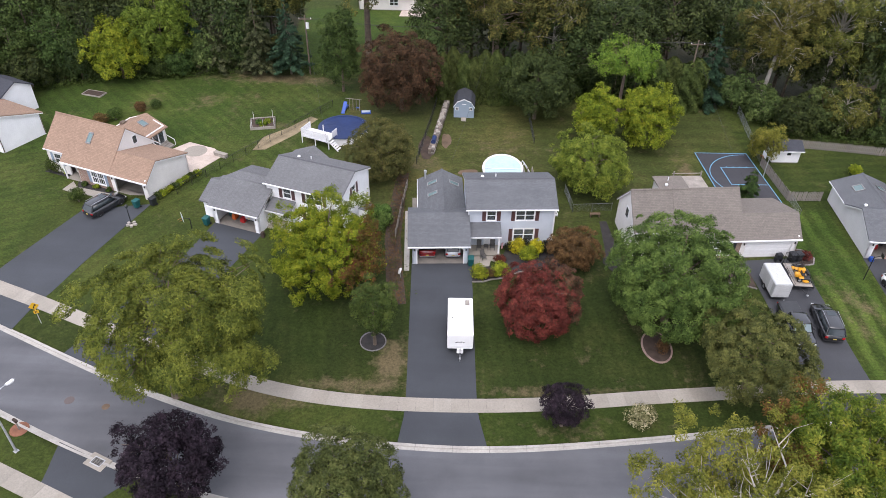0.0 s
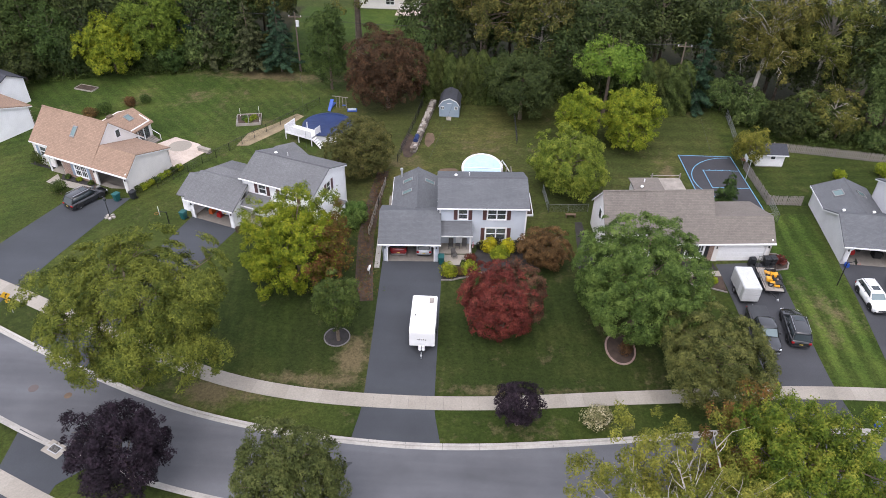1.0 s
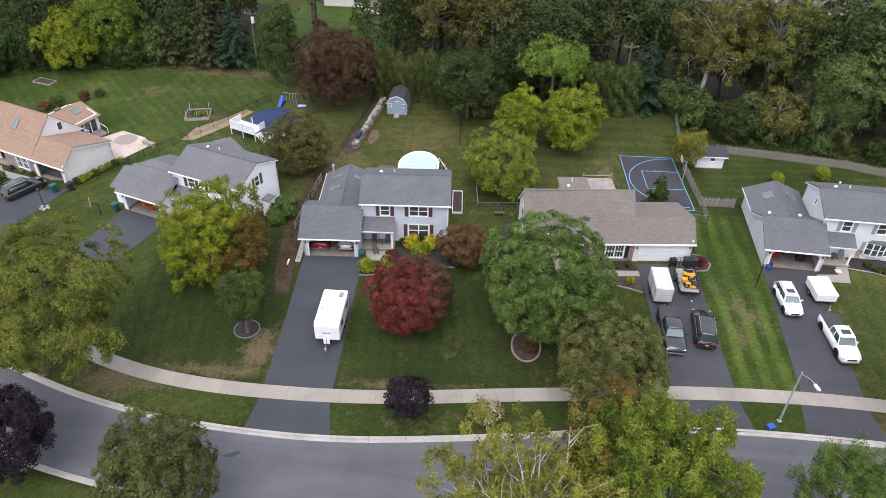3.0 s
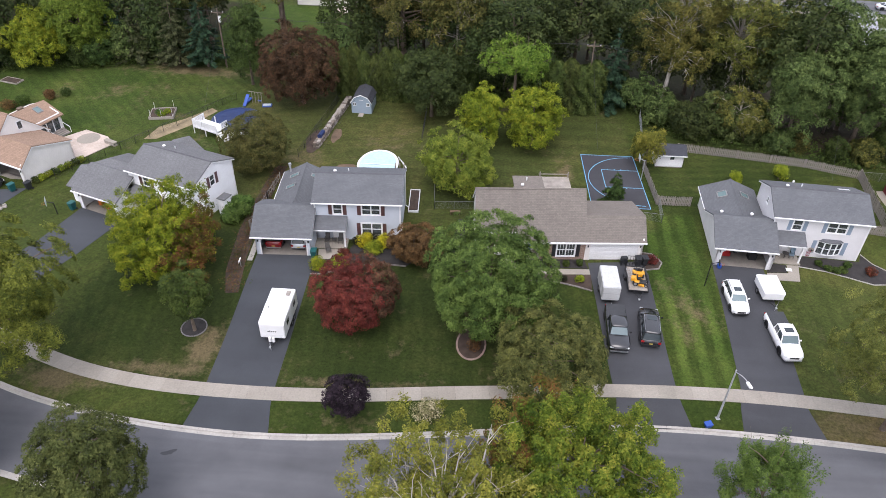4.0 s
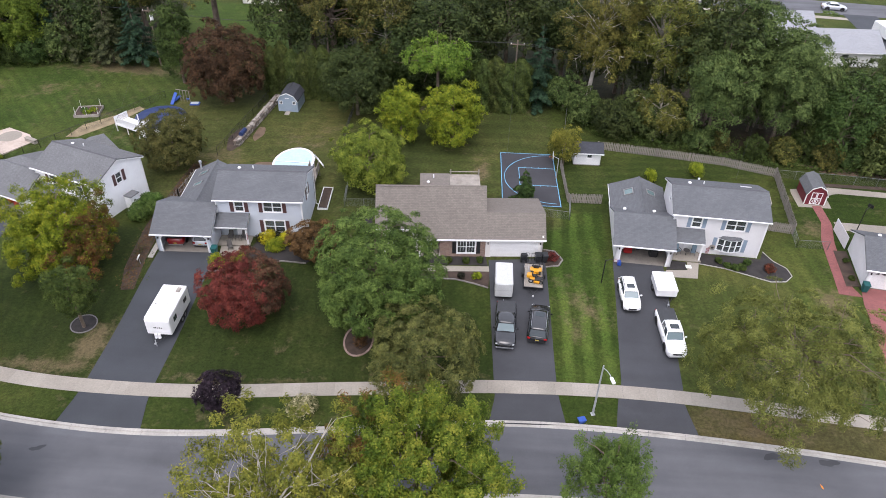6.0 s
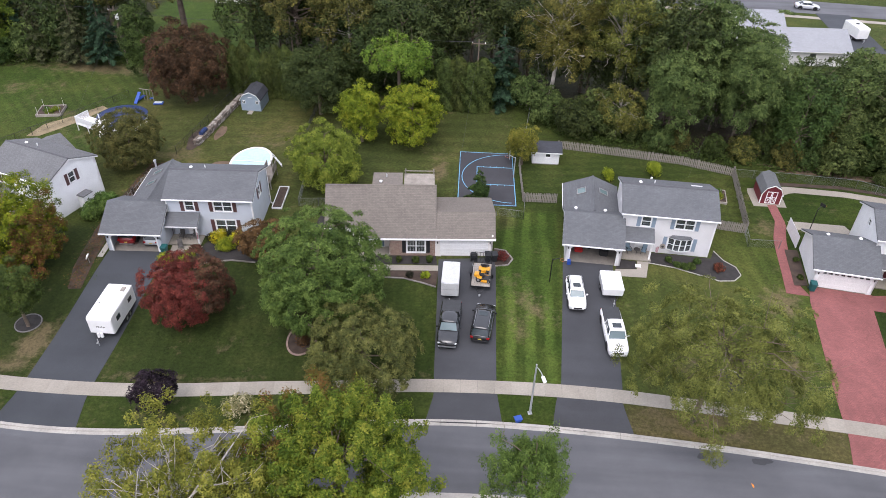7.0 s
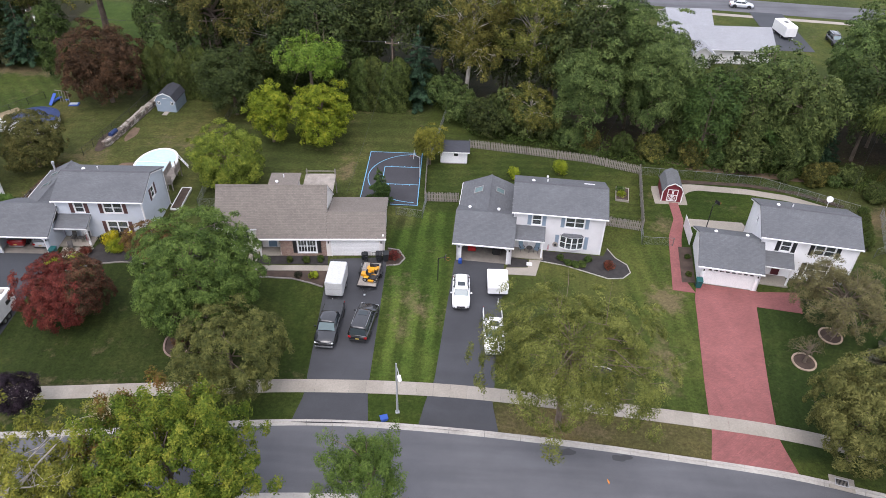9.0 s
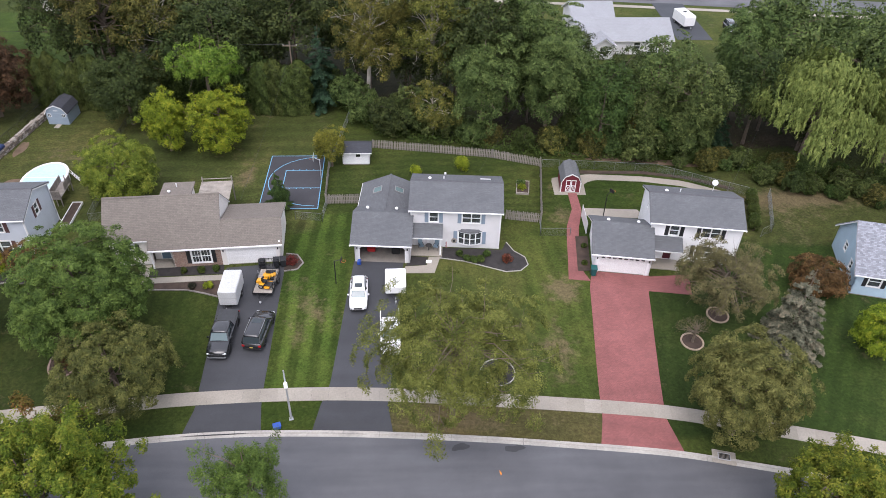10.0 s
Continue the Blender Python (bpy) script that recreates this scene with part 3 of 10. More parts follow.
def window(parent, p0, p1, s0, s1, z0, z1, sashes=1, shutter=None, trim="white", rail=True, casing=0.09, grid=0):
    """A framed window in a wall's opening, with its panes and shutters."""
    w = wall_frame(p0, p1)
    e, f = casing, 0.05

    def piece(name, b, parent):
        bm = boxes(b)
        bm.transform(w)
        return part(name, bm, M[trim], parent)
    win = piece("window", (s0 - e, s1 + e, -0.03, 0.002, z1, z1 + e * 1.3), parent)
    piece("sill", (s0 - e, s1 + e, -0.05, 0.002, z0 - e, z0), win)
    for b in ((s0 - e, s0, -0.03, 0.002, z0, z1), (s1, s1 + e, -0.03, 0.002, z0, z1)):
        piece("casing", b, win)
    for b in ((s0, s0 + f, 0.0, 0.1, z0, z1), (s1 - f, s1, 0.0, 0.1, z0, z1), (s0 + f, s1 - f, 0.0, 0.1, z0, z0 + f), (s0 + f, s1 - f, 0.0, 0.1, z1 - f, z1)):
        piece("frame", b, win)
    wd = (s1 - s0) / sashes
    for i in range(1, sashes):
        piece("mullion", (s0 + i * wd - 0.06, s0 + i * wd + 0.06, -0.02, 0.1, z0 + f, z1 - f), win)
    zm = (z0 + z1) / 2
    for i in range(sashes):
        a = s0 + i * wd + (f if i == 0 else 0.06)
        b = s0 + (i + 1) * wd - (f if i == sashes - 1 else 0.06)
        if rail:
            piece("meeting_rail", (a, b, 0.01, 0.09, zm - 0.03, zm + 0.03), win)
        for k in range(1, grid + 1):
            x = s0 + i * wd + wd * k / (grid + 1)
            piece("glazing_bar", (x - 0.015, x + 0.015, 0.02, 0.05, z0 + f, z1 - f), win)
    for i in range(sashes):
        g = boxes((s0 + i * wd + 0.01, s0 + (i + 1) * wd - 0.01, 0.055, 0.065, z0 + 0.01, z1 - 0.01))
        g.transform(w)
        part("pane", g, M["glass"], win, "dark reflecting window glass").visible_shadow = False
    for i in range(sashes):
        b = boxes((s0 + i * wd + 0.02, s0 + (i + 1) * wd - 0.02, 0.085, 0.095, z0 + 0.4 * (z1 - z0) if rail else z1 - 0.35, z1 - 0.02))
        b.transform(w)
        part("blind", b, M["blind"], win, "pale window blind drawn more than half down")
    if shutter:
        for a in (s0 - e - 0.42, s1 + e + 0.02):
            b = boxes((a, a + 0.4, -0.035, -0.004, z0 - 0.05, z1 + 0.05))
            for k in range(int((z1 - z0) / 0.14)):
                box(b, a + 0.05, a + 0.35, -0.05, -0.034, z0 + 0.02 + k * 0.14, z0 + 0.11 + k * 0.14)
            b.transform(w)
            part("shutter", b, M[shutter], win)
    return win


def plane(bm, pts, th=0.13):
    prism(bm, [(x, y, z - th) for x, y, z in pts], (0, 0, th))


def roof_part(name, parent, faces, material, label=""):
    first = None
    for f in faces:
        bm = bmesh.new()
        plane(bm, f)
        if first is None:
            first = part(name, bm, material, parent, label)
        else:
            part("slope", bm, material, first)
    return first


def fascia(parent, runs, w=0.13, d=0.05):
    """White boards under the roof's edges."""
    for a, b in runs:
        bm = bmesh.new()
        a, b = Vector(a), Vector(b)
        t = (b - a).normalized()
        n = Vector((t.y, -t.x, 0)).normalized() * d
        lo = Vector((0, 0, -w))
        if abs(a.z - b.z) > 0.1:
            # boards under a sloping edge tuck in below the shingles
            a, b, n = a + Vector((0, 0, -0.131)), b + Vector((0, 0, -0.131)), -n
        hexa(bm, [a + lo, b + lo, b + n + lo, a + n + lo, a, b, b + n, a + n])
        part("fascia", bm, M["white"], parent)


def vent_pipe(parent, x, y, z, kind="pipe"):
    if kind == "pipe":
        part("vent_pipe", rods(((x, y, z - 0.3), (x, y, z + 0.4), 0.06)), M["white"], parent)
    else:
        bm = rods(((x, y, z - 0.3), (x, y, z + 0.12), 0.12, 0.12, 12), ((x, y, z + 0.12), (x, y, z + 0.22), 0.2, 0.14, 12))
        part("roof_vent", bm, M["white"], parent, "white mushroom roof vent")


def skylight(parent, pts):
    """A framed skylight from its four corners on the slope."""
    c = sum((Vector(p) for p in pts), Vector()) / 4
    bm, g = bmesh.new(), bmesh.new()
    inner = [c + (Vector(p) - c) * 0.82 for p in pts]
    up = Vector((0, 0, 0.12))
    for i in range(4):
        j = (i + 1) % 4
        a, b, ai, bi = Vector(pts[i]), Vector(pts[j]), inner[i], inner[j]
        hexa(bm, [a, b, bi, ai, a + up, b + up, bi + up, ai + up])
    prism(g, [p + Vector((0, 0, 0.05)) for p in inner], (0, 0, 0.02))
    s = part("skylight", bm, M["sky_frame"], parent)
    part("pane", g, M["sky_glass"], s, "pale skylight pane")


M["sky_glass"] = paint("skylight_glass", (0.13, 0.19, 0.19), 0.12)
M["sky_frame"] = paint("skylight_frame_metal", (0.20, 0.20, 0.20), 0.5)


def garage_door(parent, p0, p1, s0, s1, z1, lites=True):
    w = wall_frame(p0, p1)
    bm = bmesh.new()
    n = 4
    for k in range(n):
        box(bm, s0, s1, 0.06, 0.11, k * z1 / n + 0.008, (k + 1) * z1 / n - 0.008)
        for c in range(8):
            a = s0 + 0.08 + c * (s1 - s0 - 0.08) / 8
            if k < n - 1 or not lites:
                box(bm, a, a + (s1 - s0) / 8 - 0.12, 0.054, 0.061, k * z1 / n + 0.1, (k + 1) * z1 / n - 0.1)
    bm.transform(w)
    d = part("garage_door", bm, M["white"], parent, "closed white panelled garage door")
    if lites:
        for c in range(8):
            a = s0 + 0.14 + c * (s1 - s0 - 0.08) / 8
            g = boxes((a, a + (s1 - s0) / 8 - 0.24, 0.048, 0.06, z1 * 0.82, z1 * 0.93))
            g.transform(w)
            part("pane", g, M["glass"], d)
    return d


def colonial(anchor, yaw, label, siding_m, roof, shutter, MX=5.85, MW=9.15, open_garage=True, bay=False, wing=True, door="white", wx0=0.0, WE=11.8):
    """A two-storey house with a garage in front, a porch, and a low wing behind the garage."""
    ax, ay = anchor
    h = thing("house", pose(ax, ay, gz(ax + 4, ay + 4), 0, 0, yaw), label, "house", "houses along the street")
    SD, R, RX, W = M[siding_m], M[roof], M[roof + "_x"], M["white"]
    GW, GD, GE, GR, MY, MD, ME, MR, WR = 5.9, 6.65, 2.62, 4.25, 3.1, 6.9, 5.05, 6.45, 3.8
    mx1 = MX + MW
    part("foundation", boxes((0.02, GW - 0.02, 0.02, WE - 0.4 if wing else GD - 0.1, -0.6, 0.05), (MX + 0.02, mx1 - 0.02, MY + 0.02, MY + MD - 0.02, -0.6, 0.16)), M["garage_floor"], h)
    # garage
    o0, o1, oz = 0.55, 5.35, 2.22
    wall("wall", h, (0, 0), (GW, 0), 0.0, GE, [(o0, o1, -0.01, oz)], SD)
    wall("wall", h, (GW, 0), (GW, MY), 0.0, GE, [], SD)
    wall("wall", h, (0, GD), (0, 0), 0.0, GE, [], SD)
    if wing:
        wall("wall", h, (wx0, WE - 0.3), (wx0, GD - 0.2), 0.0, GE, [], SD)
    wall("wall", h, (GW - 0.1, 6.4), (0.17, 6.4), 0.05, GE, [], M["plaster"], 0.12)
    gb = bmesh.new()
    prism(gb, [(0, 0, GE), (0, GD, GE), (0, GD / 2, GR - 0.05)], (0.15, 0, 0))
    part("gable", gb, SD, h)
    ov = 0.3
    k = (GR - GE) / (GD / 2)
    ze = GE - ov * k
    roof_part("roof", h, [[(-0.45, -ov, ze), (GW + 0.2, -ov, ze), (GW + 0.2, GD / 2, GR), (-0.45, GD / 2, GR)],
                          [(-0.45, GD / 2, GR), (GW + 0.2, GD / 2, GR), (GW + 0.2, GD + ov, ze), (-0.45, GD + ov, ze)]], R, "asphalt shingle garage roof")
    fascia(h, [((-0.45, -ov, ze), (GW + 0.2, -ov, ze)), ((-0.45, GD / 2, GR), (-0.45, -ov, ze)), ((-0.45, GD + ov, ze), (-0.45, GD / 2, GR)), ((GW + 0.2, -ov, ze), (GW + 0.2, MY, GE + (MY) * k))])
    bm = boxes((o0 - 0.12, o0, -0.03, 0.165, 0.0, oz + 0.12), (o1, o1 + 0.12, -0.03, 0.165, 0.0, oz + 0.12), (o0, o1, -0.03, 0.165, oz, oz + 0.12))
    for s, x in ((1, o0), (-1, o1)):
        prism(bm, [(x, -0.02, oz), (x + s * 0.42, -0.02, oz), (x, -0.02, oz - 0.42)], (0, 0.18, 0))
    part("door_frame", bm, W, h)
    if not open_garage:
        garage_door(h, (0, 0), (GW, 0), o0, o1, oz)
    else:
        part("garage_door", boxes((o0, o1, 0.25, 2.9, oz + 0.2, oz + 0.25)), W, h, "garage door rolled up under the ceiling")
    for x in (0.28, 5.62):
        b = boxes((x - 0.06, x + 0.06, -0.12, -0.002, 1.75, 1.98))
        part("wall_lamp", soft(b, 0.02, 1), M["black_metal"], h)
    # wing
    if wing:
        wx = GW - 0.05
        rx = (wx0 + wx) / 2
        kk = (WR - GE) / (rx - wx0)
        xl = wx0 - 0.42
        zl = GE - 0.42 * kk
        kg = (GR - GE) / (GD / 2)
        yv = GD / 2 + (GR - WR) / kg - 0.1
        yl = GD / 2 + (GR - zl) / kg - 0.1
        wall("wall", h, (wx, WE - 0.3), (wx0, WE - 0.3), 0.0, GE, [(1.5, 3.5, 0.1, 2.1)], SD, 0.16, ((wx - wx0) / 2, WR - 0.05))
        window(h, (wx, WE - 0.3), (wx0, WE - 0.3), 1.5, 3.5, 0.1, 2.1, 2, rail=False)
        roof_part("roof", h, [[(xl, yl, zl), (rx, yv, WR), (rx, WE, WR), (xl, WE, zl)],
                              [(rx, yv, WR), (wx + 0.05, yl - 0.5, GE - 0.05 * kk), (wx + 0.05, WE, GE - 0.05 * kk), (rx, WE, WR)]], RX, "asphalt shingle wing roof")
        fascia(h, [((xl, WE, zl), (xl, yl, zl)), ((rx, WE, WR), (xl, WE, zl))])
        rb = bmesh.new()
        hexa(rb, [(rx - 0.15, yv + 0.4, WR - 0.03), (rx + 0.15, yv + 0.4, WR - 0.03), (rx + 0.15, WE, WR - 0.03), (rx - 0.15, WE, WR - 0.03), (rx - 0.04, yv + 0.4, WR + 0.06), (rx + 0.04, yv + 0.4, WR + 0.06), (rx + 0.04, WE, WR + 0.06), (rx - 0.04, WE, WR + 0.06)])
        part("ridge_cap", rb, RX, h, "dark raised ridge vent")

        def on(x, y):
            return x, y, WR - abs(x - rx) * kk

        def sky(x0, x1, y0, y1):
            skylight(h, [on(x0, y0), on(x1, y0), on(x1, y1), on(x0, y1)])
        if shutter == "shutter_red":
            sky(1.75, 2.85, 10.45, 11.15)
            sky(1.75, 2.85, 8.1, 8.8)
            sky(4.3, 5.4, 10.45, 11.15)
            part("flue", rods(((1.55, 12.3, 2.6), (1.55, 12.3, 3.75), 0.11, 0.11, 10), ((1.55, 12.3, 3.75), (1.55, 12.3, 4.0), 0.17, 0.17, 10)), M["metal"], h, "tall galvanised flue pipe")
        else:
            sky(1.1, 2.1, 8.5, 9.7)
            sky(3.6, 4.6, 8.6, 9.6)
    # main block: front, right, back, left walls
    x0 = 0.5
    wf0, wf1 = (MX, MY), (mx1, MY)
    wins = [(2.0, 2.95, 3.35, 4.62, 1), (MW - 4.15, MW - 2.2, 3.35, 4.62, 2)]
    low = (MW - 4.25, MW - 2.1, 0.7, 2.2)
    dr = (1.9, 2.75, 0.16, 2.2)
    holes = [w[:4] for w in wins] + [dr] + ([low] if not bay else [(MW - 4.5, MW - 2.0, 0.7, 2.15)])
    wall("wall", h, wf0, wf1, 0.0, ME, holes, SD)
    for w in wins:
        window(h, wf0, wf1, *w[:4], w[4], shutter)
    if not bay:
        window(h, wf0, wf1, *low, 2, shutter, casing=0.12)
    else:
        bow_window(h, wf0, wf1, MW - 4.5, MW - 2.0, 0.7, 2.15, shutter)
    r0, r1 = (mx1, MY), (mx1, MY + MD)
    wall("wall", h, r0, r1, 0.0, ME, [(2.9, 3.7, 3.4, 4.7)], SD, 0.16, (MD / 2, MR - 0.05))
    window(h, r0, r1, 2.9, 3.7, 3.4, 4.7, 1, shutter)
    wall("wall", h, r1, (MX, MY + MD), 0.0, ME, [], SD)
    l0, l1 = (MX, MY + MD), (MX, MY)
    wall("wall", h, l0, l1, 0.0, ME, [(3.0, 3.7, 4.2, 4.9)], SD, 0.16, (MD / 2, MR - 0.05))
    window(h, l0, l1, 3.0, 3.7, 4.2, 4.9, 1)
    # floor, ceiling and upright dark backing behind the windows, coloured as room shade
    part("floor", boxes((MX + 0.17, mx1 - 0.17, MY + 0.17, MY + MD - 0.17, 2.55, 2.75), (MX + 0.17, mx1 - 0.17, MY + 1.6, MY + 1.7, 0.17, 2.54), (MX + 0.17, mx1 - 0.17, MY + 1.6, MY + 1.7, 2.76, 4.98), (MX + 0.17, mx1 - 0.17, MY + 0.17, MY + MD - 0.17, 4.99, 5.05)), M["dark_in"], h)
    k = (MR - ME) / (MD / 2)
    ze, yb, ym = ME - ov * k, MY + MD, MY + MD / 2
    roof_part("roof", h, [[(MX - 0.25, MY - ov, ze), (mx1 + 0.25, MY - ov, ze), (mx1 + 0.25, ym, MR), (MX - 0.25, ym, MR)],
                          [(MX - 0.25, ym, MR), (mx1 + 0.25, ym, MR), (mx1 + 0.25, yb + ov, ze), (MX - 0.25, yb + ov, ze)]], R, "asphalt shingle main roof")
    fascia(h, [((MX - 0.25, MY - ov, ze), (mx1 + 0.25, MY - ov, ze)), ((mx1 + 0.25, MY - ov, ze), (mx1 + 0.25, ym, MR)), ((mx1 + 0.25, ym, MR), (mx1 + 0.25, yb + ov, ze)),
               ((MX - 0.25, ym, MR), (MX - 0.25, MY - ov, ze)), ((MX - 0.25, yb + ov, ze), (MX - 0.25, ym, MR))])
    b = bmesh.new()
    for z in (ze - 0.12,):
        box(b, MX - 0.25, mx1 + 0.25, MY - ov - 0.13, MY - ov - 0.052, z + 0.02, z + 0.1)
    part("gutter", b, M["gutter"], h)
    part("gutter", boxes((-0.45, GW + 0.2, -ov - 0.13, -ov - 0.052, GE - 0.25, GE - 0.15)), M["gutter"], h)
    for bx in ((mx1 - 0.02, mx1 + 0.03, MY - 0.03, MY + 0.12, 0.0, ze), (mx1 - 0.12, mx1 - 0.022, MY - 0.03, MY - 0.002, 0.0, ze), (MX - 0.03, MX + 0.1, MY - 0.03, MY - 0.002, GE + 0.4, ze)):
        part("corner_board", boxes(bx), W, h)
    part("downpipe", rods(((mx1 + 0.1, yb - 0.1, ze - 0.1), (mx1 + 0.1, yb - 0.1, 0.1), 0.05), ((mx1 + 0.1, yb - 0.1, 0.1), (mx1 + 0.6, yb - 0.5, 0.05), 0.05)), M["gutter"], h)
    rb = bmesh.new()
    hexa(rb, [(MX - 0.25, ym - 0.14, MR - 0.03), (mx1 + 0.25, ym - 0.14, MR - 0.03), (mx1 + 0.25, ym + 0.14, MR - 0.03), (MX - 0.25, ym + 0.14, MR - 0.03), (MX - 0.25, ym - 0.03, MR + 0.05), (mx1 + 0.25, ym - 0.03, MR + 0.05), (mx1 + 0.25, ym + 0.03, MR + 0.05), (MX - 0.25, ym + 0.03, MR + 0.05)])
    part("ridge_cap", rb, M["ridge_dark"], h)
    vent_pipe(h, MX + MW * 0.35, ym + 1.2, MR - 0.55)
    vent_pipe(h, MX + MW * 0.19, ym + 1.0, MR - 0.45, "cap")
    # porch
    px1 = MX + 3.5
    kp = 0.42
    roof_part("porch_roof", h, [[(GW + 0.05, 1.35, 2.42), (px1, 1.35, 2.42), (px1, MY, 2.42 + (MY - 1.35) * kp), (GW + 0.05, MY, 2.42 + (MY - 1.35) * kp)]], R, "low shingle porch roof")
    fascia(h, [((GW + 0.05, 1.35, 2.42), (px1, 1.35, 2.42)), ((px1, 1.35, 2.42), (px1, MY, 2.42 + (MY - 1.35) * kp))])
    part("porch_post", soft(boxes((px1 - 0.3, px1 - 0.12, 1.5, 1.68, 0.1, 2.32)), 0.02, 1), W, h)
    part("porch_floor", boxes((GW + 0.01, px1, 1.3, MY - 0.01, -0.3, 0.12)), M["concrete"], h)
    # front door
    w = wall_frame(wf0, wf1)
    d = boxes((dr[0], dr[1], 0.05, 0.1, dr[2], dr[3]))
    d.transform(w)
    dd = part("front_door", d, M[door], h)
    if door == "white":
        g = boxes((dr[0] + 0.14, dr[1] - 0.14, 0.03, 0.049, dr[2] + 0.9, dr[3] - 0.15))
        g.transform(w)
        part("pane", g, M["glass"], dd)
    c = boxes((dr[0] - 0.1, dr[0], -0.03, 0.06, dr[2], dr[3] + 0.1), (dr[1], dr[1] + 0.1, -0.03, 0.06, dr[2], dr[3] + 0.1), (dr[0], dr[1], -0.03, 0.06, dr[3], dr[3] + 0.1))
    c.transform(w)
    part("door_frame", c, W, h)
    return h


def bow_window(h, p0, p1, s0, s1, z0, z1, shutter):
    """A bow window of four sashes under a small curved roof."""
    w = wall_frame(p0, p1)
    bm, rf = bmesh.new(), bmesh.new()
    n = 4
    pts = []
    for i in range(n + 1):
        u = i / n
        pts.append((s0 + (s1 - s0) * u, -0.5 * math.sin(math.pi * (0.08 + 0.84 * u)) + 0.1))
    out = [(x, y) for x, y in pts]
    prism(bm, [(s0, 0.0, z0 - 0.12)] + [(x, y, z0 - 0.12) for x, y in out] + [(s1, 0.0, z0 - 0.12)], (0, 0, 0.12))
    prism(bm, [(s0, 0.0, z1)] + [(x, y, z1) for x, y in out] + [(s1, 0.0, z1)], (0, 0, 0.1))
    for x, y in out:
        box(bm, x - 0.06, x + 0.06, y, y + 0.1, z0, z1)
    for (xa, ya), (xb, yb) in zip(out, out[1:]):
        zm = (z0 + z1) / 2
        hexa(bm, [(xa, ya + 0.02, zm - 0.03), (xb, yb + 0.02, zm - 0.03), (xb, yb + 0.07, zm - 0.03), (xa, ya + 0.07, zm - 0.03), (xa, ya + 0.02, zm + 0.03), (xb, yb + 0.02, zm + 0.03), (xb, yb + 0.07, zm + 0.03), (xa, ya + 0.07, zm + 0.03)])
    bm.transform(w)
    win = part("window", bm, M["white"], h, "white four-sash bow window")
    for (xa, ya), (xb, yb) in zip(out, out[1:]):
        g = bmesh.new()
        hexa(g, [(xa, ya + 0.04, z0), (xb, yb + 0.04, z0), (xb, yb + 0.05, z0), (xa, ya + 0.05, z0), (xa, ya + 0.04, z1), (xb, yb + 0.04, z1), (xb, yb + 0.05, z1), (xa, ya + 0.05, z1)])
        g.transform(w)
        part("pane", g, M["glass"], win).visible_shadow = False
    prism(rf, [(s0 - 0.05, 0.0, z1 + 0.1)] + [(x, y - 0.06, z1 + 0.1) for x, y in out] + [(s1 + 0.05, 0.0, z1 + 0.1)], (0, 0, 0.05))
    top = [(s0 + 0.3, -0.01, z1 + 0.38), (s1 - 0.3, -0.01, z1 + 0.38)]
    low = [(x, y - 0.06, z1 + 0.15) for x, y in out]
    tv = [rf.verts.new(p) for p in top]
    lv = [rf.verts.new(p) for p in low]
    rf.faces.new((lv[0], lv[1], tv[0]))
    rf.faces.new((lv[1], lv[2], tv[0]))
    rf.faces.new((lv[2], tv[1], tv[0]))
    rf.faces.new((lv[2], lv[3], tv[1]))
    rf.faces.new((lv[3], lv[4], tv[1]))
    rf.transform(w)
    part("window_roof", rf, M["roof_grey"], win)
    if shutter:
        for a in (s0 - 0.55, s1 + 0.1):
            b = boxes((a, a + 0.4, -0.035, -0.004, z0 - 0.1, z1 + 0.1))
            for k in range(9):
                box(b, a + 0.05, a + 0.35, -0.05, -0.034, z0 + k * 0.15, z0 + 0.1 + k * 0.15)
            b.transform(w)
            part("shutter", b, M[shutter], win)


M["ridge_dark"] = surface("ridge_shingle", (0.085, 0.086, 0.095), 0.9, 2, 10, 0.2, 0.2)

HOUSE1 = colonial((-6.5, 57.65), 3.4, "blue-grey sided two-storey house with maroon shutters and open garage", "side_blue", "roof_grey", "shutter_red", 5.95, 9.25, True, False, True, "white", 1.05, 12.95)
HOUSE3 = colonial((42.3, 60.9), -3.2, "warm grey two-storey house with blue-grey shutters and bow window", "side_grey", "roof_grey", "shutter_blue", 5.8, 9.7, True, True)
HOUSE4 = colonial((67.68, 59.28), -8.2, "white two-storey house with black shutters and closed garage", "side_white", "roof_grey", "shutter_black", 5.72, 9.42, False, False, False, "door_red")
HOUSE0 = colonial((-29.15, 64.09), -19.1, "white two-storey house with brown shutters and a cluttered open garage", "side_white", "roof_lgrey", "shutter_red", 5.45, 9.0, True, False, False)


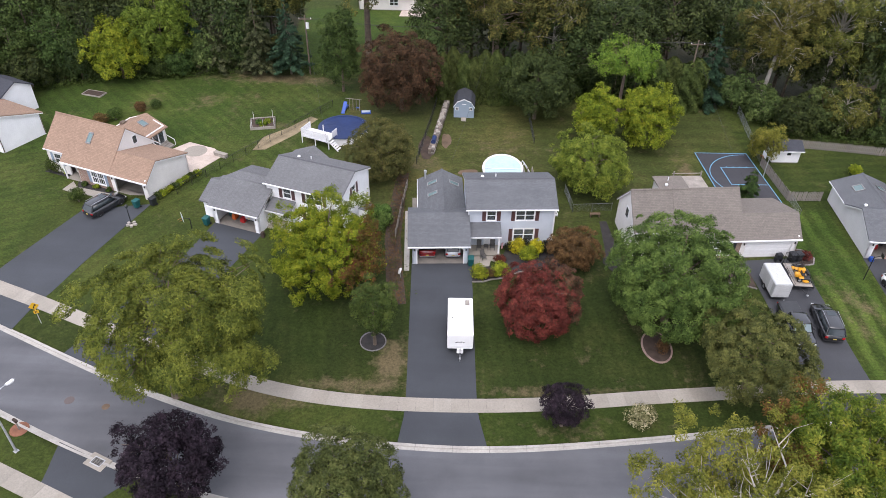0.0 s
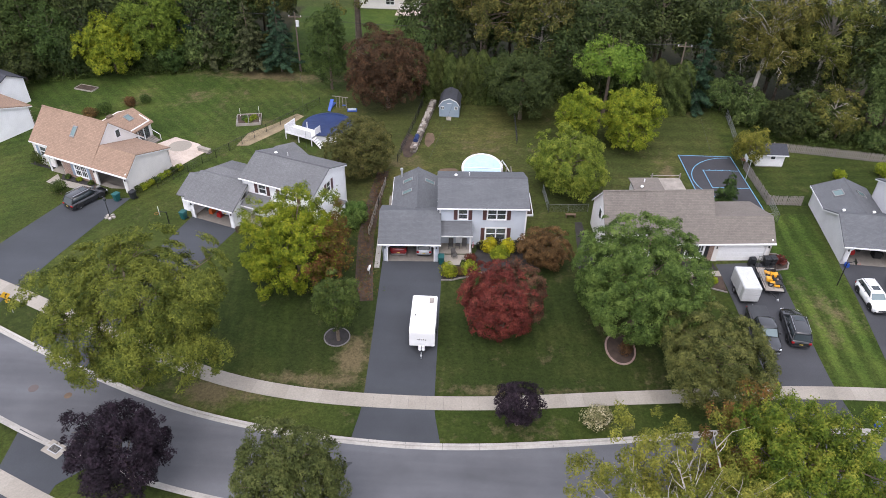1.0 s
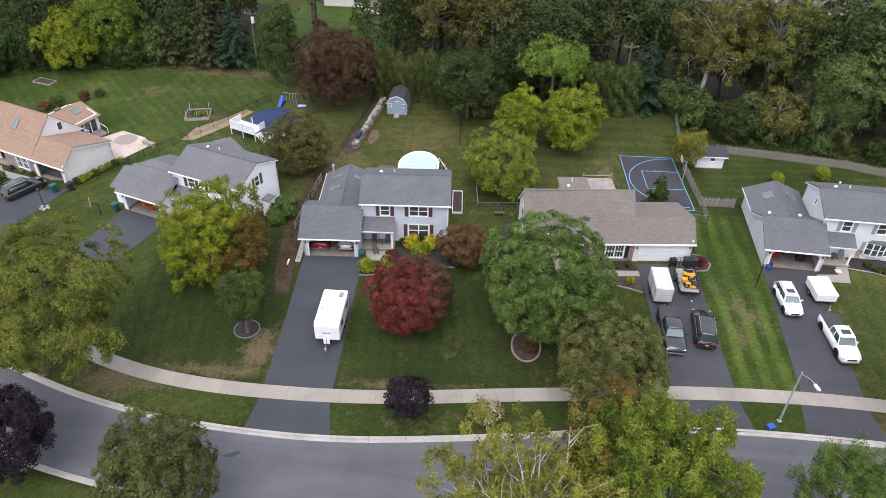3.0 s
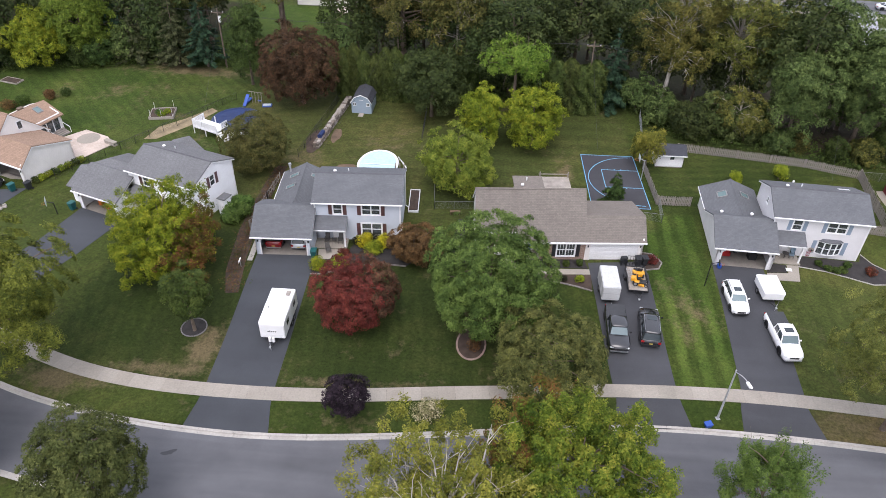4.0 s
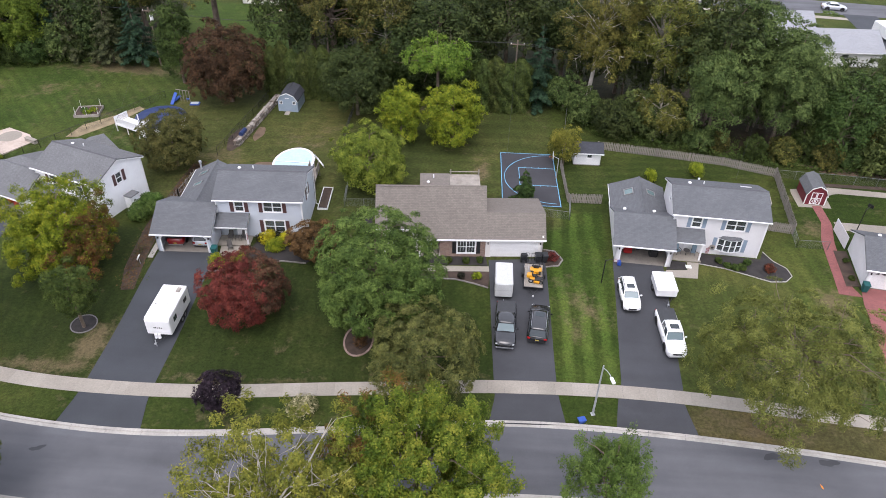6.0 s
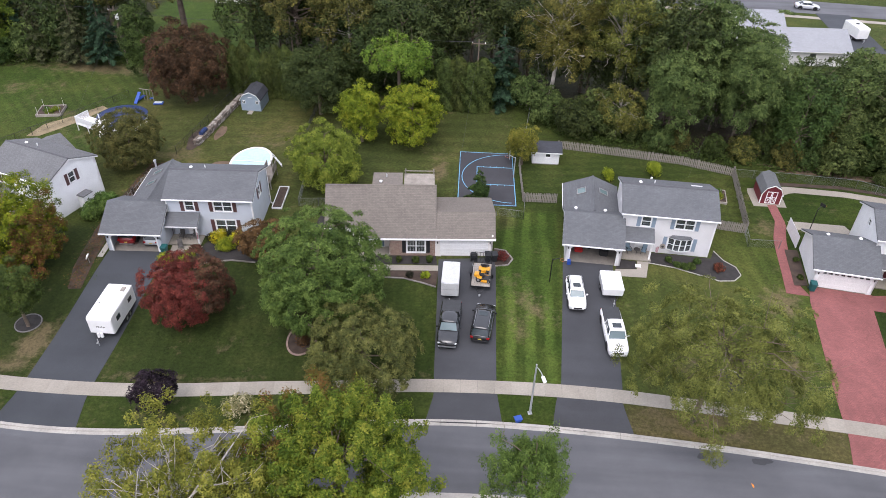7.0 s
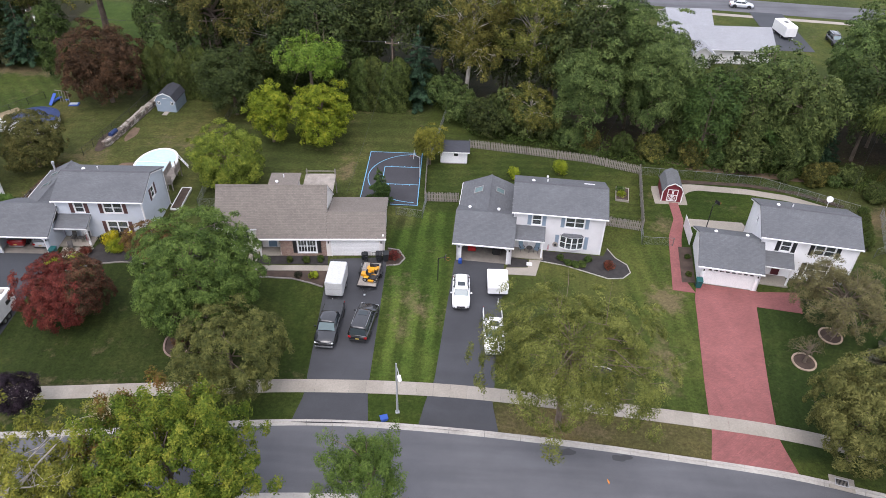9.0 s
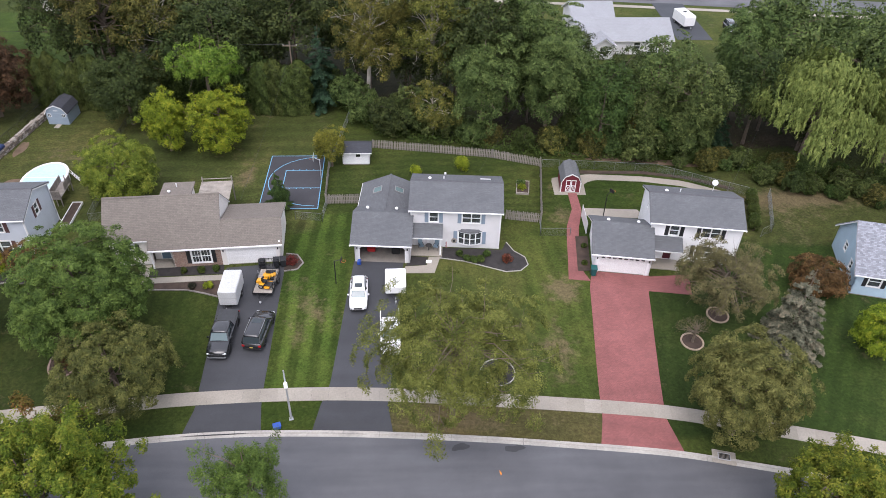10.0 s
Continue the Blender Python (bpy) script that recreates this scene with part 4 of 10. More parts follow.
def ranch(anchor, yaw, label, siding_m, roof, shutter, open_garage, dormer, G0, M0, L0):
    """A long low house: garage at the right, a tall-roofed middle, a lower left end. The anchor is the front right corner."""
    ax, ay = anchor
    h = thing("house", pose(ax, ay, gz(ax - 5, ay + 4), 0, 0, yaw), label, "house", "houses along the street")
    SD, R, W = M[siding_m], M[roof], M["white"]
    E, ov = 2.66, 0.2
    part("foundation", boxes((L0 + 0.02, -0.02, 0.82, 7.4, -0.6, 0.05), (G0, -0.02, 0.02, 1.0, -0.6, 0.05)), M["garage_floor"], h)
    # front walls: garage, brick middle, left end set back
    o0, o1 = 0.6, -G0 - 0.6
    wall("wall", h, (G0, 0), (0, 0), 0.0, E - 0.06, [(o0, o1, -0.01, 2.15)], SD)
    bm = boxes((G0 + o0 - 0.1, G0 + o0, -0.03, 0.165, 0, 2.25), (G0 + o1, G0 + o1 + 0.1, -0.03, 0.165, 0, 2.25), (G0 + o0, G0 + o1, -0.03, 0.165, 2.15, 2.25))
    part("door_frame", bm, W, h)
    if not open_garage:
        garage_door(h, (G0, 0), (0, 0), o0, o1, 2.15, False)
    for x in (G0 + 0.25, -0.3):
        part("wall_lamp", soft(boxes((x - 0.06, x + 0.06, -0.12, -0.002, 1.75, 2.0)), 0.02, 1), M["black_metal"], h)
    bw0, bw1 = (M0 + 2.2, 0.03), (G0, 0.03)
    wl = bw1[0] - bw0[0] - 3.0
    wall("brick_wall", h, bw0, bw1, 0.0, E - 0.06, [(wl, wl + 1.9, 0.5, 2.12)], M["brick"])
    window(h, bw0, bw1, wl, wl + 1.9, 0.5, 2.12, 2, shutter, grid=2, casing=0.12)
    pw0, pw1 = (M0, 1.5), (M0 + 2.2, 1.5)
    wall("wall", h, pw0, pw1, 0.0, E, [(0.7, 1.6, 0.1, 2.1)], SD)
    wall("wall", h, (M0 + 2.2, 1.5), (M0 + 2.2, 0.03), 0.0, E, [], SD, 0.12)
    dw = wall_frame(pw0, pw1)
    d = boxes((0.7, 1.6, 0.05, 0.1, 0.1, 2.1))
    d.transform(dw)
    dd = part("front_door", d, M["door_blue"], h, "slate blue front door")
    d = boxes((0.6, 0.7, -0.03, 0.1, 0.05, 2.2), (1.6, 1.7, -0.03, 0.1, 0.05, 2.2), (0.7, 1.6, -0.03, 0.1, 2.1, 2.2))
    d.transform(dw)
    part("door_frame", d, W, h)
    part("porch_floor", boxes((M0, M0 + 2.2, 0.0, 1.49, -0.3, 0.1)), M["concrete"], h)
    part("porch_post", soft(boxes((M0 + 0.05, M0 + 0.2, -0.1, 0.05, 0.05, E - 0.25)), 0.015, 1), W, h)
    lw0, lw1 = (L0, 0.8), (M0, 0.8)
    lw = (M0 - L0) / 2 - 0.5
    wall("wall", h, lw0, lw1, 0.0, E + 0.6, [(lw, lw + 1.1, 1.3, 2.65)], SD)
    window(h, lw0, lw1, lw, lw + 1.1, 1.3, 2.65, 1, shutter)
    # sides and back
    MR, GB, GBZ = 6.5, 2.0, 4.45
    side0, side1 = (L0, 7.2), (L0, 0.8)
    wall("wall", h, side0, side1, 0.0, E, [], SD)
    b = bmesh.new()
    prism(b, [(L0, 0.8, E), (L0, 7.2, E), (L0, 7.2, E + 0.6), (L0, 4.0, MR - 0.12), (L0, 0.8, E + 0.6)], (0.16, 0, 0))
    part("gable", b, SD, h)
    gw0, gw1 = (L0 - 0.01, 5.0), (L0 - 0.01, 3.0)
    b = boxes((L0 - 0.06, L0 - 0.005, 3.5, 4.5, 2.9, 4.2))
    win = part("window", soft(b, 0.01, 1), W, h)
    part("pane", boxes((L0 - 0.075, L0 - 0.061, 3.62, 4.38, 3.02, 4.08)), M["glass"], win)
    wall("wall", h, (0, 7.2), (L0, 7.2), 0.0, E, [(11.0, 13.0, 0.2, 2.1)], SD)
    window(h, (0, 7.2), (L0, 7.2), 11.0, 13.0, 0.2, 2.1, 2, rail=False)
    wall("wall", h, (0, 0), (0, 7.2), 0.0, E, [], SD)
    rz = 2.72
    b = bmesh.new()
    prism(b, [(0, 0, E), (0, 7.2, rz - 0.12), (0, GB, GBZ - 0.14)], (-0.16, 0, 0))
    part("gable", b, SD, h)
    # middle block's end walls above the lower roofs
    for x, s in ((G0, -0.16), (M0, 0.16)):
        b = bmesh.new()
        prism(b, [(x, 0, E), (x, 8.3, E), (x, 4.0, MR - 0.14)], (s, 0, 0))
        part("gable", b, SD, h)
    if dormer:
        win = part("window", soft(boxes((G0 + 0.005, G0 + 0.06, 4.6, 5.4, 3.95, 5.1)), 0.01, 1), W, h)
        part("pane", boxes((G0 + 0.061, G0 + 0.075, 4.72, 5.28, 4.07, 4.98)), M["glass"], win)
    k = (MR - E) / 4.0
    z0 = E - ov * k
    zl = E + (0.8 - ov) * k
    ry = 8.75 if dormer else 8.2
    roof_part("roof", h, [[(M0 - 0.1, -ov, z0), (G0 + 0.1, -ov, z0), (G0 + 0.1, 4.0, MR), (M0 - 0.1, 4.0, MR)],
                          [(M0 - 0.1, 4.0, MR), (G0 + 0.1, 4.0, MR), (G0 + 0.1, ry, MR - (ry - 4) * 0.9), (M0 - 0.1, ry, MR - (ry - 4) * 0.9)]], R, "steep shingle roof over the middle of the house")
    roof_part("roof", h, [[(L0 - 0.2, 0.8 - ov, zl - 0.06), (M0 - 0.101, 0.8 - ov, zl - 0.06), (M0 - 0.101, 4.0, MR - 0.06), (L0 - 0.2, 4.0, MR - 0.06)],
                          [(L0 - 0.2, 4.0, MR - 0.06), (M0 - 0.101, 4.0, MR - 0.06), (M0 - 0.101, 7.4, zl - 0.06), (L0 - 0.2, 7.4, zl - 0.06)]], R, "shingle roof over the set-back end")
    rb = bmesh.new()
    hexa(rb, [(L0 - 0.2, 3.87, MR - 0.05), (G0 + 0.1, 3.87, MR - 0.05), (G0 + 0.1, 4.13, MR - 0.05), (L0 - 0.2, 4.13, MR - 0.05), (L0 - 0.2, 3.97, MR + 0.04), (G0 + 0.1, 3.97, MR + 0.04), (G0 + 0.1, 4.03, MR + 0.04), (L0 - 0.2, 4.03, MR + 0.04)])
    part("ridge_cap", rb, R, h)
    roof_part("roof", h, [[(G0 + 0.11, -ov, z0), (0.25, -ov, z0), (0.25, GB, GBZ), (G0 + 0.11, GB, GBZ)],
                          [(G0 + 0.11, GB, GBZ), (0.25, GB, GBZ), (0.25, 7.4, rz), (G0 + 0.11, 7.4, rz)]], R, "shingle garage roof")
    fascia(h, [((M0 - 0.1, -ov, z0), (0.25, -ov, z0)), ((0.25, -ov, z0), (0.25, GB, GBZ)), ((0.25, GB, GBZ), (0.25, 7.4, rz)), ((L0 - 0.2, 0.8 - ov, zl - 0.06), (M0 - 0.11, 0.8 - ov, zl - 0.06)),
               ((L0 - 0.2, 4.0, MR - 0.06), (L0 - 0.2, 0.8 - ov, zl - 0.06)), ((L0 - 0.2, 7.4, zl - 0.06), (L0 - 0.2, 4.0, MR - 0.06)), ((G0 + 0.1, 4.0, MR), (G0 + 0.1, ry, MR - (ry - 4) * 0.9)), ((G0 + 0.1, GB + 0.4, GBZ + 0.4), (G0 + 0.1, 4.0, MR))])
    part("gutter", boxes((M0 - 0.1, 0.25, -ov - 0.15, -ov - 0.052, z0 - 0.13, z0 - 0.02)), M["gutter"], h)
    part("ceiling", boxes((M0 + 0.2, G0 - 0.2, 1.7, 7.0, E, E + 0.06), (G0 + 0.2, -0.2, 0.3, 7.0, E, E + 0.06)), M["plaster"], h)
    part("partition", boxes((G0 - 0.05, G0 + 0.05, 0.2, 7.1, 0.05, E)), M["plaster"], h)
    return h


HOUSE2 = ranch((34.55, 60.85), 5.2, "cream house with brown-grey shingle roof and brick front", "side_cream", "roof_brown", "shutter_black", False, False, -6.15, -13.3, -17.7)
HOUSE00 = ranch((-37.96, 68.14), -20.64, "cream house with tan shingle roof, grey-green shutters and open garage", "side_cream", "roof_tan", "shutter_blue", True, True, -5.35, -12.6, -15.7)

# ---- trees ----
F = {}
F["locust"] = foliage("locust_leaves", [(0.058, 0.082, 0.015), (0.118, 0.140, 0.024), (0.180, 0.190, 0.034)])
F["maple_yellow"] = foliage("yellow_green_maple_leaves", [(0.052, 0.094, 0.011), (0.114, 0.164, 0.018), (0.215, 0.228, 0.034)])
F["maple_turning"] = foliage("turning_maple_leaves", [(0.086, 0.081, 0.018), (0.138, 0.098, 0.025), (0.172, 0.081, 0.032)])
F["dark_green"] = foliage("dark_green_leaves", [(0.029, 0.055, 0.016), (0.052, 0.086, 0.023), (0.078, 0.115, 0.032)])
F["mid_green"] = foliage("green_maple_leaves", [(0.046, 0.096, 0.023), (0.094, 0.166, 0.040), (0.145, 0.225, 0.058)])
F["red"] = foliage("red_maple_leaves", [(0.085, 0.036, 0.024), (0.165, 0.044, 0.034), (0.225, 0.072, 0.046)])
F["rust"] = foliage("rust_brown_leaves", [(0.080, 0.052, 0.024), (0.138, 0.082, 0.037), (0.188, 0.110, 0.050)])
F["crimson"] = foliage("dark_crimson_leaves", [(0.046, 0.034, 0.020), (0.088, 0.058, 0.032), (0.130, 0.082, 0.042)])
F["olive"] = foliage("olive_leaves", [(0.060, 0.072, 0.024), (0.106, 0.115, 0.036), (0.152, 0.150, 0.050)])
F["purple"] = foliage("dark_purple_leaves", [(0.014, 0.010, 0.016), (0.028, 0.020, 0.031), (0.046, 0.032, 0.048)])
F["bright"] = foliage("bright_green_leaves", [(0.092, 0.155, 0.014), (0.180, 0.255, 0.021), (0.262, 0.305, 0.028)])
F["young_green"] = foliage("young_green_leaves", [(0.048, 0.078, 0.016), (0.082, 0.124, 0.026), (0.120, 0.160, 0.038)])
F["gold_green"] = foliage("golden_green_leaves", [(0.074, 0.138, 0.010), (0.165, 0.245, 0.016), (0.275, 0.325, 0.028)])
F["garden_maple"] = foliage("garden_maple_leaves", [(0.082, 0.122, 0.018), (0.152, 0.195, 0.028), (0.228, 0.252, 0.042)])
F["olive_light"] = foliage("light_olive_leaves", [(0.078, 0.095, 0.030), (0.142, 0.155, 0.050), (0.208, 0.210, 0.074)])
F["birch"] = foliage("pale_yellow_green_leaves", [(0.103, 0.132, 0.023), (0.178, 0.196, 0.034), (0.259, 0.259, 0.048)])
F["wood_a"] = foliage("wood_leaves", [(0.025, 0.043, 0.015), (0.048, 0.070, 0.023), (0.075, 0.097, 0.031)])
F["wood_b"] = foliage("yellowing_wood_leaves", [(0.052, 0.066, 0.020), (0.096, 0.102, 0.030), (0.165, 0.150, 0.042)])
F["wood_c"] = foliage("blue_green_wood_leaves", [(0.046, 0.078, 0.024), (0.088, 0.130, 0.042), (0.136, 0.180, 0.060)])
F["willow"] = foliage("willow_leaves", [(0.108, 0.155, 0.041), (0.169, 0.223, 0.061), (0.223, 0.270, 0.081)])
F["spruce"] = foliage("blue_spruce_needles", [(0.110, 0.125, 0.092), (0.185, 0.195, 0.150), (0.270, 0.252, 0.190)])
F["conifer"] = foliage("dark_conifer_needles", [(0.016, 0.039, 0.021), (0.029, 0.062, 0.034), (0.044, 0.083, 0.047)])
F["hedge"] = foliage("arborvitae_leaves", [(0.038, 0.058, 0.015), (0.062, 0.088, 0.023), (0.090, 0.115, 0.032)])
F["gold"] = foliage("golden_yellow_leaves", [(0.30, 0.30, 0.017), (0.48, 0.47, 0.023), (0.60, 0.585, 0.034)])
F["lime"] = foliage("lime_leaves", [(0.138, 0.196, 0.017), (0.230, 0.299, 0.023), (0.322, 0.380, 0.034)])
F["shrub"] = foliage("shrub_leaves", [(0.034, 0.060, 0.016), (0.063, 0.098, 0.023), (0.098, 0.132, 0.034)])
F["dark_shrub"] = foliage("dark_shrub_leaves", [(0.021, 0.025, 0.018), (0.034, 0.037, 0.025), (0.052, 0.046, 0.032)])
F["flower"] = foliage("whitish_flower_heads", [(0.138, 0.161, 0.057), (0.345, 0.333, 0.184), (0.598, 0.552, 0.414)])
F["thin_locust"] = foliage("thin_locust_leaves", [(0.072, 0.090, 0.022), (0.132, 0.146, 0.036), (0.188, 0.192, 0.054)])
F["street_green"] = foliage("street_tree_leaves", [(0.048, 0.070, 0.022), (0.086, 0.118, 0.036), (0.130, 0.160, 0.054)])
F["garden_green"] = foliage("garden_tree_leaves", [(0.070, 0.125, 0.018), (0.130, 0.200, 0.028), (0.190, 0.250, 0.040)])
F["poplar"] = foliage("poplar_leaves", [(0.074, 0.088, 0.022), (0.135, 0.146, 0.036), (0.215, 0.205, 0.052)])
F["turning"] = foliage("yellowing_leaves", [(0.090, 0.090, 0.020), (0.190, 0.165, 0.030), (0.290, 0.215, 0.040)])
F["red_brown"] = foliage("red_brown_leaves", [(0.060, 0.044, 0.026), (0.105, 0.066, 0.040), (0.150, 0.090, 0.052)])
F["dull_spruce"] = foliage("dull_spruce_needles", [(0.040, 0.052, 0.026), (0.068, 0.082, 0.040), (0.100, 0.112, 0.054)])
F["bare"] = foliage("thin_grey_leaves", [(0.085, 0.078, 0.040), (0.130, 0.116, 0.060), (0.175, 0.150, 0.080)])


def leaf_mesh(name, pts, nrm, size, rng, material, parent, droop=0.0, long=1.0, out=0.0, stray=0.5):
    """Many small pointed leaf sprays at points, facing roughly along nrm. out: how far they point outward."""
    n = len(pts)
    r = rng.normal(size=(n, 3))
    nn = nrm + stray * r
    nn[:, 2] += 0.25
    nn /= np.linalg.norm(nn, axis=1)[:, None]
    a = rng.normal(size=(n, 3)) + out * nrm
    a[:, 2] -= droop
    a -= nn * (a * nn).sum(1)[:, None]
    a /= np.linalg.norm(a, axis=1)[:, None]
    b = np.cross(nn, a)
    s = (size * rng.uniform(0.7, 1.2, n))[:, None]
    v = np.empty((n, 3, 3))
    v[:, 0] = pts - a * s * 0.5 * long + b * s * 0.38
    v[:, 1] = pts - a * s * 0.4 * long - b * s * 0.38
    v[:, 2] = pts + a * s * 0.72 * long
    me = bpy.data.meshes.new(name)
    me.vertices.add(n * 3)
    me.vertices.foreach_set("co", v.reshape(-1))
    me.loops.add(n * 3)
    me.loops.foreach_set("vertex_index", np.arange(n * 3, dtype=np.int32))
    me.polygons.add(n)
    me.polygons.foreach_set("loop_start", np.arange(0, n * 3, 3, dtype=np.int32))
    me.polygons.foreach_set("loop_total", np.full(n, 3, dtype=np.int32))
    me.update(calc_edges=True)
    me.materials.append(material)
    ob = new(name, me)
    ob.parent = parent
    return ob


def sphere_points(rng, n):
    d = rng.normal(size=(n, 3))
    return d / np.linalg.norm(d, axis=1)[:, None]


def even_points(rng, n, jitter=0.35):
    """Directions spread evenly over a sphere, a little disordered."""
    k = np.arange(n) + 0.5
    ph, th = np.arccos(1 - 2 * k / n), math.pi * (1 + 5 ** 0.5) * k
    d = np.stack([np.cos(th) * np.sin(ph), np.sin(th) * np.sin(ph), np.cos(ph)], 1)
    d = d + rng.normal(size=(n, 3)) * jitter * math.sqrt(4 * math.pi / n)
    return d / np.linalg.norm(d, axis=1)[:, None]


def tree(x, y, leaf, r, rz, zc, seed, label, size=0.2, tuft=0.62, cover=1.6, lumps=16, lump=0.3, gaps=0.0, ragged=0.09, up=0.0, flat=1.0, low=-0.8,
         dx=0.0, dy=0.0, trunk_r=None, bark="bark", twigs=0, second=None, name="tree", category="tree", group="", pear=0.0, skirt=1.0):
    """A broadleaf tree: a tapered trunk, limbs, and a crown of leafy tufts in bulges with dark hollows between them.
    gaps: the share of tufts that is missing; dx, dy: the crown's lean off the trunk; up: how steeply the sprays rise; pear: how much it narrows to the top."""
    rng = np.random.default_rng(seed)
    z = gz(x, y)
    t = thing(name, pose(x, y, z), label, category, group)
    c0 = np.array([dx, dy, zc - z])
    rad = np.array([r, r, rz])
    bulge = sphere_points(rng, lumps * 3)
    bulge = bulge[bulge[:, 2] > -0.6][:lumps]
    size_of = rng.uniform(0.55, 1.0, len(bulge))
    wave = rng.normal(size=(7, 3)) * 1.1
    phase = rng.uniform(0, 6.3, 7)

    def shell(reach, spacing, jitter):
        area = 4 * math.pi * (r * r + 2 * r * rz) / 3 * reach ** 2
        d = even_points(rng, max(24, int(area / spacing ** 2)), jitter)
        d = d[d[:, 2] > low]
        near = ((d[:, None] - bulge) ** 2).sum(2)
        f = 1 - lump + 1.15 * lump * (size_of * np.exp(-near * lumps / 4.5)).max(1)
        f = f * reach * (1 + ragged * np.clip(rng.normal(size=len(d)), -2, 1.1) - 0.6 * ragged)
        f = f / (np.hypot(d[:, 0], d[:, 1]) ** 2.5 + np.abs(d[:, 2]) ** 2.5) ** 0.4
        p = d * rad * f[:, None]
        p[:, :2] *= (1 - pear * np.clip(d[:, 2:], -0.4, 1))
        p[:, 2] = np.where(p[:, 2] < 0, p[:, 2] * skirt, p[:, 2])
        p = p + c0
        if gaps:
            g = np.cos((d * rad) @ wave.T + phase).sum(1) + 0.5 * rng.normal(size=len(d))
            keep = g > np.quantile(g, gaps if reach == 1 else min(0.9, 1.5 * gaps))
            p, d = p[keep], d[keep]
        return p, d

    a, da = shell(1.0, tuft * 1.75, 0.4)
    b, db = shell(0.64, tuft * 2.0, 0.4)
    cen, dr = np.concatenate([a, b]), np.concatenate([da, db])
    rt = np.concatenate([tuft * rng.uniform(0.65, 1.4, len(a)), 1.5 * tuft * rng.uniform(0.8, 1.2, len(b))])
    ax = dr * 0.8 + np.array([0, 0, 0.45 + up]) + 0.2 * rng.normal(size=dr.shape)
    ax /= np.linalg.norm(ax, axis=1)[:, None]
    wgt = rt ** 2
    n = int(0.78 * cover * 3.4 * wgt.sum() / (0.54 * size * size))
    q = rng.choice(len(cen), n, p=wgt / wgt.sum())
    w = sphere_points(rng, n)
    h = (w * ax[q]).sum(1)
    w = np.where((h < -0.2)[:, None], w - 2 * h[:, None] * ax[q], w)
    h = (w * ax[q]).sum(1)[:, None]
    k = rt[q][:, None] * np.sqrt(rng.uniform(0.3, 1.0, n))[:, None] * (1 + 0.12 * rng.normal(size=(n, 1)))
    p = cen[q] + k * ((w - h * ax[q]) * (1 - 0.35 * min(1, up)) + ax[q] * h * (0.62 * flat + 0.85 * up))
    p[:, 2] = np.maximum(p[:, 2], 0.2)
    crown = leaf_mesh("crown", p, w * 0.75 + ax[q] * 0.35, size, rng, F[leaf], t, 0.15 - 0.6 * min(1, up), 1.15, 0.5)
    if second:
        sel = p[:, 0] * second[1] + p[:, 1] * second[2] + 0.5 * rng.normal(size=len(cen))[q] > second[3]
        crown.data.materials.append(F[second[0]])
        crown.data.polygons.foreach_set("material_index", (sel & (rng.uniform(size=n) < 0.88)).astype(np.int32))
    # trunk, limbs and twigs
    tr = trunk_r or 0.035 * r + 0.06
    bm = bmesh.new()
    top = max(0.6, c0[2] - rz * 0.45)
    fork = np.array([dx * 0.4, dy * 0.4, top])
    rod(bm, (0, 0, -0.2), (dx * 0.15, dy * 0.15, top * 0.5), tr * 1.35, tr, 9)
    rod(bm, (dx * 0.15, dy * 0.15, top * 0.5), fork, tr, tr * 0.8, 9)
    tip = c0 + np.array([0, 0, 0.7 * rz])
    rod(bm, fork, tip, tr * 0.8, tr * 0.12, 7)
    ends = cen[rng.choice(len(a), min(len(a), 12 + twigs // 3), replace=False)]
    joints = []
    for e in ends:
        e = c0 + (e - c0) * 0.92
        s = fork + (tip - fork) * min(0.85, max(0.0, (e[2] - fork[2]) / (tip[2] - fork[2]) * 0.75 - 0.1))
        mid = s * 0.5 + e * 0.5 + rng.normal(size=3) * 0.07 * r + np.array([0, 0, 0.06 * rz])
        rod(bm, s, mid, tr * 0.36, tr * 0.22, 6)
        rod(bm, mid, e, tr * 0.22, tr * 0.06, 5)
        joints.append((mid, e))
    for i in range(twigs):
        mid, e = joints[rng.integers(len(joints))]
        u = rng.uniform(0.3, 1.0)
        s = mid + (e - mid) * u
        o = s - c0
        o = o / (np.linalg.norm(o) + 1e-6) * 0.6 + rng.normal(size=3) * 0.5 + np.array([0, 0, 0.35])
        g = s + o * rng.uniform(0.12, 0.3) * min(r, 4.5)
        rod(bm, s, g, tr * 0.14, tr * 0.06, 4)
        g2 = g + (o + rng.normal(size=3) * 0.5) * rng.uniform(0.06, 0.14) * min(r, 4.5)
        rod(bm, g, g2, tr * 0.06, tr * 0.025, 4)
    part("trunk", bm, M[bark], t)
    return t


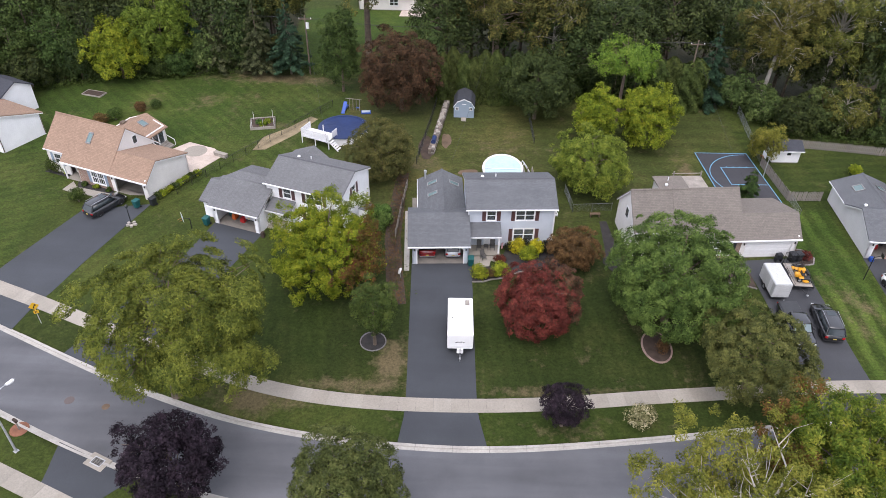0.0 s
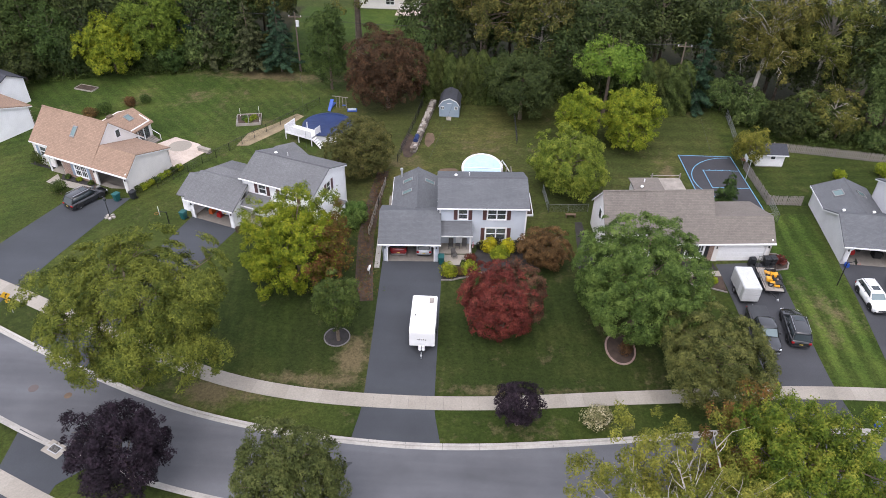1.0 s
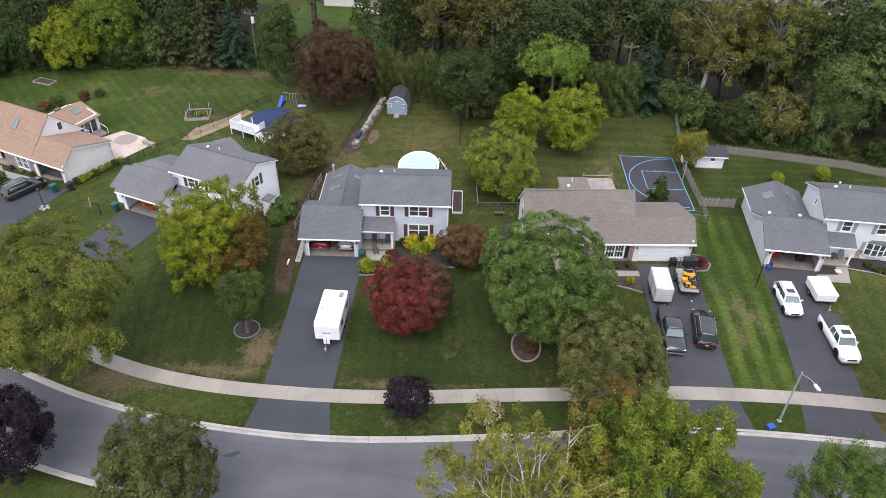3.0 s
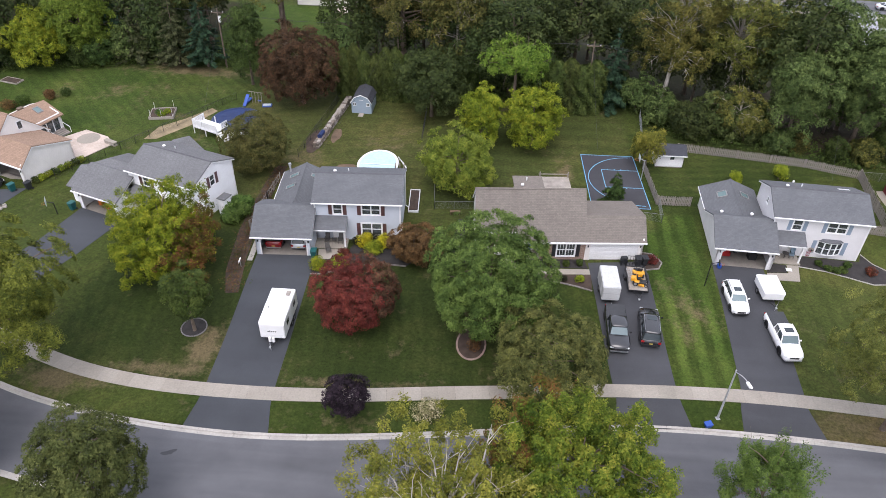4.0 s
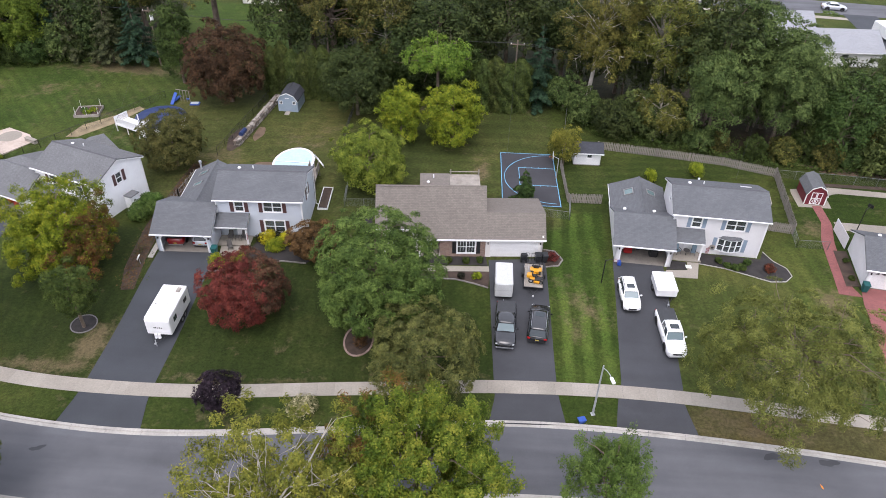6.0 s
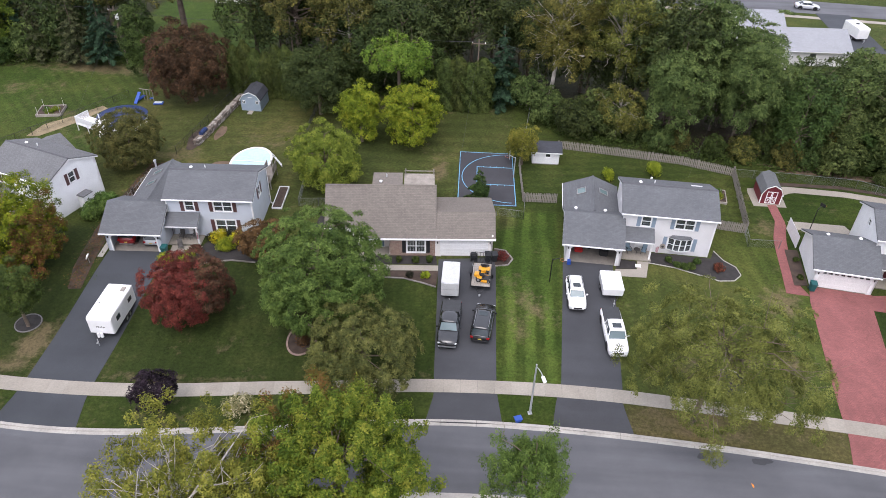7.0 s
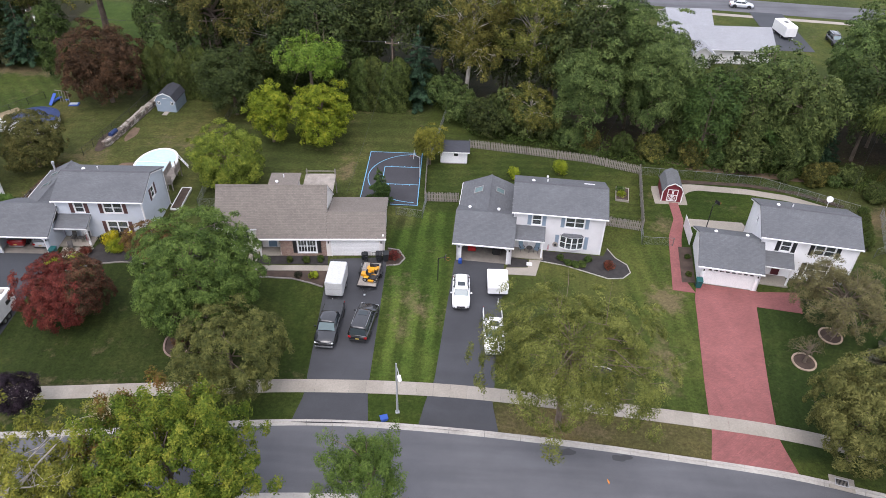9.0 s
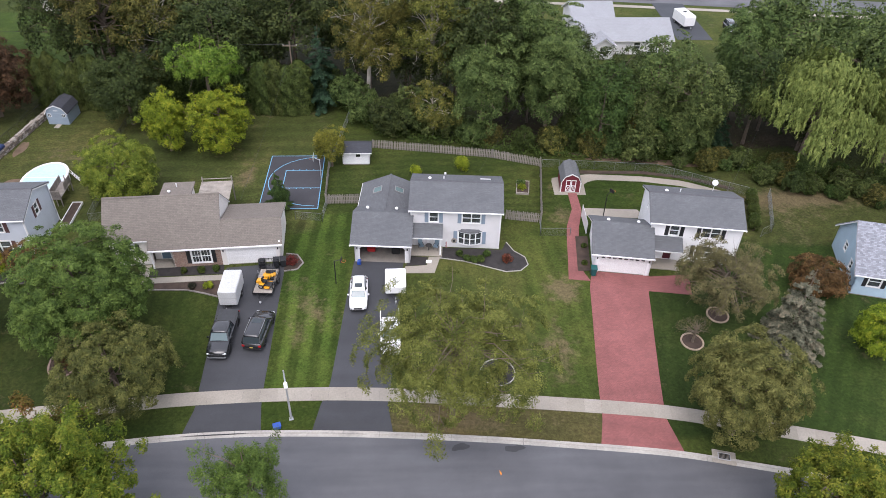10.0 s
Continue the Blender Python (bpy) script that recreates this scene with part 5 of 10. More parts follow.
def conifer(x, y, leaf, r, h, n=4000, seed=1, size=0.28, label="", tiers=13, base=0.4):
    """A conical evergreen: whorls of drooping boughs of uneven reach, each clad in short sprays."""
    rng = np.random.default_rng(seed)
    t = thing("conifer", pose(x, y, gz(x, y)), label, "tree")
    n *= 3
    size *= 0.62
    boughs = []
    for i in range(tiers):
        f = i / tiers
        for j in range(max(4, int(11 * (1 - f) + 3))):
            boughs.append((base + (h - base) * (f + rng.uniform(-0.03, 0.03)), rng.uniform(0, 2 * np.pi), r * (1 - f) ** 0.9 * rng.uniform(0.72, 1.14) + 0.12))
    bo = np.array(boughs)
    q = rng.choice(len(bo), n, p=bo[:, 2] ** 1.4 / (bo[:, 2] ** 1.4).sum())
    k = np.sqrt(rng.uniform(0.02, 1, n))
    ln = bo[q, 2]
    side = rng.normal(size=n) * (0.10 * ln + 0.05) * (1.25 - k)
    c, sn = np.cos(bo[q, 1]), np.sin(bo[q, 1])
    zz = bo[q, 0] + 0.12 * ln - ln * 0.42 * k ** 1.3 + ln * 0.14 * k ** 4 + rng.normal(size=n) * 0.07
    p = np.stack([ln * k * c - side * sn, ln * k * sn + side * c, np.maximum(zz, 0.1)], 1)
    nr = np.stack([c * 0.7, sn * 0.7, np.full(n, 0.8)], 1)
    leaf_mesh("crown", p, nr, size, rng, F[leaf], t, 0.2, 1.7, 1.2)
    bm = rods(((0, 0, -0.2), (0, 0, h * 0.98), 0.03 * r + 0.1, 0.02, 8))
    for z, a, l in boughs[::3]:
        rod(bm, (0, 0, z), (l * 0.8 * math.cos(a), l * 0.8 * math.sin(a), z - l * 0.2), 0.03, 0.008, 4)
    part("trunk", bm, M["bark"], t)
    return tagged(t, label)


def shrub(x, y, leaf, r, h, n=450, seed=1, size=0.14, label="", name="shrub", category="shrub", group=""):
    """A low bush of small leaves on a few stems."""
    rng = np.random.default_rng(seed)
    t = thing(name, pose(x, y, gz(x, y)), label, category, group)
    k = 9
    d = sphere_points(rng, k * 4)
    d = d[d[:, 2] > -0.1][:k]
    cen = d * np.array([r * 0.5, r * 0.5, h * 0.3]) + np.array([0, 0, h * 0.52])
    n *= 2
    pick = rng.integers(0, len(d), n)
    u = sphere_points(rng, n)
    p = cen[pick] + u * np.array([r * 0.55, r * 0.55, h * 0.42]) * np.clip(1 + 0.12 * rng.normal(size=n), 0.5, 1.3)[:, None]
    p[:, 2] = np.maximum(p[:, 2], 0.05)
    leaf_mesh("foliage", p, u, size * 0.9, rng, F[leaf], t, 0, 1.0, 0.6)
    part("stems", rods(*[((0, 0, -0.05), tuple(c), 0.025, 0.01, 5) for c in cen[:5]]), M["bark"], t)
    return t


# street trees and front lawns
tree(-25.6, 39.4, "locust", 8.4, 5.6, 9.2, 11, "large spreading locust tree with yellow-green feathery leaves", 0.14, 0.85, 1.5, 34, 0.4, 0.1, 0.12, flat=0.7, dx=2.2, dy=-0.2, twigs=20, skirt=1.15, low=-0.6)
tree(-14.6, 54.6, "gold_green", 5.6, 5.3, 4.8, 12, "bright yellow-green maple turning red on one side", 0.152, 0.6, 1.5, 26, 0.3, 0.0, 0.1, up=0.5, second=("maple_turning", 1.0, -0.3, 3.6))
tree(-9.3, 46.2, "shrub", 2.3, 3.0, 4.8, 13, "small dark green tree in a round mulch bed", 0.129, 0.5, 1.27, 12, 0.35, 0.1)
tree(6.0, 49.0, "red", 4.2, 3.5, 3.7, 14, "round red maple in full autumn colour", 0.129, 0.5, 1.5, 26, 0.24, 0.0, 0.07, second=("red_brown", 1.0, 0.6, 0.9))
tree(10.3, 58.3, "rust", 2.8, 2.0, 2.7, 15, "low rounded rust-brown ornamental maple", 0.114, 0.4, 1.5, 14, 0.26)
tree(18.4, 50.3, "mid_green", 6.3, 5.4, 5.9, 16, "large dense green maple on the front lawn", 0.152, 0.62, 1.58, 30, 0.22, 0.0, 0.07, skirt=1.05)
tree(23.7, 42.2, "olive", 5.3, 2.9, 4.5, 17, "dull olive-green street tree with a broad crown", 0.129, 0.5, 1.5, 26, 0.26, 0.0, 0.08)
tree(24.6, 28.0, "maple_yellow", 6.3, 6.0, 7.4, 18, "tall yellow-green maple beside the street", 0.15, 0.66, 1.5, 28, 0.38, 0.0, 0.12, up=1.0, second=("maple_turning", -0.5, 0.4, 2.9))
tree(15.6, 22.9, "birch", 8.6, 5.0, 8.2, 19, "open pale yellow-green tree with bare pale twigs", 0.14, 0.62, 1.2, 40, 0.5, 0.18, 0.15, up=0.8, dx=0.6, bark="pale_bark", twigs=170, trunk_r=0.3)
tree(-21.9, 29.6, "purple", 3.8, 3.4, 4.7, 20, "dark purple-leaved maple across the street", 0.152, 0.6, 1.5, 14, 0.34, 0.04, up=0.4)
tree(-9.0, 26.7, "street_green", 4.1, 4.2, 6.0, 21, "rounded green tree across the street", 0.129, 0.5, 1.5, 26, 0.28, 0.0, 0.08)
tree(7.1, 37.5, "purple", 2.1, 1.45, 2.65, 22, "small round dark purple tree on the verge", 0.13, 0.42, 1.5, 14, 0.3)
tree(52.0, 40.4, "thin_locust", 8.0, 4.0, 9.9, 23, "wide thin-leaved honey locust on the verge", 0.11, 0.75, 0.95, 36, 0.42, 0.18, 0.14, flat=0.7, dx=-0.1, dy=-1.4, twigs=100, skirt=1.25, trunk_r=0.2)
tree(37.7, 29.5, "young_green", 3.4, 5.2, 6.4, 24, "young feathery green tree across the street", 0.11, 0.5, 0.9, 30, 0.55, 0.3, 0.18, up=1.7, twigs=30)
tree(75.5, 38.4, "olive_light", 4.7, 4.9, 5.5, 25, "dense olive-green rounded street tree", 0.137, 0.55, 1.58, 26, 0.26, 0.0, 0.08)
tree(79.2, 52.6, "bare", 5.2, 2.6, 5.2, 26, "thin-leaved brownish tree in a round brick-edged bed", 0.114, 0.6, 1.04, 20, 0.3, 0.25, 0.14, dx=-0.4, dy=0.3, twigs=110)
tree(75.4, 49.0, "bare", 1.7, 1.1, 1.7, 27, "nearly bare small shrub tree in a round bed", 0.0912, 0.4, 0.171, 8, 0.3, 0.5, name="small_tree", twigs=60)
tree(90.2, 56.1, "rust", 3.0, 2.0, 2.3, 28, "low red-brown ornamental maple beside the house", 0.129, 0.5, 1.35)
tree(78.6, 27.5, "maple_yellow", 5.1, 4.4, 5.2, 29, "yellow-green tree across the street", 0.152, 0.62, 1.42, up=0.6)
tree(92.6, 47.8, "bright", 2.6, 2.6, 2.8, 30, "small green tree on the side lawn", 0.152, 0.5, 1.27)
conifer(84.4, 48.8, "spruce", 3.3, 9.4, 8500, 31, 0.26, "tall blue spruce with grey-green tiers")
# back gardens
tree(13.9, 73.3, "garden_maple", 4.9, 3.7, 4.2, 33, "rounded yellow-green garden maple on the lawn", 0.16, 0.6, 1.35, 24, 0.3, 0.0, 0.09, up=0.2)
tree(16.3, 84.8, "bright", 3.0, 4.2, 4.7, 34, "bright green rounded garden tree", 0.182, 0.62, 1.35, 16, 0.4, 0.0, 0.1, up=0.3)
tree(23.2, 85.4, "bright", 4.3, 4.3, 4.4, 35, "bright yellow-green garden tree", 0.182, 0.62, 1.35, 20, 0.4, 0.0, 0.1, up=0.3)
tree(-10.2, 94.2, "crimson", 6.1, 5.9, 6.0, 36, "big dark crimson maple by the woods", 0.19, 0.7, 1.35, 22, 0.26)
tree(-11.3, 75.3, "olive", 4.25, 3.8, 4.2, 37, "dense dark olive rounded tree by the pool", 0.144, 0.52, 1.42, 16, 0.26)
conifer(32.6, 71.2, "dark_green", 1.8, 4.9, 6500, 38, 0.160, "small dark spruce beside the ball court")

# ---- the woods behind the gardens ----
EDGE = [(-150, 88), (-110, 92), (-65, 97.5), (-55, 102), (-46, 103), (-32, 108), (-21, 105), (-14, 104), (-4, 100), (8, 99.5), (30, 100), (38, 98), (43, 90), (56, 86.8), (65, 84.5), (83, 83), (93, 80), (105, 76), (130, 66), (160, 60)]


def edge_y(x):
    return float(np.interp(x, [p[0] for p in EDGE], [p[1] for p in EDGE]))


def clear(x, y):
    """Openings in the woods: two lawns and the far street."""
    if -31 < x < -5 and y > 104:
        return True
    if 66 < x < 104 and y > 105:
        return True
    if 87 < x < 116 and y < 85:
        return True
    if -50 < x < -34 and 122 < y < 150:
        return True
    return y > 139 and x > 20


def woods():
    rng = random.Random(7)
    spec = [("wood_a", 5.0, 6.6, 8.6, "bark", "dark green woodland tree with broad crown", dict(lumps=14, lump=0.3, up=0.2)),
            ("wood_b", 5.4, 8.0, 11.0, "pale_bark", "tall yellowing woodland tree with pale limbs", dict(lumps=18, lump=0.4, gaps=0.24, ragged=0.14, up=0.5, twigs=40)),
            ("wood_c", 5.6, 7.2, 8.6, "bark", "blue-green woodland locust with layered leaves", dict(lumps=26, lump=0.5, flat=0.5, ragged=0.12, gaps=0.06)),
            ("wood_a", 4.4, 5.2, 6.8, "bark", "dense dark woodland tree with low crown", dict(lumps=12, lump=0.26)),
            ("dark_green", 4.6, 6.0, 7.6, "bark", "mid-green woodland tree with rounded crown", dict(lumps=14, lump=0.26, up=0.3))]
    kinds = [tree(-130 + i * 14, 150, leaf, r, rz, zc, 100 + i, lab, 0.3, 1.0, 0.75, bark=bark, group="woodland trees", low=-0.6, **kw) for i, (leaf, r, rz, zc, bark, lab, kw) in enumerate(spec)]
    for row, (off, step) in enumerate(((1.5, 5.0), (7.5, 6.0), (15, 7.5))):
        x = -112 + rng.uniform(0, 3)
        while x < 128:
            y = edge_y(x) + off + rng.uniform(-1.5, 1.5)
            xx = x + rng.uniform(-1.2, 1.2)
            x += step * rng.uniform(0.8, 1.2)
            if clear(xx, y) or (row == 0 and (-60 < xx < 10 or 25 < xx < 72)):
                continue
            w = (3, 1, 0, 3, 2) if xx < 0 else (3, 2, 1, 3, 1) if xx < 46 else (2, 0, 7, 1, 1)
            k = kinds[rng.choices(range(5), w)[0]]
            s = rng.uniform(0.85, 1.25) * (1.15 if row in (1, 2) else 1.0)
            if row == 1 and 36 < xx < 58:
                k, s, y = kinds[3], 0.9, y + 5
            if 62 < xx < 106:
                s *= (0.46 if 74 < xx < 97 else 0.62) if y > 91 else 0.74
            if row == 0 and xx < -18:
                s *= 0.8
            copy_thing(k, pose(xx, y, gz(xx, y), 0, 0, rng.uniform(0, 360)) @ Matrix.Diagonal((s, s, s * rng.uniform(0.9, 1.12), 1)))
    return kinds


KINDS = woods()
for x, y, k in ((67.0, 94.8, 1.12), (100.0, 98.0, 1.35), (108.0, 94.0, 0.95), (104.5, 107.0, 1.1), (112.5, 100.0, 1.1), (98.0, 91.5, 0.7)):
    copy_thing(KINDS[2], pose(x, y, gz(x, y), 0, 0, x * 37 % 360) @ Matrix.Diagonal((k, k, k, 1)))


def understory():
    """Bushy young trees, leafy to the ground, along the wood's edge."""
    rng = random.Random(17)
    kinds = []
    for i, (leaf, lab) in enumerate((("wood_a", "bushy dark green young tree at the wood's edge"), ("wood_c", "bushy blue-green young tree at the wood's edge"), ("dark_green", "bushy green young tree at the wood's edge"), ("wood_b", "bushy yellowing young tree at the wood's edge"))):
        kinds.append(tree(-125 + i * 9, 160, leaf, 3.2, 2.9, 3.0, 140 + i, lab, 0.27, 0.62, 1.5, 10, 0.3, group="woodland trees"))
    x = -104.0
    while x < 86:
        y = edge_y(x) + rng.uniform(0.2, 3.0)
        if not (-18.5 < x < 9.5 or 25 < x < 33.5) and not clear(x, y):
            s = rng.uniform(0.6, 1.25) * (0.6 if 57 < x < 76 else 1.0)
            k = kinds[rng.choices(range(4), (4, 1, 3, 1) if x < 20 else (2, 4, 2, 2))[0]]
            copy_thing(k, pose(x, y, gz(x, y), 0, 0, rng.uniform(0, 360)) @ Matrix.Diagonal((s, s, s * rng.uniform(0.85, 1.3), 1)))
        x += rng.uniform(2.4, 4.2)
    # brush on the bank at the end of the wood
    for _ in range(64):
        x = rng.uniform(82, 118)
        y = edge_y(x) + rng.uniform(-4.5, 3.0)
        if x < 92 and y < 80.5:
            continue
        s = rng.uniform(0.22, 0.55)
        copy_thing(kinds[rng.choices(range(4), (2, 3, 3, 3))[0]], pose(x, y, gz(x, y), 0, 0, rng.uniform(0, 360)) @ Matrix.Diagonal((s, s, s * rng.uniform(0.7, 1.2), 1)))


understory()


def column(x, y, r, h, seed, leaf="hedge", n=8000, label="tall dense arborvitae in a row"):
    """A narrow upright evergreen."""
    rng = np.random.default_rng(seed)
    t = thing("arborvitae", pose(x, y, gz(x, y)), label, "evergreen", "evergreen screen")
    u = rng.uniform(0, 1, n)
    a = rng.uniform(0, 2 * np.pi, n)
    prof = np.minimum(1, (1 - u) * 4.5 + 0.2) * (0.86 + 0.14 * np.sin(a * 5 + u * 17))
    rr = r * prof * (1 + 0.06 * rng.normal(size=n))
    p = np.stack([rr * np.cos(a), rr * np.sin(a), 0.1 + u * (h - 0.1)], 1)
    leaf_mesh("crown", p, np.stack([np.cos(a), np.sin(a), np.full(n, 0.5)], 1), 0.21, rng, F[leaf], t, -0.8, 1.3, 0.0, 0.45)
    part("trunk", rods(((0, 0, -0.2), (0, 0, h * 0.9), 0.14, 0.03, 7)), M["bark"], t)
    return t


for i in range(9):
    column(-4.4 + i * 1.55, 96.9 + 0.25 * math.sin(i * 2.1), 1.2, 7.7 + 0.7 * math.sin(i * 1.7), 200 + i)
for i in range(4):
    column(26.8 + i * 1.75, 96.4 + 0.3 * math.sin(i * 3), 1.8, 7.6 + 0.5 * math.sin(i * 2.3), 220 + i)
tree(20.6, 91.5, "garden_green", 4.9, 2.6, 9.6, 41, "tall bright green tree with bare lower twigs", 0.202, 0.7, 1.27, 18, 0.5, 0.12, 0.14, up=0.2, twigs=60)
tree(9.0, 92.2, "wood_a", 5.2, 4.8, 5.6, 42, "dark green tree at the back of the garden", 0.218, 0.8, 1.27, 16, 0.3, up=0.2)
tree(3.5, 104.0, "wood_b", 7.5, 9.0, 14.0, 43, "tall yellowing willow-like tree with grey trunks", 0.252, 0.95, 1.05, 26, 0.45, 0.34, 0.14, up=0.4, trunk_r=0.5, twigs=60)
tree(41.8, 95.6, "poplar", 6.0, 11.0, 14.0, 44, "very tall thin poplar with a pale leaning trunk", 0.218, 0.85, 1.12, 30, 0.45, 0.36, 0.14, up=0.3, dx=1.2, dy=0.4, trunk_r=0.3, bark="pale_bark", twigs=110)
tree(51.0, 97.5, "poplar", 6.6, 11.0, 13.5, 58, "tall poplar with pale limbs and thin leaves", 0.218, 0.85, 1.05, 30, 0.45, 0.34, 0.14, up=0.3, trunk_r=0.28, bark="pale_bark", twigs=130)
tree(51.0, 89.4, "poplar", 4.2, 3.6, 4.8, 54, "yellowing sapling with pale twigs behind the fence", 0.185, 0.7, 0.975, 14, 0.4, 0.36, 0.14, bark="pale_bark", twigs=60)
tree(57.6, 88.4, "wood_c", 5.4, 8.6, 9.0, 45, "large layered blue-green locust", 0.2, 1.0, 1.3, 30, 0.6, 0.05, 0.1, flat=0.6)
tree(66.6, 89.0, "wood_c", 5.8, 9.4, 9.6, 46, "large layered blue-green locust", 0.2, 1.0, 1.3, 32, 0.6, 0.05, 0.1, flat=0.6)
tree(62.0, 96.5, "wood_c", 6.0, 10.0, 12.0, 59, "tall layered blue-green locust", 0.2, 1.0, 1.3, 32, 0.6, 0.05, 0.1, flat=0.6)
tree(73.6, 88.0, "wood_c", 4.6, 5.6, 6.0, 47, "layered blue-green locust by the slope", 0.2, 1.0, 1.3, 24, 0.6, flat=0.6)
tree(78.6, 86.0, "turning", 2.6, 2.6, 3.0, 48, "small yellowing sapling on the slope", 0.168, 0.55, 1.12, 10, 0.35, 0.1)
tree(84.6, 84.0, "wood_c", 4.2, 4.4, 4.8, 49, "blue-green locust on the slope", 0.2, 1.0, 1.3, 22, 0.6, flat=0.6)
tree(94.5, 95.0, "wood_c", 5.0, 8.2, 9.4, 60, "tall layered blue-green locust beside the clearing", 0.2, 1.0, 1.3, 30, 0.6, 0.05, 0.1, flat=0.6)
tree(-19.5, 99.6, "dark_green", 3.2, 6.4, 7.4, 50, "tall ivy-clad dark green tree behind the crimson maple", 0.21, 0.7, 1.2, 14, 0.34, pear=0.3)
tree(-16.6, 109.5, "wood_b", 7.4, 6.4, 15.5, 63, "tall pale olive tree over a bare grey trunk", 0.235, 0.95, 1.12, 24, 0.42, 0.22, 0.12, trunk_r=0.5, twigs=40)
tree(-30.0, 112.0, "wood_b", 6.0, 7.0, 13.0, 64, "pale olive tree behind the conifers", 0.235, 0.95, 1.12, 22, 0.4, 0.14, 0.12)
tree(-54.2, 102.4, "bright", 5.4, 4.8, 5.0, 51, "bright green rounded tree at the lawn's edge", 0.218, 0.75, 1.35, 18, 0.45, up=0.3)
tree(-48.0, 105.0, "garden_green", 5.0, 6.6, 7.0, 52, "green tree at the lawn's edge", 0.218, 0.8, 1.27, 16, 0.32, up=0.2)
tree(37.9, 81.0, "birch", 2.3, 2.6, 3.6, 53, "yellow-green sapling over the shed", 0.151, 0.5, 1.12, 12, 0.35, 0.15)
conifer(-40.4, 106.6, "dull_spruce", 4.4, 9.0, 5200, 65, 0.26, "dull grey-green spruce at the lawn's edge", 13, 0.8)
conifer(-33.6, 106.0, "dull_spruce", 3.8, 12.0, 5200, 66, 0.26, "tall dull green pine over bare brown ground", 14, 1.6)
conifer(-28.6, 105.4, "conifer", 3.6, 12.5, 5200, 67, 0.26, "tall dark pine over bare brown ground", 14, 1.8)
conifer(-44.6, 107.5, "conifer", 3.6, 13.0, 5000, 68, 0.26, "dark spruce among the woodland trees", 14, 1.0)
conifer(34.9, 98.6, "conifer", 3.6, 12.5, 7000, 55, 0.26, "tall dark spruce behind the lawn", 15, 1.2)
conifer(90.2, 86.6, "conifer", 2.2, 6.0, 2600, 56, 0.26, "dark conifer among the locusts")
tree(-72.0, 103.5, "rust", 4.2, 3.0, 3.4, 57, "rust-coloured shrub tree at the wood's edge", 0.21, 0.7, 1.2)


def willow(x, y, r, h, seed):
    """A weeping willow: arched limbs and hanging leafy strands."""
    rng = np.random.default_rng(seed)
    t = thing("willow", pose(x, y, gz(x, y)), "large weeping willow with pale hanging strands", "tree")
    pts, nr = [], []
    bm = rods(((0, 0, -0.2), (0.3, 0, h * 0.45), 0.6, 0.42, 10))
    heads = []
    for i in range(64):
        a, k = rng.uniform(0, 2 * np.pi), math.sqrt(rng.uniform(0.02, 1))
        c = np.array([math.cos(a) * r * k, math.sin(a) * r * k, h * (1 - 0.5 * k ** 2) - rng.uniform(0, 1.2)])
        heads.append(c)
        if i < 16:
            rod(bm, (0.3, 0, h * 0.42), c * np.array([0.8, 0.8, 0.92]), 0.2, 0.05, 6)
    for c in heads:
        for _ in range(40):
            q = c + rng.normal(size=3) * np.array([0.75, 0.75, 0.45])
            ln = rng.uniform(0.9, 3.2)
            sway = rng.normal(size=2) * 0.07
            m = int(ln / 0.13)
            for j in range(m):
                u = j * 0.13
                pts.append(q + np.array([sway[0] * u, sway[1] * u, 0.5 * math.sin(min(1, u) * 3) - u]) + rng.normal(size=3) * 0.06)
                nr.append((q[0] - 0.3, q[1], 1.5))
    p = np.array(pts)
    p = p[p[:, 2] > 0.6]
    n = np.array(nr)[:len(p)]
    n /= np.linalg.norm(n, axis=1)[:, None]
    leaf_mesh("crown", p, n, 0.21, rng, F["willow"], t, 2.6, 2.1, 0.0, 0.4)
    part("trunk", bm, M["bark"], t)


willow(99.5, 81.5, 8.6, 15.5, 61)
willow(112.0, 83.0, 7.5, 13.5, 62)

# undergrowth along the wood's edge: one object of many small plants
def undergrowth():
    rng = np.random.default_rng(77)
    xs = rng.uniform(-100, 125, 30000)
    ys = np.array([edge_y(x) for x in xs]) + np.abs(rng.normal(size=len(xs))) * 3.2 - 1.0
    keep = ~((xs > -19) & (xs < -3) & (ys > 104))
    xs, ys = xs[keep], ys[keep]
    z = np.array([gz(a, b) for a, b in zip(xs, ys)]) + rng.uniform(0.05, 1.1, len(xs)) * np.clip(0.4 + 0.6 * np.sin(xs * 0.9) ** 2, 0, 1)
    p = np.stack([xs, ys, z], 1)
    ob = leaf_mesh("undergrowth", p, np.tile((0, -0.5, 0.8), (len(p), 1)), 0.24, rng, F["shrub"], None)
    tagged(ob, "tangled low undergrowth at the wood's edge", "undergrowth", kind="stuff")


undergrowth()


def flat_patch(name, pts, material, label, category, z=0.03, thick=0.08, kind="structure"):
    """A level bed or slab laid on the ground, from its outline."""
    bm = bmesh.new()
    top = [(x, y, gz(x, y) + z) for x, y in pts]
    prism(bm, [(x, y, q - thick) for x, y, q in top], (0, 0, thick))
    return tagged(part(name, bm, material), label, category, kind=kind)


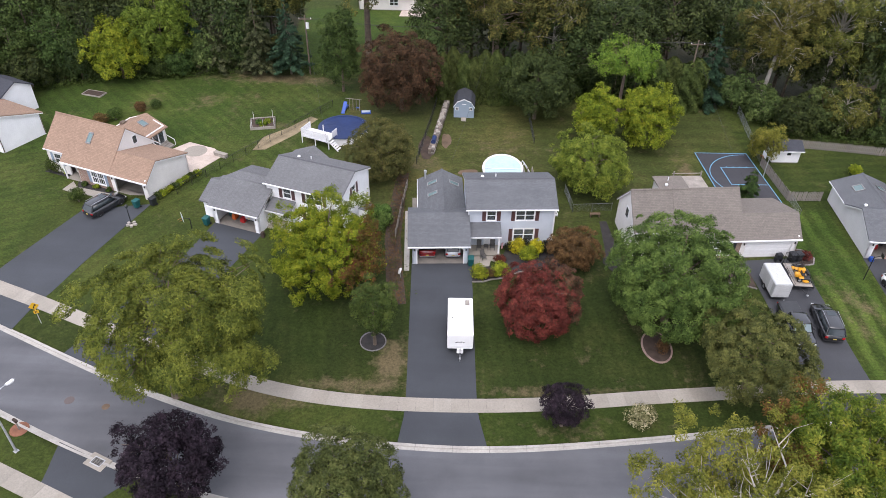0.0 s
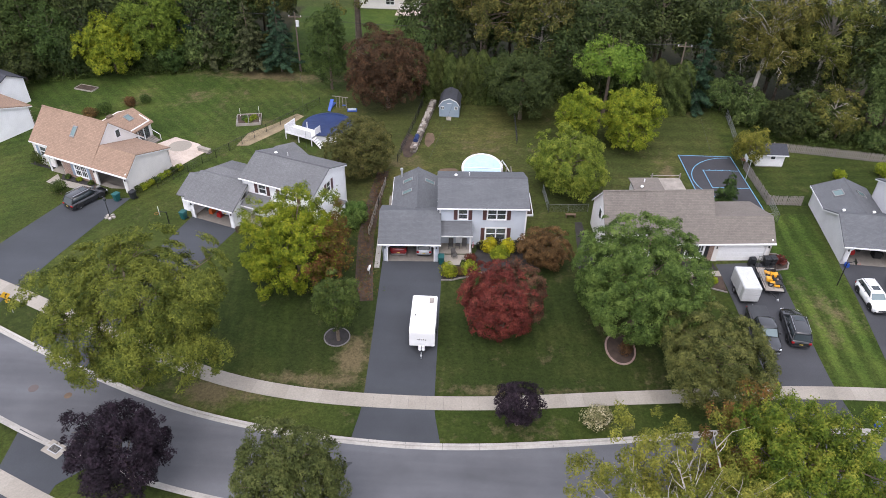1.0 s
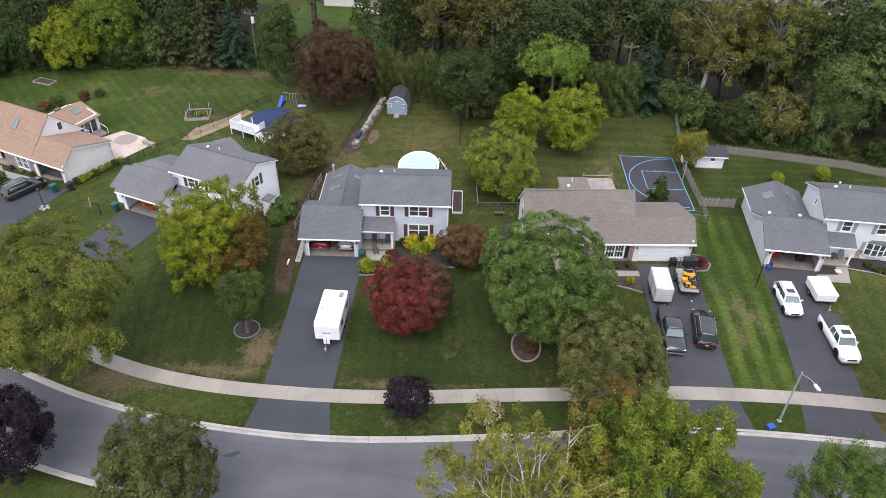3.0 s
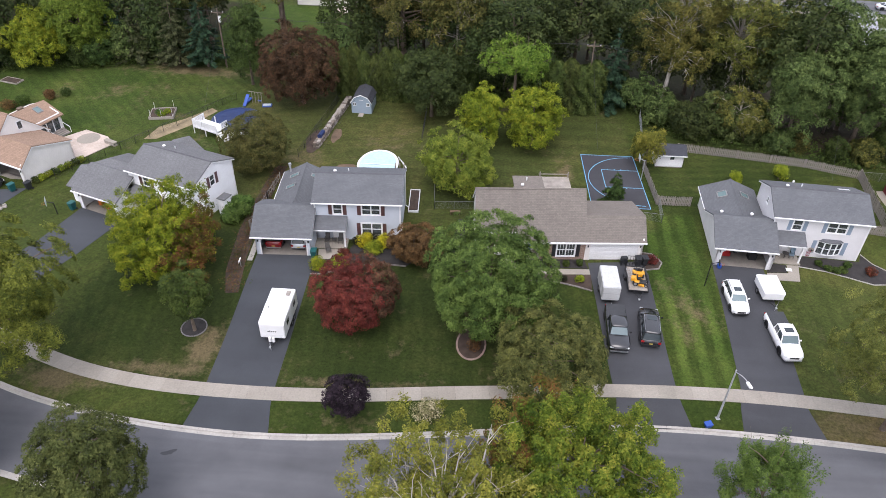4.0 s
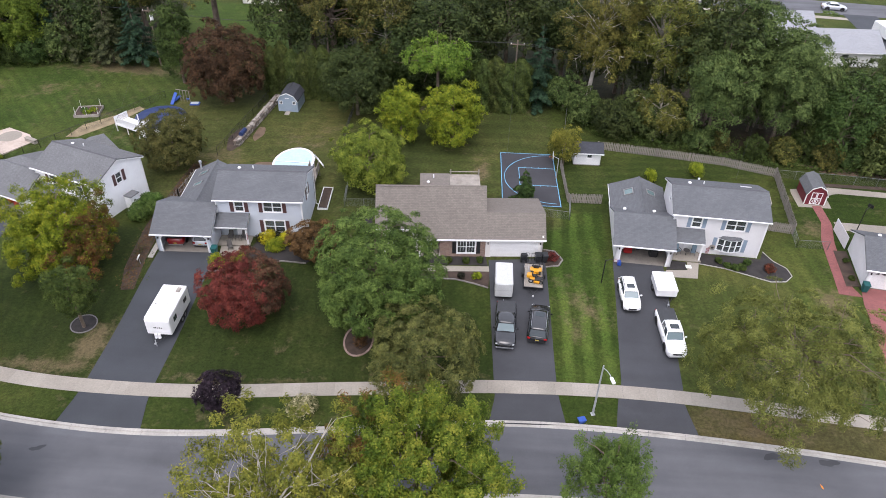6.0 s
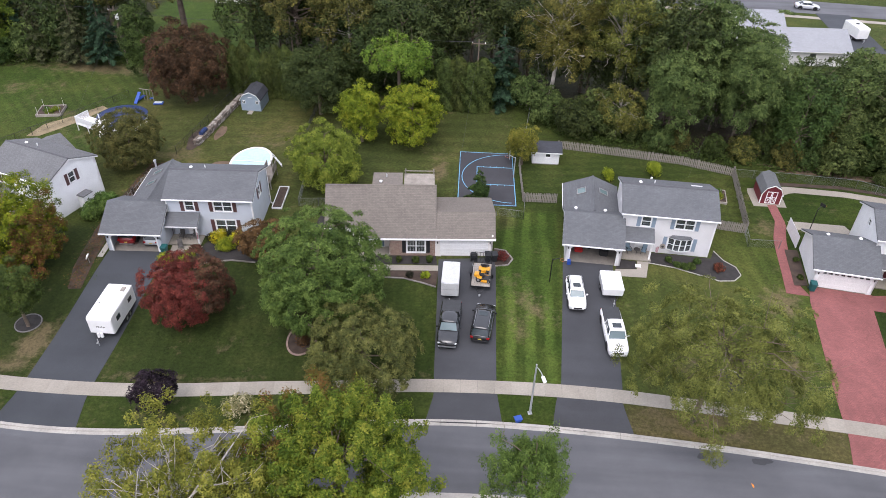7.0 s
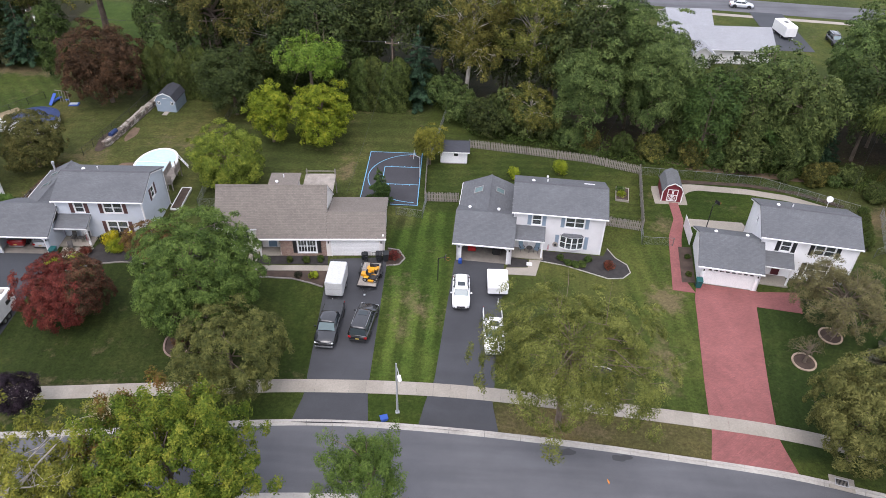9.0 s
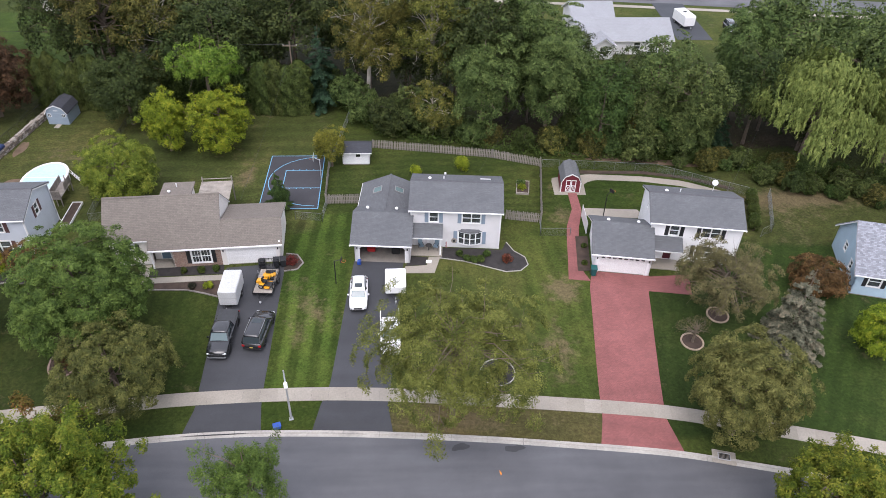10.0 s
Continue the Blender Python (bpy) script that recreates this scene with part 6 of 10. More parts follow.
def edging(name, line, material, w=0.16, h=0.1, piece=0.35, closed=False, label="", category="edging"):
    """A row of small edging blocks along a line."""
    pts = list(line) + ([line[0]] if closed else [])
    root = thing(name, Matrix(), label, category)
    rng = random.Random(3)
    for a, b in zip(pts, pts[1:]):
        n = max(1, round(math.dist(a, b) / piece))
        for i in range(n):
            u0, u1 = (i + 0.04) / n, (i + 0.96) / n
            p, q = Vector(a).lerp(Vector(b), u0), Vector(a).lerp(Vector(b), u1)
            d = (q - p).normalized()
            m = Vector((-d.y, d.x)) * w / 2
            z = gz(p.x, p.y)
            hh = h * rng.uniform(0.85, 1.1)
            c = [(*(p - m), z - 0.03), (*(q - m), z - 0.03), (*(q + m), z - 0.03), (*(p + m), z - 0.03)]
            bm = bmesh.new()
            hexa(bm, c + [(x, y, z + hh) for x, y, _ in c])
            part("block", bm, material, root)
    return root


# beds
EDGE_STONE = surface("edging_stone", (0.21, 0.19, 0.175), 0.9, 2, 9, 0.3, 0.4)
WALL_GREY = surface("dark_grey_block", (0.16, 0.15, 0.15), 0.9, 2, 9, 0.2, 0.3)
circle = lambda cx, cy, r, n=20: [(cx + r * math.cos(2 * math.pi * i / n), cy + r * math.sin(2 * math.pi * i / n)) for i in range(n)]
flat_patch("mulch_bed_1", circle(-9.5, 46.55, 1.13), M["mulch"], "round dark mulch bed under a small tree", "bed")
edging("bed_edging", circle(-9.5, 46.55, 1.2), WALL_GREY, 0.1, 0.08, closed=True, label="grey block edging round a mulch bed")
oval = [(17.0 + 1.35 * math.cos(a), 46.9 + 1.95 * math.sin(a)) for a in (2 * math.pi * i / 22 for i in range(22))]
flat_patch("mulch_bed_2", oval, M["brown_mulch"], "oval brown mulch bed under the big maple", "bed")
edging("bed_edging", oval, surface("pinkish_block", (0.30, 0.215, 0.185), 0.9, 2, 9, 0.25, 0.3), closed=True, label="pinkish block edging round an oval bed")
for k, (cx, cy) in enumerate(((79.0, 52.5), (75.4, 49.0))):
    flat_patch("mulch_bed_%d" % (3 + k), circle(cx, cy, 0.98), M["brown_mulch"], "round red-brown mulch bed under a thin tree", "bed")
    edging("bed_edging", circle(cx, cy, 1.05), surface("tan_block", (0.36, 0.28, 0.21), 0.9, 2, 9, 0.25, 0.3), closed=True, label="tan block edging round a mulch bed")
flat_patch("mulch_bed_16", circle(56.33, 45.35, 1.5), M["mulch"], "round dark mulch bed under the honey locust", "bed")
edging("bed_edging", circle(56.33, 45.35, 1.58), M["kerb"], 0.09, 0.08, 0.4, closed=True, label="pale block edging round the locust's bed")
bed1 = [(-0.2, 55.0), (1.0, 55.1), (1.8, 55.5), (2.8, 55.7), (3.6, 56.3), (5.2, 56.9), (7.0, 57.3), (9.6, 57.2), (10.6, 58.6), (9.4, 60.0), (8.4, 61.2), (3.6, 60.9), (3.2, 59.8), (3.0, 57.9), (0.6, 57.4), (-0.2, 57.3)]
flat_patch("mulch_bed_5", bed1, M["mulch"], "dark mulch bed in front of the blue-grey house", "bed")
edging("bed_edging", bed1[:8], EDGE_STONE, 0.16, 0.1, 0.4, label="curved grey stone edging of the front bed")
flat_patch("front_walk_1", [(0.1, 57.5), (1.6, 57.6), (1.8, 58.6), (3.0, 58.0), (3.1, 59.4), (-0.2, 59.2)], M["concrete"], "concrete front walk and small terrace", "walkway", 0.045)
flat_patch("side_strip_1", [(-7.3, 56.5), (-6.75, 56.5), (-7.3, 67.4), (-7.9, 67.4)], M["kerb"], "pale concrete strip beside the garage", "path", 0.05)
ribbon("mulch_bed_6", [(-8.0, 51.4), (-9.0, 54.6), (-9.8, 62.0), (-9.7, 71.0), (-9.4, 76.0)], [(-6.75, 51.6), (-7.4, 56.3), (-8.05, 62.0), (-8.1, 71.5), (-8.0, 76.0)], 0.03, M["brown_mulch"], 40, "strip of brown mulch and leaf litter beside the house", "bed", cross=3)
bed3 = [(51.4, 61.45), (54.0, 60.9), (56.6, 59.85), (58.4, 59.1), (60.0, 59.3), (60.9, 60.3), (60.7, 61.6), (59.6, 62.7), (58.9, 64.3), (58.3, 62.9), (51.5, 63.3)]
flat_patch("mulch_bed_7", bed3, M["mulch"], "dark mulch bed under the bow window", "bed")
edging("bed_edging", bed3[:9], M["kerb"], 0.09, 0.08, 0.4, label="white curved edging of the front bed")
flat_patch("front_walk_3", [(47.6, 58.9), (50.8, 58.9), (51.45, 61.6), (50.2, 61.6), (50.0, 60.2), (47.7, 60.0)], M["concrete"], "concrete front walk to the porch", "walkway", 0.04)
flat_patch("mulch_bed_8", [(47.75, 60.1), (49.9, 60.3), (50.1, 61.55), (48.3, 61.8)], M["mulch"], "small dark bed beside the garage", "bed", 0.035)
bed2 = [(22.0, 57.2), (29.0, 57.75), (28.95, 55.2), (27.5, 55.7), (25.6, 56.2), (23.6, 56.2), (21.8, 56.2)]
flat_patch("mulch_bed_9", bed2, M["brown_mulch"], "mulch bed with stone edging beside the walk", "bed")
edging("bed_edging", bed2[2:], EDGE_STONE, 0.16, 0.1, 0.35, label="rough stone edging of the front bed")
flat_patch("front_walk_2", [(22.2, 57.25), (28.95, 57.8), (28.9, 58.65), (21.2, 58.1), (21.0, 60.2), (20.0, 60.1), (20.3, 57.1)], M["concrete"], "concrete front walk to the brick house", "walkway", 0.045)
flat_patch("mulch_bed_10", [(21.3, 58.3), (28.8, 58.8), (28.5, 60.3), (21.1, 59.7)], M["mulch"], "dark mulch bed under the brick front", "bed")
bedr = [(34.75, 62.2), (36.0, 62.0), (36.8, 60.6), (36.3, 59.5), (34.95, 59.2)]
flat_patch("mulch_bed_11", bedr, M["brown_mulch"], "small bed with a red barberry by the garage", "bed")
edging("bed_edging", bedr, EDGE_STONE, 0.14, 0.1, 0.35, label="stone edging by the garage corner")
flat_patch("mulch_bed_12", [(14.3, 60.9), (13.7, 58.8), (14.5, 57.4), (15.9, 57.6), (15.8, 60.2), (15.3, 66.5), (14.5, 66.4)], M["mulch"], "dark mulch bed along the side of the cream house", "bed")
flat_patch("mulch_bed_13", [(66.1, 59.2), (67.5, 59.3), (68.3, 65.4), (66.9, 65.4)], M["brown_mulch"], "narrow bed beside the white garage", "bed", 0.05)
flat_patch("soil_patch_1", blob(-3.5, 85.0, 0.6, 2.2, 18, 4), M["soil"], "strip of bare dug soil on the lawn", "soil", 0.02)
flat_patch("soil_patch_2", blob(-6.2, 83.0, 1.0, 3.0, 18, 5), M["brown_mulch"], "bare brown soil beside the stone wall", "soil", 0.02)
flat_patch("soil_patch_3", blob(-0.5, 76.6, 1.4, 0.8, 18, 6), M["soil"], "bare soil behind the house", "soil", 0.02)
flat_patch("soil_patch_5", blob(79.0, 83.0, 9.0, 1.1, 60, 9, 0.3, -0.1), M["soil"], "bare earth under the locusts", "soil", 0.02)
flat_patch("sand_strip", [(-29.0, 81.0), (-27.4, 81.2), (-24.2, 85.6), (-21.9, 90.2), (-23.0, 91.0), (-25.6, 87.4), (-28.4, 84.6)], surface("pale_dry_grass", (0.24, 0.19, 0.115), 0.95, 0.8, 9, 0.3, 0.5), "strip of pale dry ground by the fence", "soil", 0.02)

def leaf_litter():
    """Fallen leaves and weeds over the strip beside the house."""
    rng = np.random.default_rng(5)
    for leaf, m, hi in (("rust", 2600, 0.05), ("shrub", 1500, 0.3)):
        u = rng.uniform(0, 1, m)
        y = 51.6 + u * 25
        x = np.interp(y, (51.5, 56, 62, 76), (-7.5, -8.3, -8.9, -8.8)) + rng.normal(size=m) * (0.5 if hi < 0.1 else 0.75)
        keep = np.sin(y * 1.3 + 3 * np.sin(x * 2)) > (-1.0 if hi < 0.1 else 0.1)
        x, y = x[keep], y[keep]
        z = np.array([gz(a, b) for a, b in zip(x, y)]) + 0.05 + rng.uniform(0, hi, len(x))
        p = np.stack([x, y, z], 1)
        ob = leaf_mesh("leaf_litter" if hi < 0.1 else "weeds", p, np.tile((0, 0, 1.0), (len(p), 1)), 0.13, rng, F[leaf], None)
        tagged(ob, "fallen brown leaves over the mulch strip" if hi < 0.1 else "scattered green weeds over the mulch strip", "leaf litter" if hi < 0.1 else "weeds", kind="stuff")


leaf_litter()

# shrubs
for i, (x, y, leaf, r, h, lab) in enumerate((
        (4.6, 60.5, "gold", 0.95, 1.25, "golden yellow shrub in the front bed"), (6.8, 60.5, "gold", 0.85, 1.2, "golden yellow shrub in the front bed"), (5.8, 59.3, "lime", 1.05, 1.1, "lime green rounded shrub in dark mulch"),
        (0.5, 56.0, "lime", 1.0, 1.15, "lime green rounded shrub by the driveway"), (2.75, 56.4, "lime", 1.0, 1.2, "lime green rounded shrub by the walk"), (1.65, 56.0, "rust", 0.6, 0.8, "small brown rounded shrub by the walk"),
        (2.7, 58.3, "red", 0.75, 0.7, "low dark red shrub beside the walk"), (5.6, 61.1, "dark_shrub", 0.7, 0.9, "dark shrub under the window"), (3.9, 60.4, "dark_shrub", 0.7, 0.85, "dark shrub beside the porch"), (7.8, 60.6, "dark_shrub", 0.9, 0.9, "dark shrub at the corner"),
        (53.6, 61.9, "shrub", 0.45, 0.55, "small green mound shrub in dark mulch"), (54.3, 61.1, "shrub", 0.5, 0.5, "small green mound shrub in dark mulch"), (55.1, 60.9, "shrub", 0.5, 0.5, "small green mound shrub in dark mulch"), (55.8, 61.0, "shrub", 0.5, 0.5, "small green mound shrub in dark mulch"), (56.5, 61.8, "shrub", 0.5, 0.6, "small green mound shrub in dark mulch"), (58.7, 60.9, "red", 0.6, 0.8, "small airy reddish shrub in dark mulch"),
        (24.6, 58.9, "shrub", 0.4, 0.6, "small green shrub under the window"), (26.4, 59.1, "shrub", 0.45, 0.6, "small green shrub under the window"), (27.9, 59.3, "shrub", 0.4, 0.6, "small green shrub under the window"), (26.1, 56.6, "dark_shrub", 0.4, 0.5, "small dark shrub beside the walk"), (27.7, 56.6, "lime", 0.5, 0.6, "lime green shrub beside the walk"), (35.7, 60.4, "red", 0.75, 0.9, "dark red barberry beside the garage"),
        (13.6, 38.2, "flower", 1.45, 1.3, "spreading shrub covered in whitish flower heads"), (17.2, 46.4, "rust", 0.75, 1.2, "brownish shrub in the oval bed"),
        (-46.0, 67.4, "shrub", 1.1, 1.5, "rounded green shrub beside the driveway"), (-51.8, 74.2, "shrub", 1.2, 1.6, "green shrub at the house corner"), (-47.6, 91.2, "rust", 0.9, 1.2, "reddish-brown rounded shrub on the back lawn"), (-45.7, 92.4, "dark_green", 0.8, 1.2, "dark green rounded shrub on the back lawn"), (-50.0, 88.4, "shrub", 1.3, 1.4, "spreading green shrub behind the tan-roofed house"), (-51.6, 87.4, "rust", 1.1, 1.2, "spreading brown shrub behind the tan-roofed house"),
        (54.6, 79.9, "lime", 1.05, 1.7, "rounded yellow-green shrub behind the house"), (48.6, 78.4, "lime", 0.9, 1.4, "rounded yellow-green shrub behind the house"),
        (67.0, 60.4, "shrub", 0.35, 0.4, "small green clump by the garage"), (67.5, 63.4, "shrub", 0.35, 0.4, "small green clump by the garage"))):
    shrub(x, y, leaf, r, h, 900 if r > 0.8 else 420, 300 + i, 0.15, lab)
for i in range(6):
    shrub(-11.3 + 0.7 * (i % 3) - 0.4 * (i // 3), 63.2 + 1.5 * (i // 2), "mid_green", 1.0, 1.3, 650, 350 + i, 0.2, "rampant green creeper bushes by the fence")
for i in range(7):
    shrub(87.9 + 0.33 * i, 66.6 + 1.05 * i, "hedge", 0.7, 1.5, 500, 370 + i, 0.18, "clipped green hedge plant in a row", group="hedge beside the white house")
for i in range(8):
    u = i / 7
    shrub(-37.2 + 3.0 * u, 68.6 + 5.6 * u, "lime" if i % 3 else "shrub", 0.55, 0.7, 300, 390 + i, 0.14, "flowering border plant along the wall")
for i in range(5):
    shrub((-52.6, -50.6, -46.9, -45.3, -43.6)[i], (74.7, 73.9, 71.0, 70.5, 69.9)[i], "lime" if i % 2 else "shrub", 0.4, 0.5, 240, 400 + i, 0.13, "small yellow-green front bed shrub")

# the tan-roofed house's front bed and walk
ribbon("front_walk_4", [(-49.2, 70.0), (-48.1, 69.5), (-43.3, 68.3)], [(-48.7, 71.9), (-47.8, 70.7), (-42.7, 69.2)], 0.045, M["concrete"], 14, "pale concrete front walk to the porch", "walkway", cross=2)
ribbon("mulch_bed_14", [(-47.7, 70.76), (-42.8, 69.26)], [(-48.1, 71.95), (-43.0, 70.0)], 0.04, M["mulch"], 10, "dark mulch bed under the front window", "bed", cross=2)
ribbon("mulch_bed_15", [(-53.3, 74.1), (-49.9, 72.9)], [(-53.0, 75.4), (-49.7, 74.0)], 0.04, M["mulch"], 8, "dark mulch bed with block edging by the porch", "bed", cross=2)

# ---- garden structures ----
def at(x, y, rz=0.0, z=0.0):
    return pose(x, y, gz(x, y) + z, 0, 0, rz)


M["shed_blue"] = siding("blue_grey_shed_boards", (0.26, 0.32, 0.38), 0.2)
M["shed_red"] = siding("barn_red_boards", (0.16, 0.025, 0.035), 0.2)
M["roof_dark"] = shingles("dark_shed_shingles", (0.055, 0.058, 0.068), "y")
M["roof_shed"] = shingles("grey_shed_shingles", (0.13, 0.135, 0.14), "y")
M["old_wood"] = surface("weathered_grey_wood", (0.24, 0.215, 0.19), 0.9, 1.2, 10, 0.25, 0.4)
M["plank"] = surface("grey_wood_planks", (0.30, 0.27, 0.235), 0.85, 1.2, 10, 0.2, 0.3)
M["vinyl"] = surface("white_vinyl", (0.76, 0.76, 0.77), 0.4, 1, 9, 0.04, 0.02)
M["chain"] = surface("galvanised_wire", (0.20, 0.21, 0.21), 0.5, 2, 9, 0.15, 0.0, 0.6)
M["tarp"] = surface("blue_pool_cover", (0.018, 0.034, 0.105), 0.45, 0.6, 4, 0.2, 0.3)
M["pool_cover"] = surface("pale_blue_pool_cover", (0.44, 0.60, 0.68), 0.35, 0.5, 3, 0.07, 0.1)
M["line_blue"] = paint("blue_court_paint", (0.15, 0.38, 0.56), 0.7)
M["court"] = asphalt("court_asphalt", (0.048, 0.048, 0.054), 0.06, 0.25)


def gambrel_shed(x, y, rz, w, d, eave, knee, top, wall_m, roof_m, label, door="plain"):
    t = thing("shed", at(x, y, rz), label, "shed")
    prof = [(-w / 2, 0.0), (w / 2, 0.0), (w / 2, eave), (w / 2 * 0.66, knee), (0, top), (-w / 2 * 0.66, knee), (-w / 2, eave)]
    for y0, dy in ((0, 0.08), (d - 0.08, 0.08)):
        bm = bmesh.new()
        prism(bm, [(a, y0, b) for a, b in prof], (0, dy, 0))
        part("wall", bm, M[wall_m], t)
    for s in (-1, 1):
        part("wall", boxes(*[(min(s * w / 2, s * (w / 2 - 0.08)), max(s * w / 2, s * (w / 2 - 0.08)), 0.08, d - 0.08, 0, eave)]), M[wall_m], t)
    bm = bmesh.new()
    e = 0.1
    line = [(w / 2 + e, eave - 0.12), (w / 2 * 0.68, knee + 0.04), (0, top + 0.05), (-w / 2 * 0.68, knee + 0.04), (-w / 2 - e, eave - 0.12)]
    for a, b in zip(line, line[1:]):
        hexa(bm, [(a[0], -0.15, a[1]), (b[0], -0.15, b[1]), (b[0], d + 0.1, b[1]), (a[0], d + 0.1, a[1]), (a[0], -0.15, a[1] + 0.07), (b[0], -0.15, b[1] + 0.07), (b[0], d + 0.1, b[1] + 0.07), (a[0], d + 0.1, a[1] + 0.07)])
    part("roof", bm, M[roof_m], t)
    for i, (a, b) in enumerate(zip(line, line[1:])):
        bm = bmesh.new()
        hexa(bm, [(a[0], -0.18, a[1] - 0.08), (b[0], -0.18, b[1] - 0.08), (b[0], -0.151, b[1] - 0.08), (a[0], -0.151, a[1] - 0.08), (a[0], -0.18, a[1] + 0.06), (b[0], -0.18, b[1] + 0.06), (b[0], -0.151, b[1] + 0.06), (a[0], -0.151, a[1] + 0.06)])
        part("trim", bm, M["white"], t)
    if door == "plain":
        part("ramp", boxes((-0.35, 0.35, -1.1, -0.01, -0.15, 0.06)), M["plank"], t)
        part("door", boxes((-0.6, 0.6, -0.03, -0.002, 0.1, 1.7)), M[wall_m], t)
        for s in (-1, 1):
            win = part("window", boxes((s * 0.98 - 0.24, s * 0.98 + 0.24, -0.04, -0.003, 1.15, 1.65)), M["white"], t)
            for k in (-1, 1):
                part("pane", boxes((s * 0.98 + k * 0.11 - 0.08, s * 0.98 + k * 0.11 + 0.08, -0.05, -0.041, 1.22, 1.58)), M["glass"], win)
        part("sign_board", boxes((-0.3, 0.3, -0.03, -0.002, 2.05, 2.13)), M["white"], t)
    else:
        for s in (-1, 1):
            d0, d1 = (0.02, 0.62) if s > 0 else (-0.62, -0.02)
            leaf = part("door", boxes((d0, d1, -0.03, -0.002, 0.1, 1.75)), M[wall_m], t, "barn door with white cross bracing")
            bm = boxes((d0, d0 + 0.09, -0.05, -0.031, 0.1, 1.75), (d1 - 0.09, d1, -0.05, -0.031, 0.1, 1.75), (d0 + 0.09, d1 - 0.09, -0.05, -0.031, 0.1, 0.2), (d0 + 0.09, d1 - 0.09, -0.05, -0.031, 0.9, 1.0), (d0 + 0.09, d1 - 0.09, -0.05, -0.031, 1.65, 1.75))
            for a, b in (((d0 + 0.09, 0.2), (d1 - 0.09, 0.9)), ((d0 + 0.09, 0.9), (d1 - 0.09, 0.2))):
                hexa(bm, [(a[0], -0.052, a[1] - 0.05), (b[0], -0.052, b[1] - 0.05), (b[0], -0.033, b[1] - 0.05), (a[0], -0.033, a[1] - 0.05), (a[0], -0.052, a[1] + 0.05), (b[0], -0.052, b[1] + 0.05), (b[0], -0.033, b[1] + 0.05), (a[0], -0.033, a[1] + 0.05)])
            part("brace", bm, M["white"], leaf)
        for s in (-1, 1):
            part("corner_trim", boxes((s * w / 2 - 0.06, s * w / 2 + 0.06, -0.04, -0.003, 0, eave)), M["white"], t)
    return t


gambrel_shed(-1.15, 91.9, -2, 2.9, 3.6, 1.75, 2.45, 2.85, "shed_blue", "roof_dark", "blue-grey gambrel garden shed with dark roof and white trim")
gambrel_shed(67.9, 74.85, -4, 2.35, 3.4, 1.45, 2.2, 2.6, "shed_red", "roof_shed", "small red barn shed with white-braced double doors", "barn")


def white_shed():
    t = thing("shed", at(39.25, 81.3, 1), "small white shed with a dark shingle roof", "shed")
    part("floor_beam", boxes((0.1, 3.4, 0.05, 2.3, -0.1, 0.14)), M["old_wood"], t)
    wall("wall", t, (0, 0), (3.5, 0), 0.14, 1.95, [(1.7, 2.35, 1.1, 1.75)], M["vinyl"], 0.08)
    window(t, (0, 0), (3.5, 0), 1.7, 2.35, 1.1, 1.75, 1, None, "white", False, 0.05)
    for p, q in (((3.5, 0), (3.5, 2.4)), ((3.5, 2.4), (0, 2.4)), ((0, 2.4), (0, 0))):
        wall("wall", t, p, q, 0.14, 1.95 if p[1] != q[1] else 2.1, [], M["vinyl"], 0.08)
    roof_part("roof", t, [[(-0.3, -0.3, 1.92), (3.8, -0.3, 1.92), (3.8, 1.3, 2.7), (-0.3, 1.3, 2.7)], [(-0.3, 1.3, 2.7), (3.8, 1.3, 2.7), (3.8, 2.8, 2.0), (-0.3, 2.8, 2.0)]], M["roof_dark"])
    fascia(t, [((-0.3, -0.3, 1.92), (3.8, -0.3, 1.92))], 0.14)


white_shed()

BOARD = bmesh.new()
prism(BOARD, [(-0.07, 0, 0), (0.07, 0, 0), (0.07, 0, 1.22), (0.03, 0, 1.3), (-0.03, 0, 1.3), (-0.07, 0, 1.22)], (0, 0.022, 0))
BOARD_ME = bpy.data.meshes.new("board")
bmesh.ops.recalc_face_normals(BOARD, faces=BOARD.faces)
BOARD.to_mesh(BOARD_ME)
BOARD.free()
BOARD_ME.materials.append(M["old_wood"])


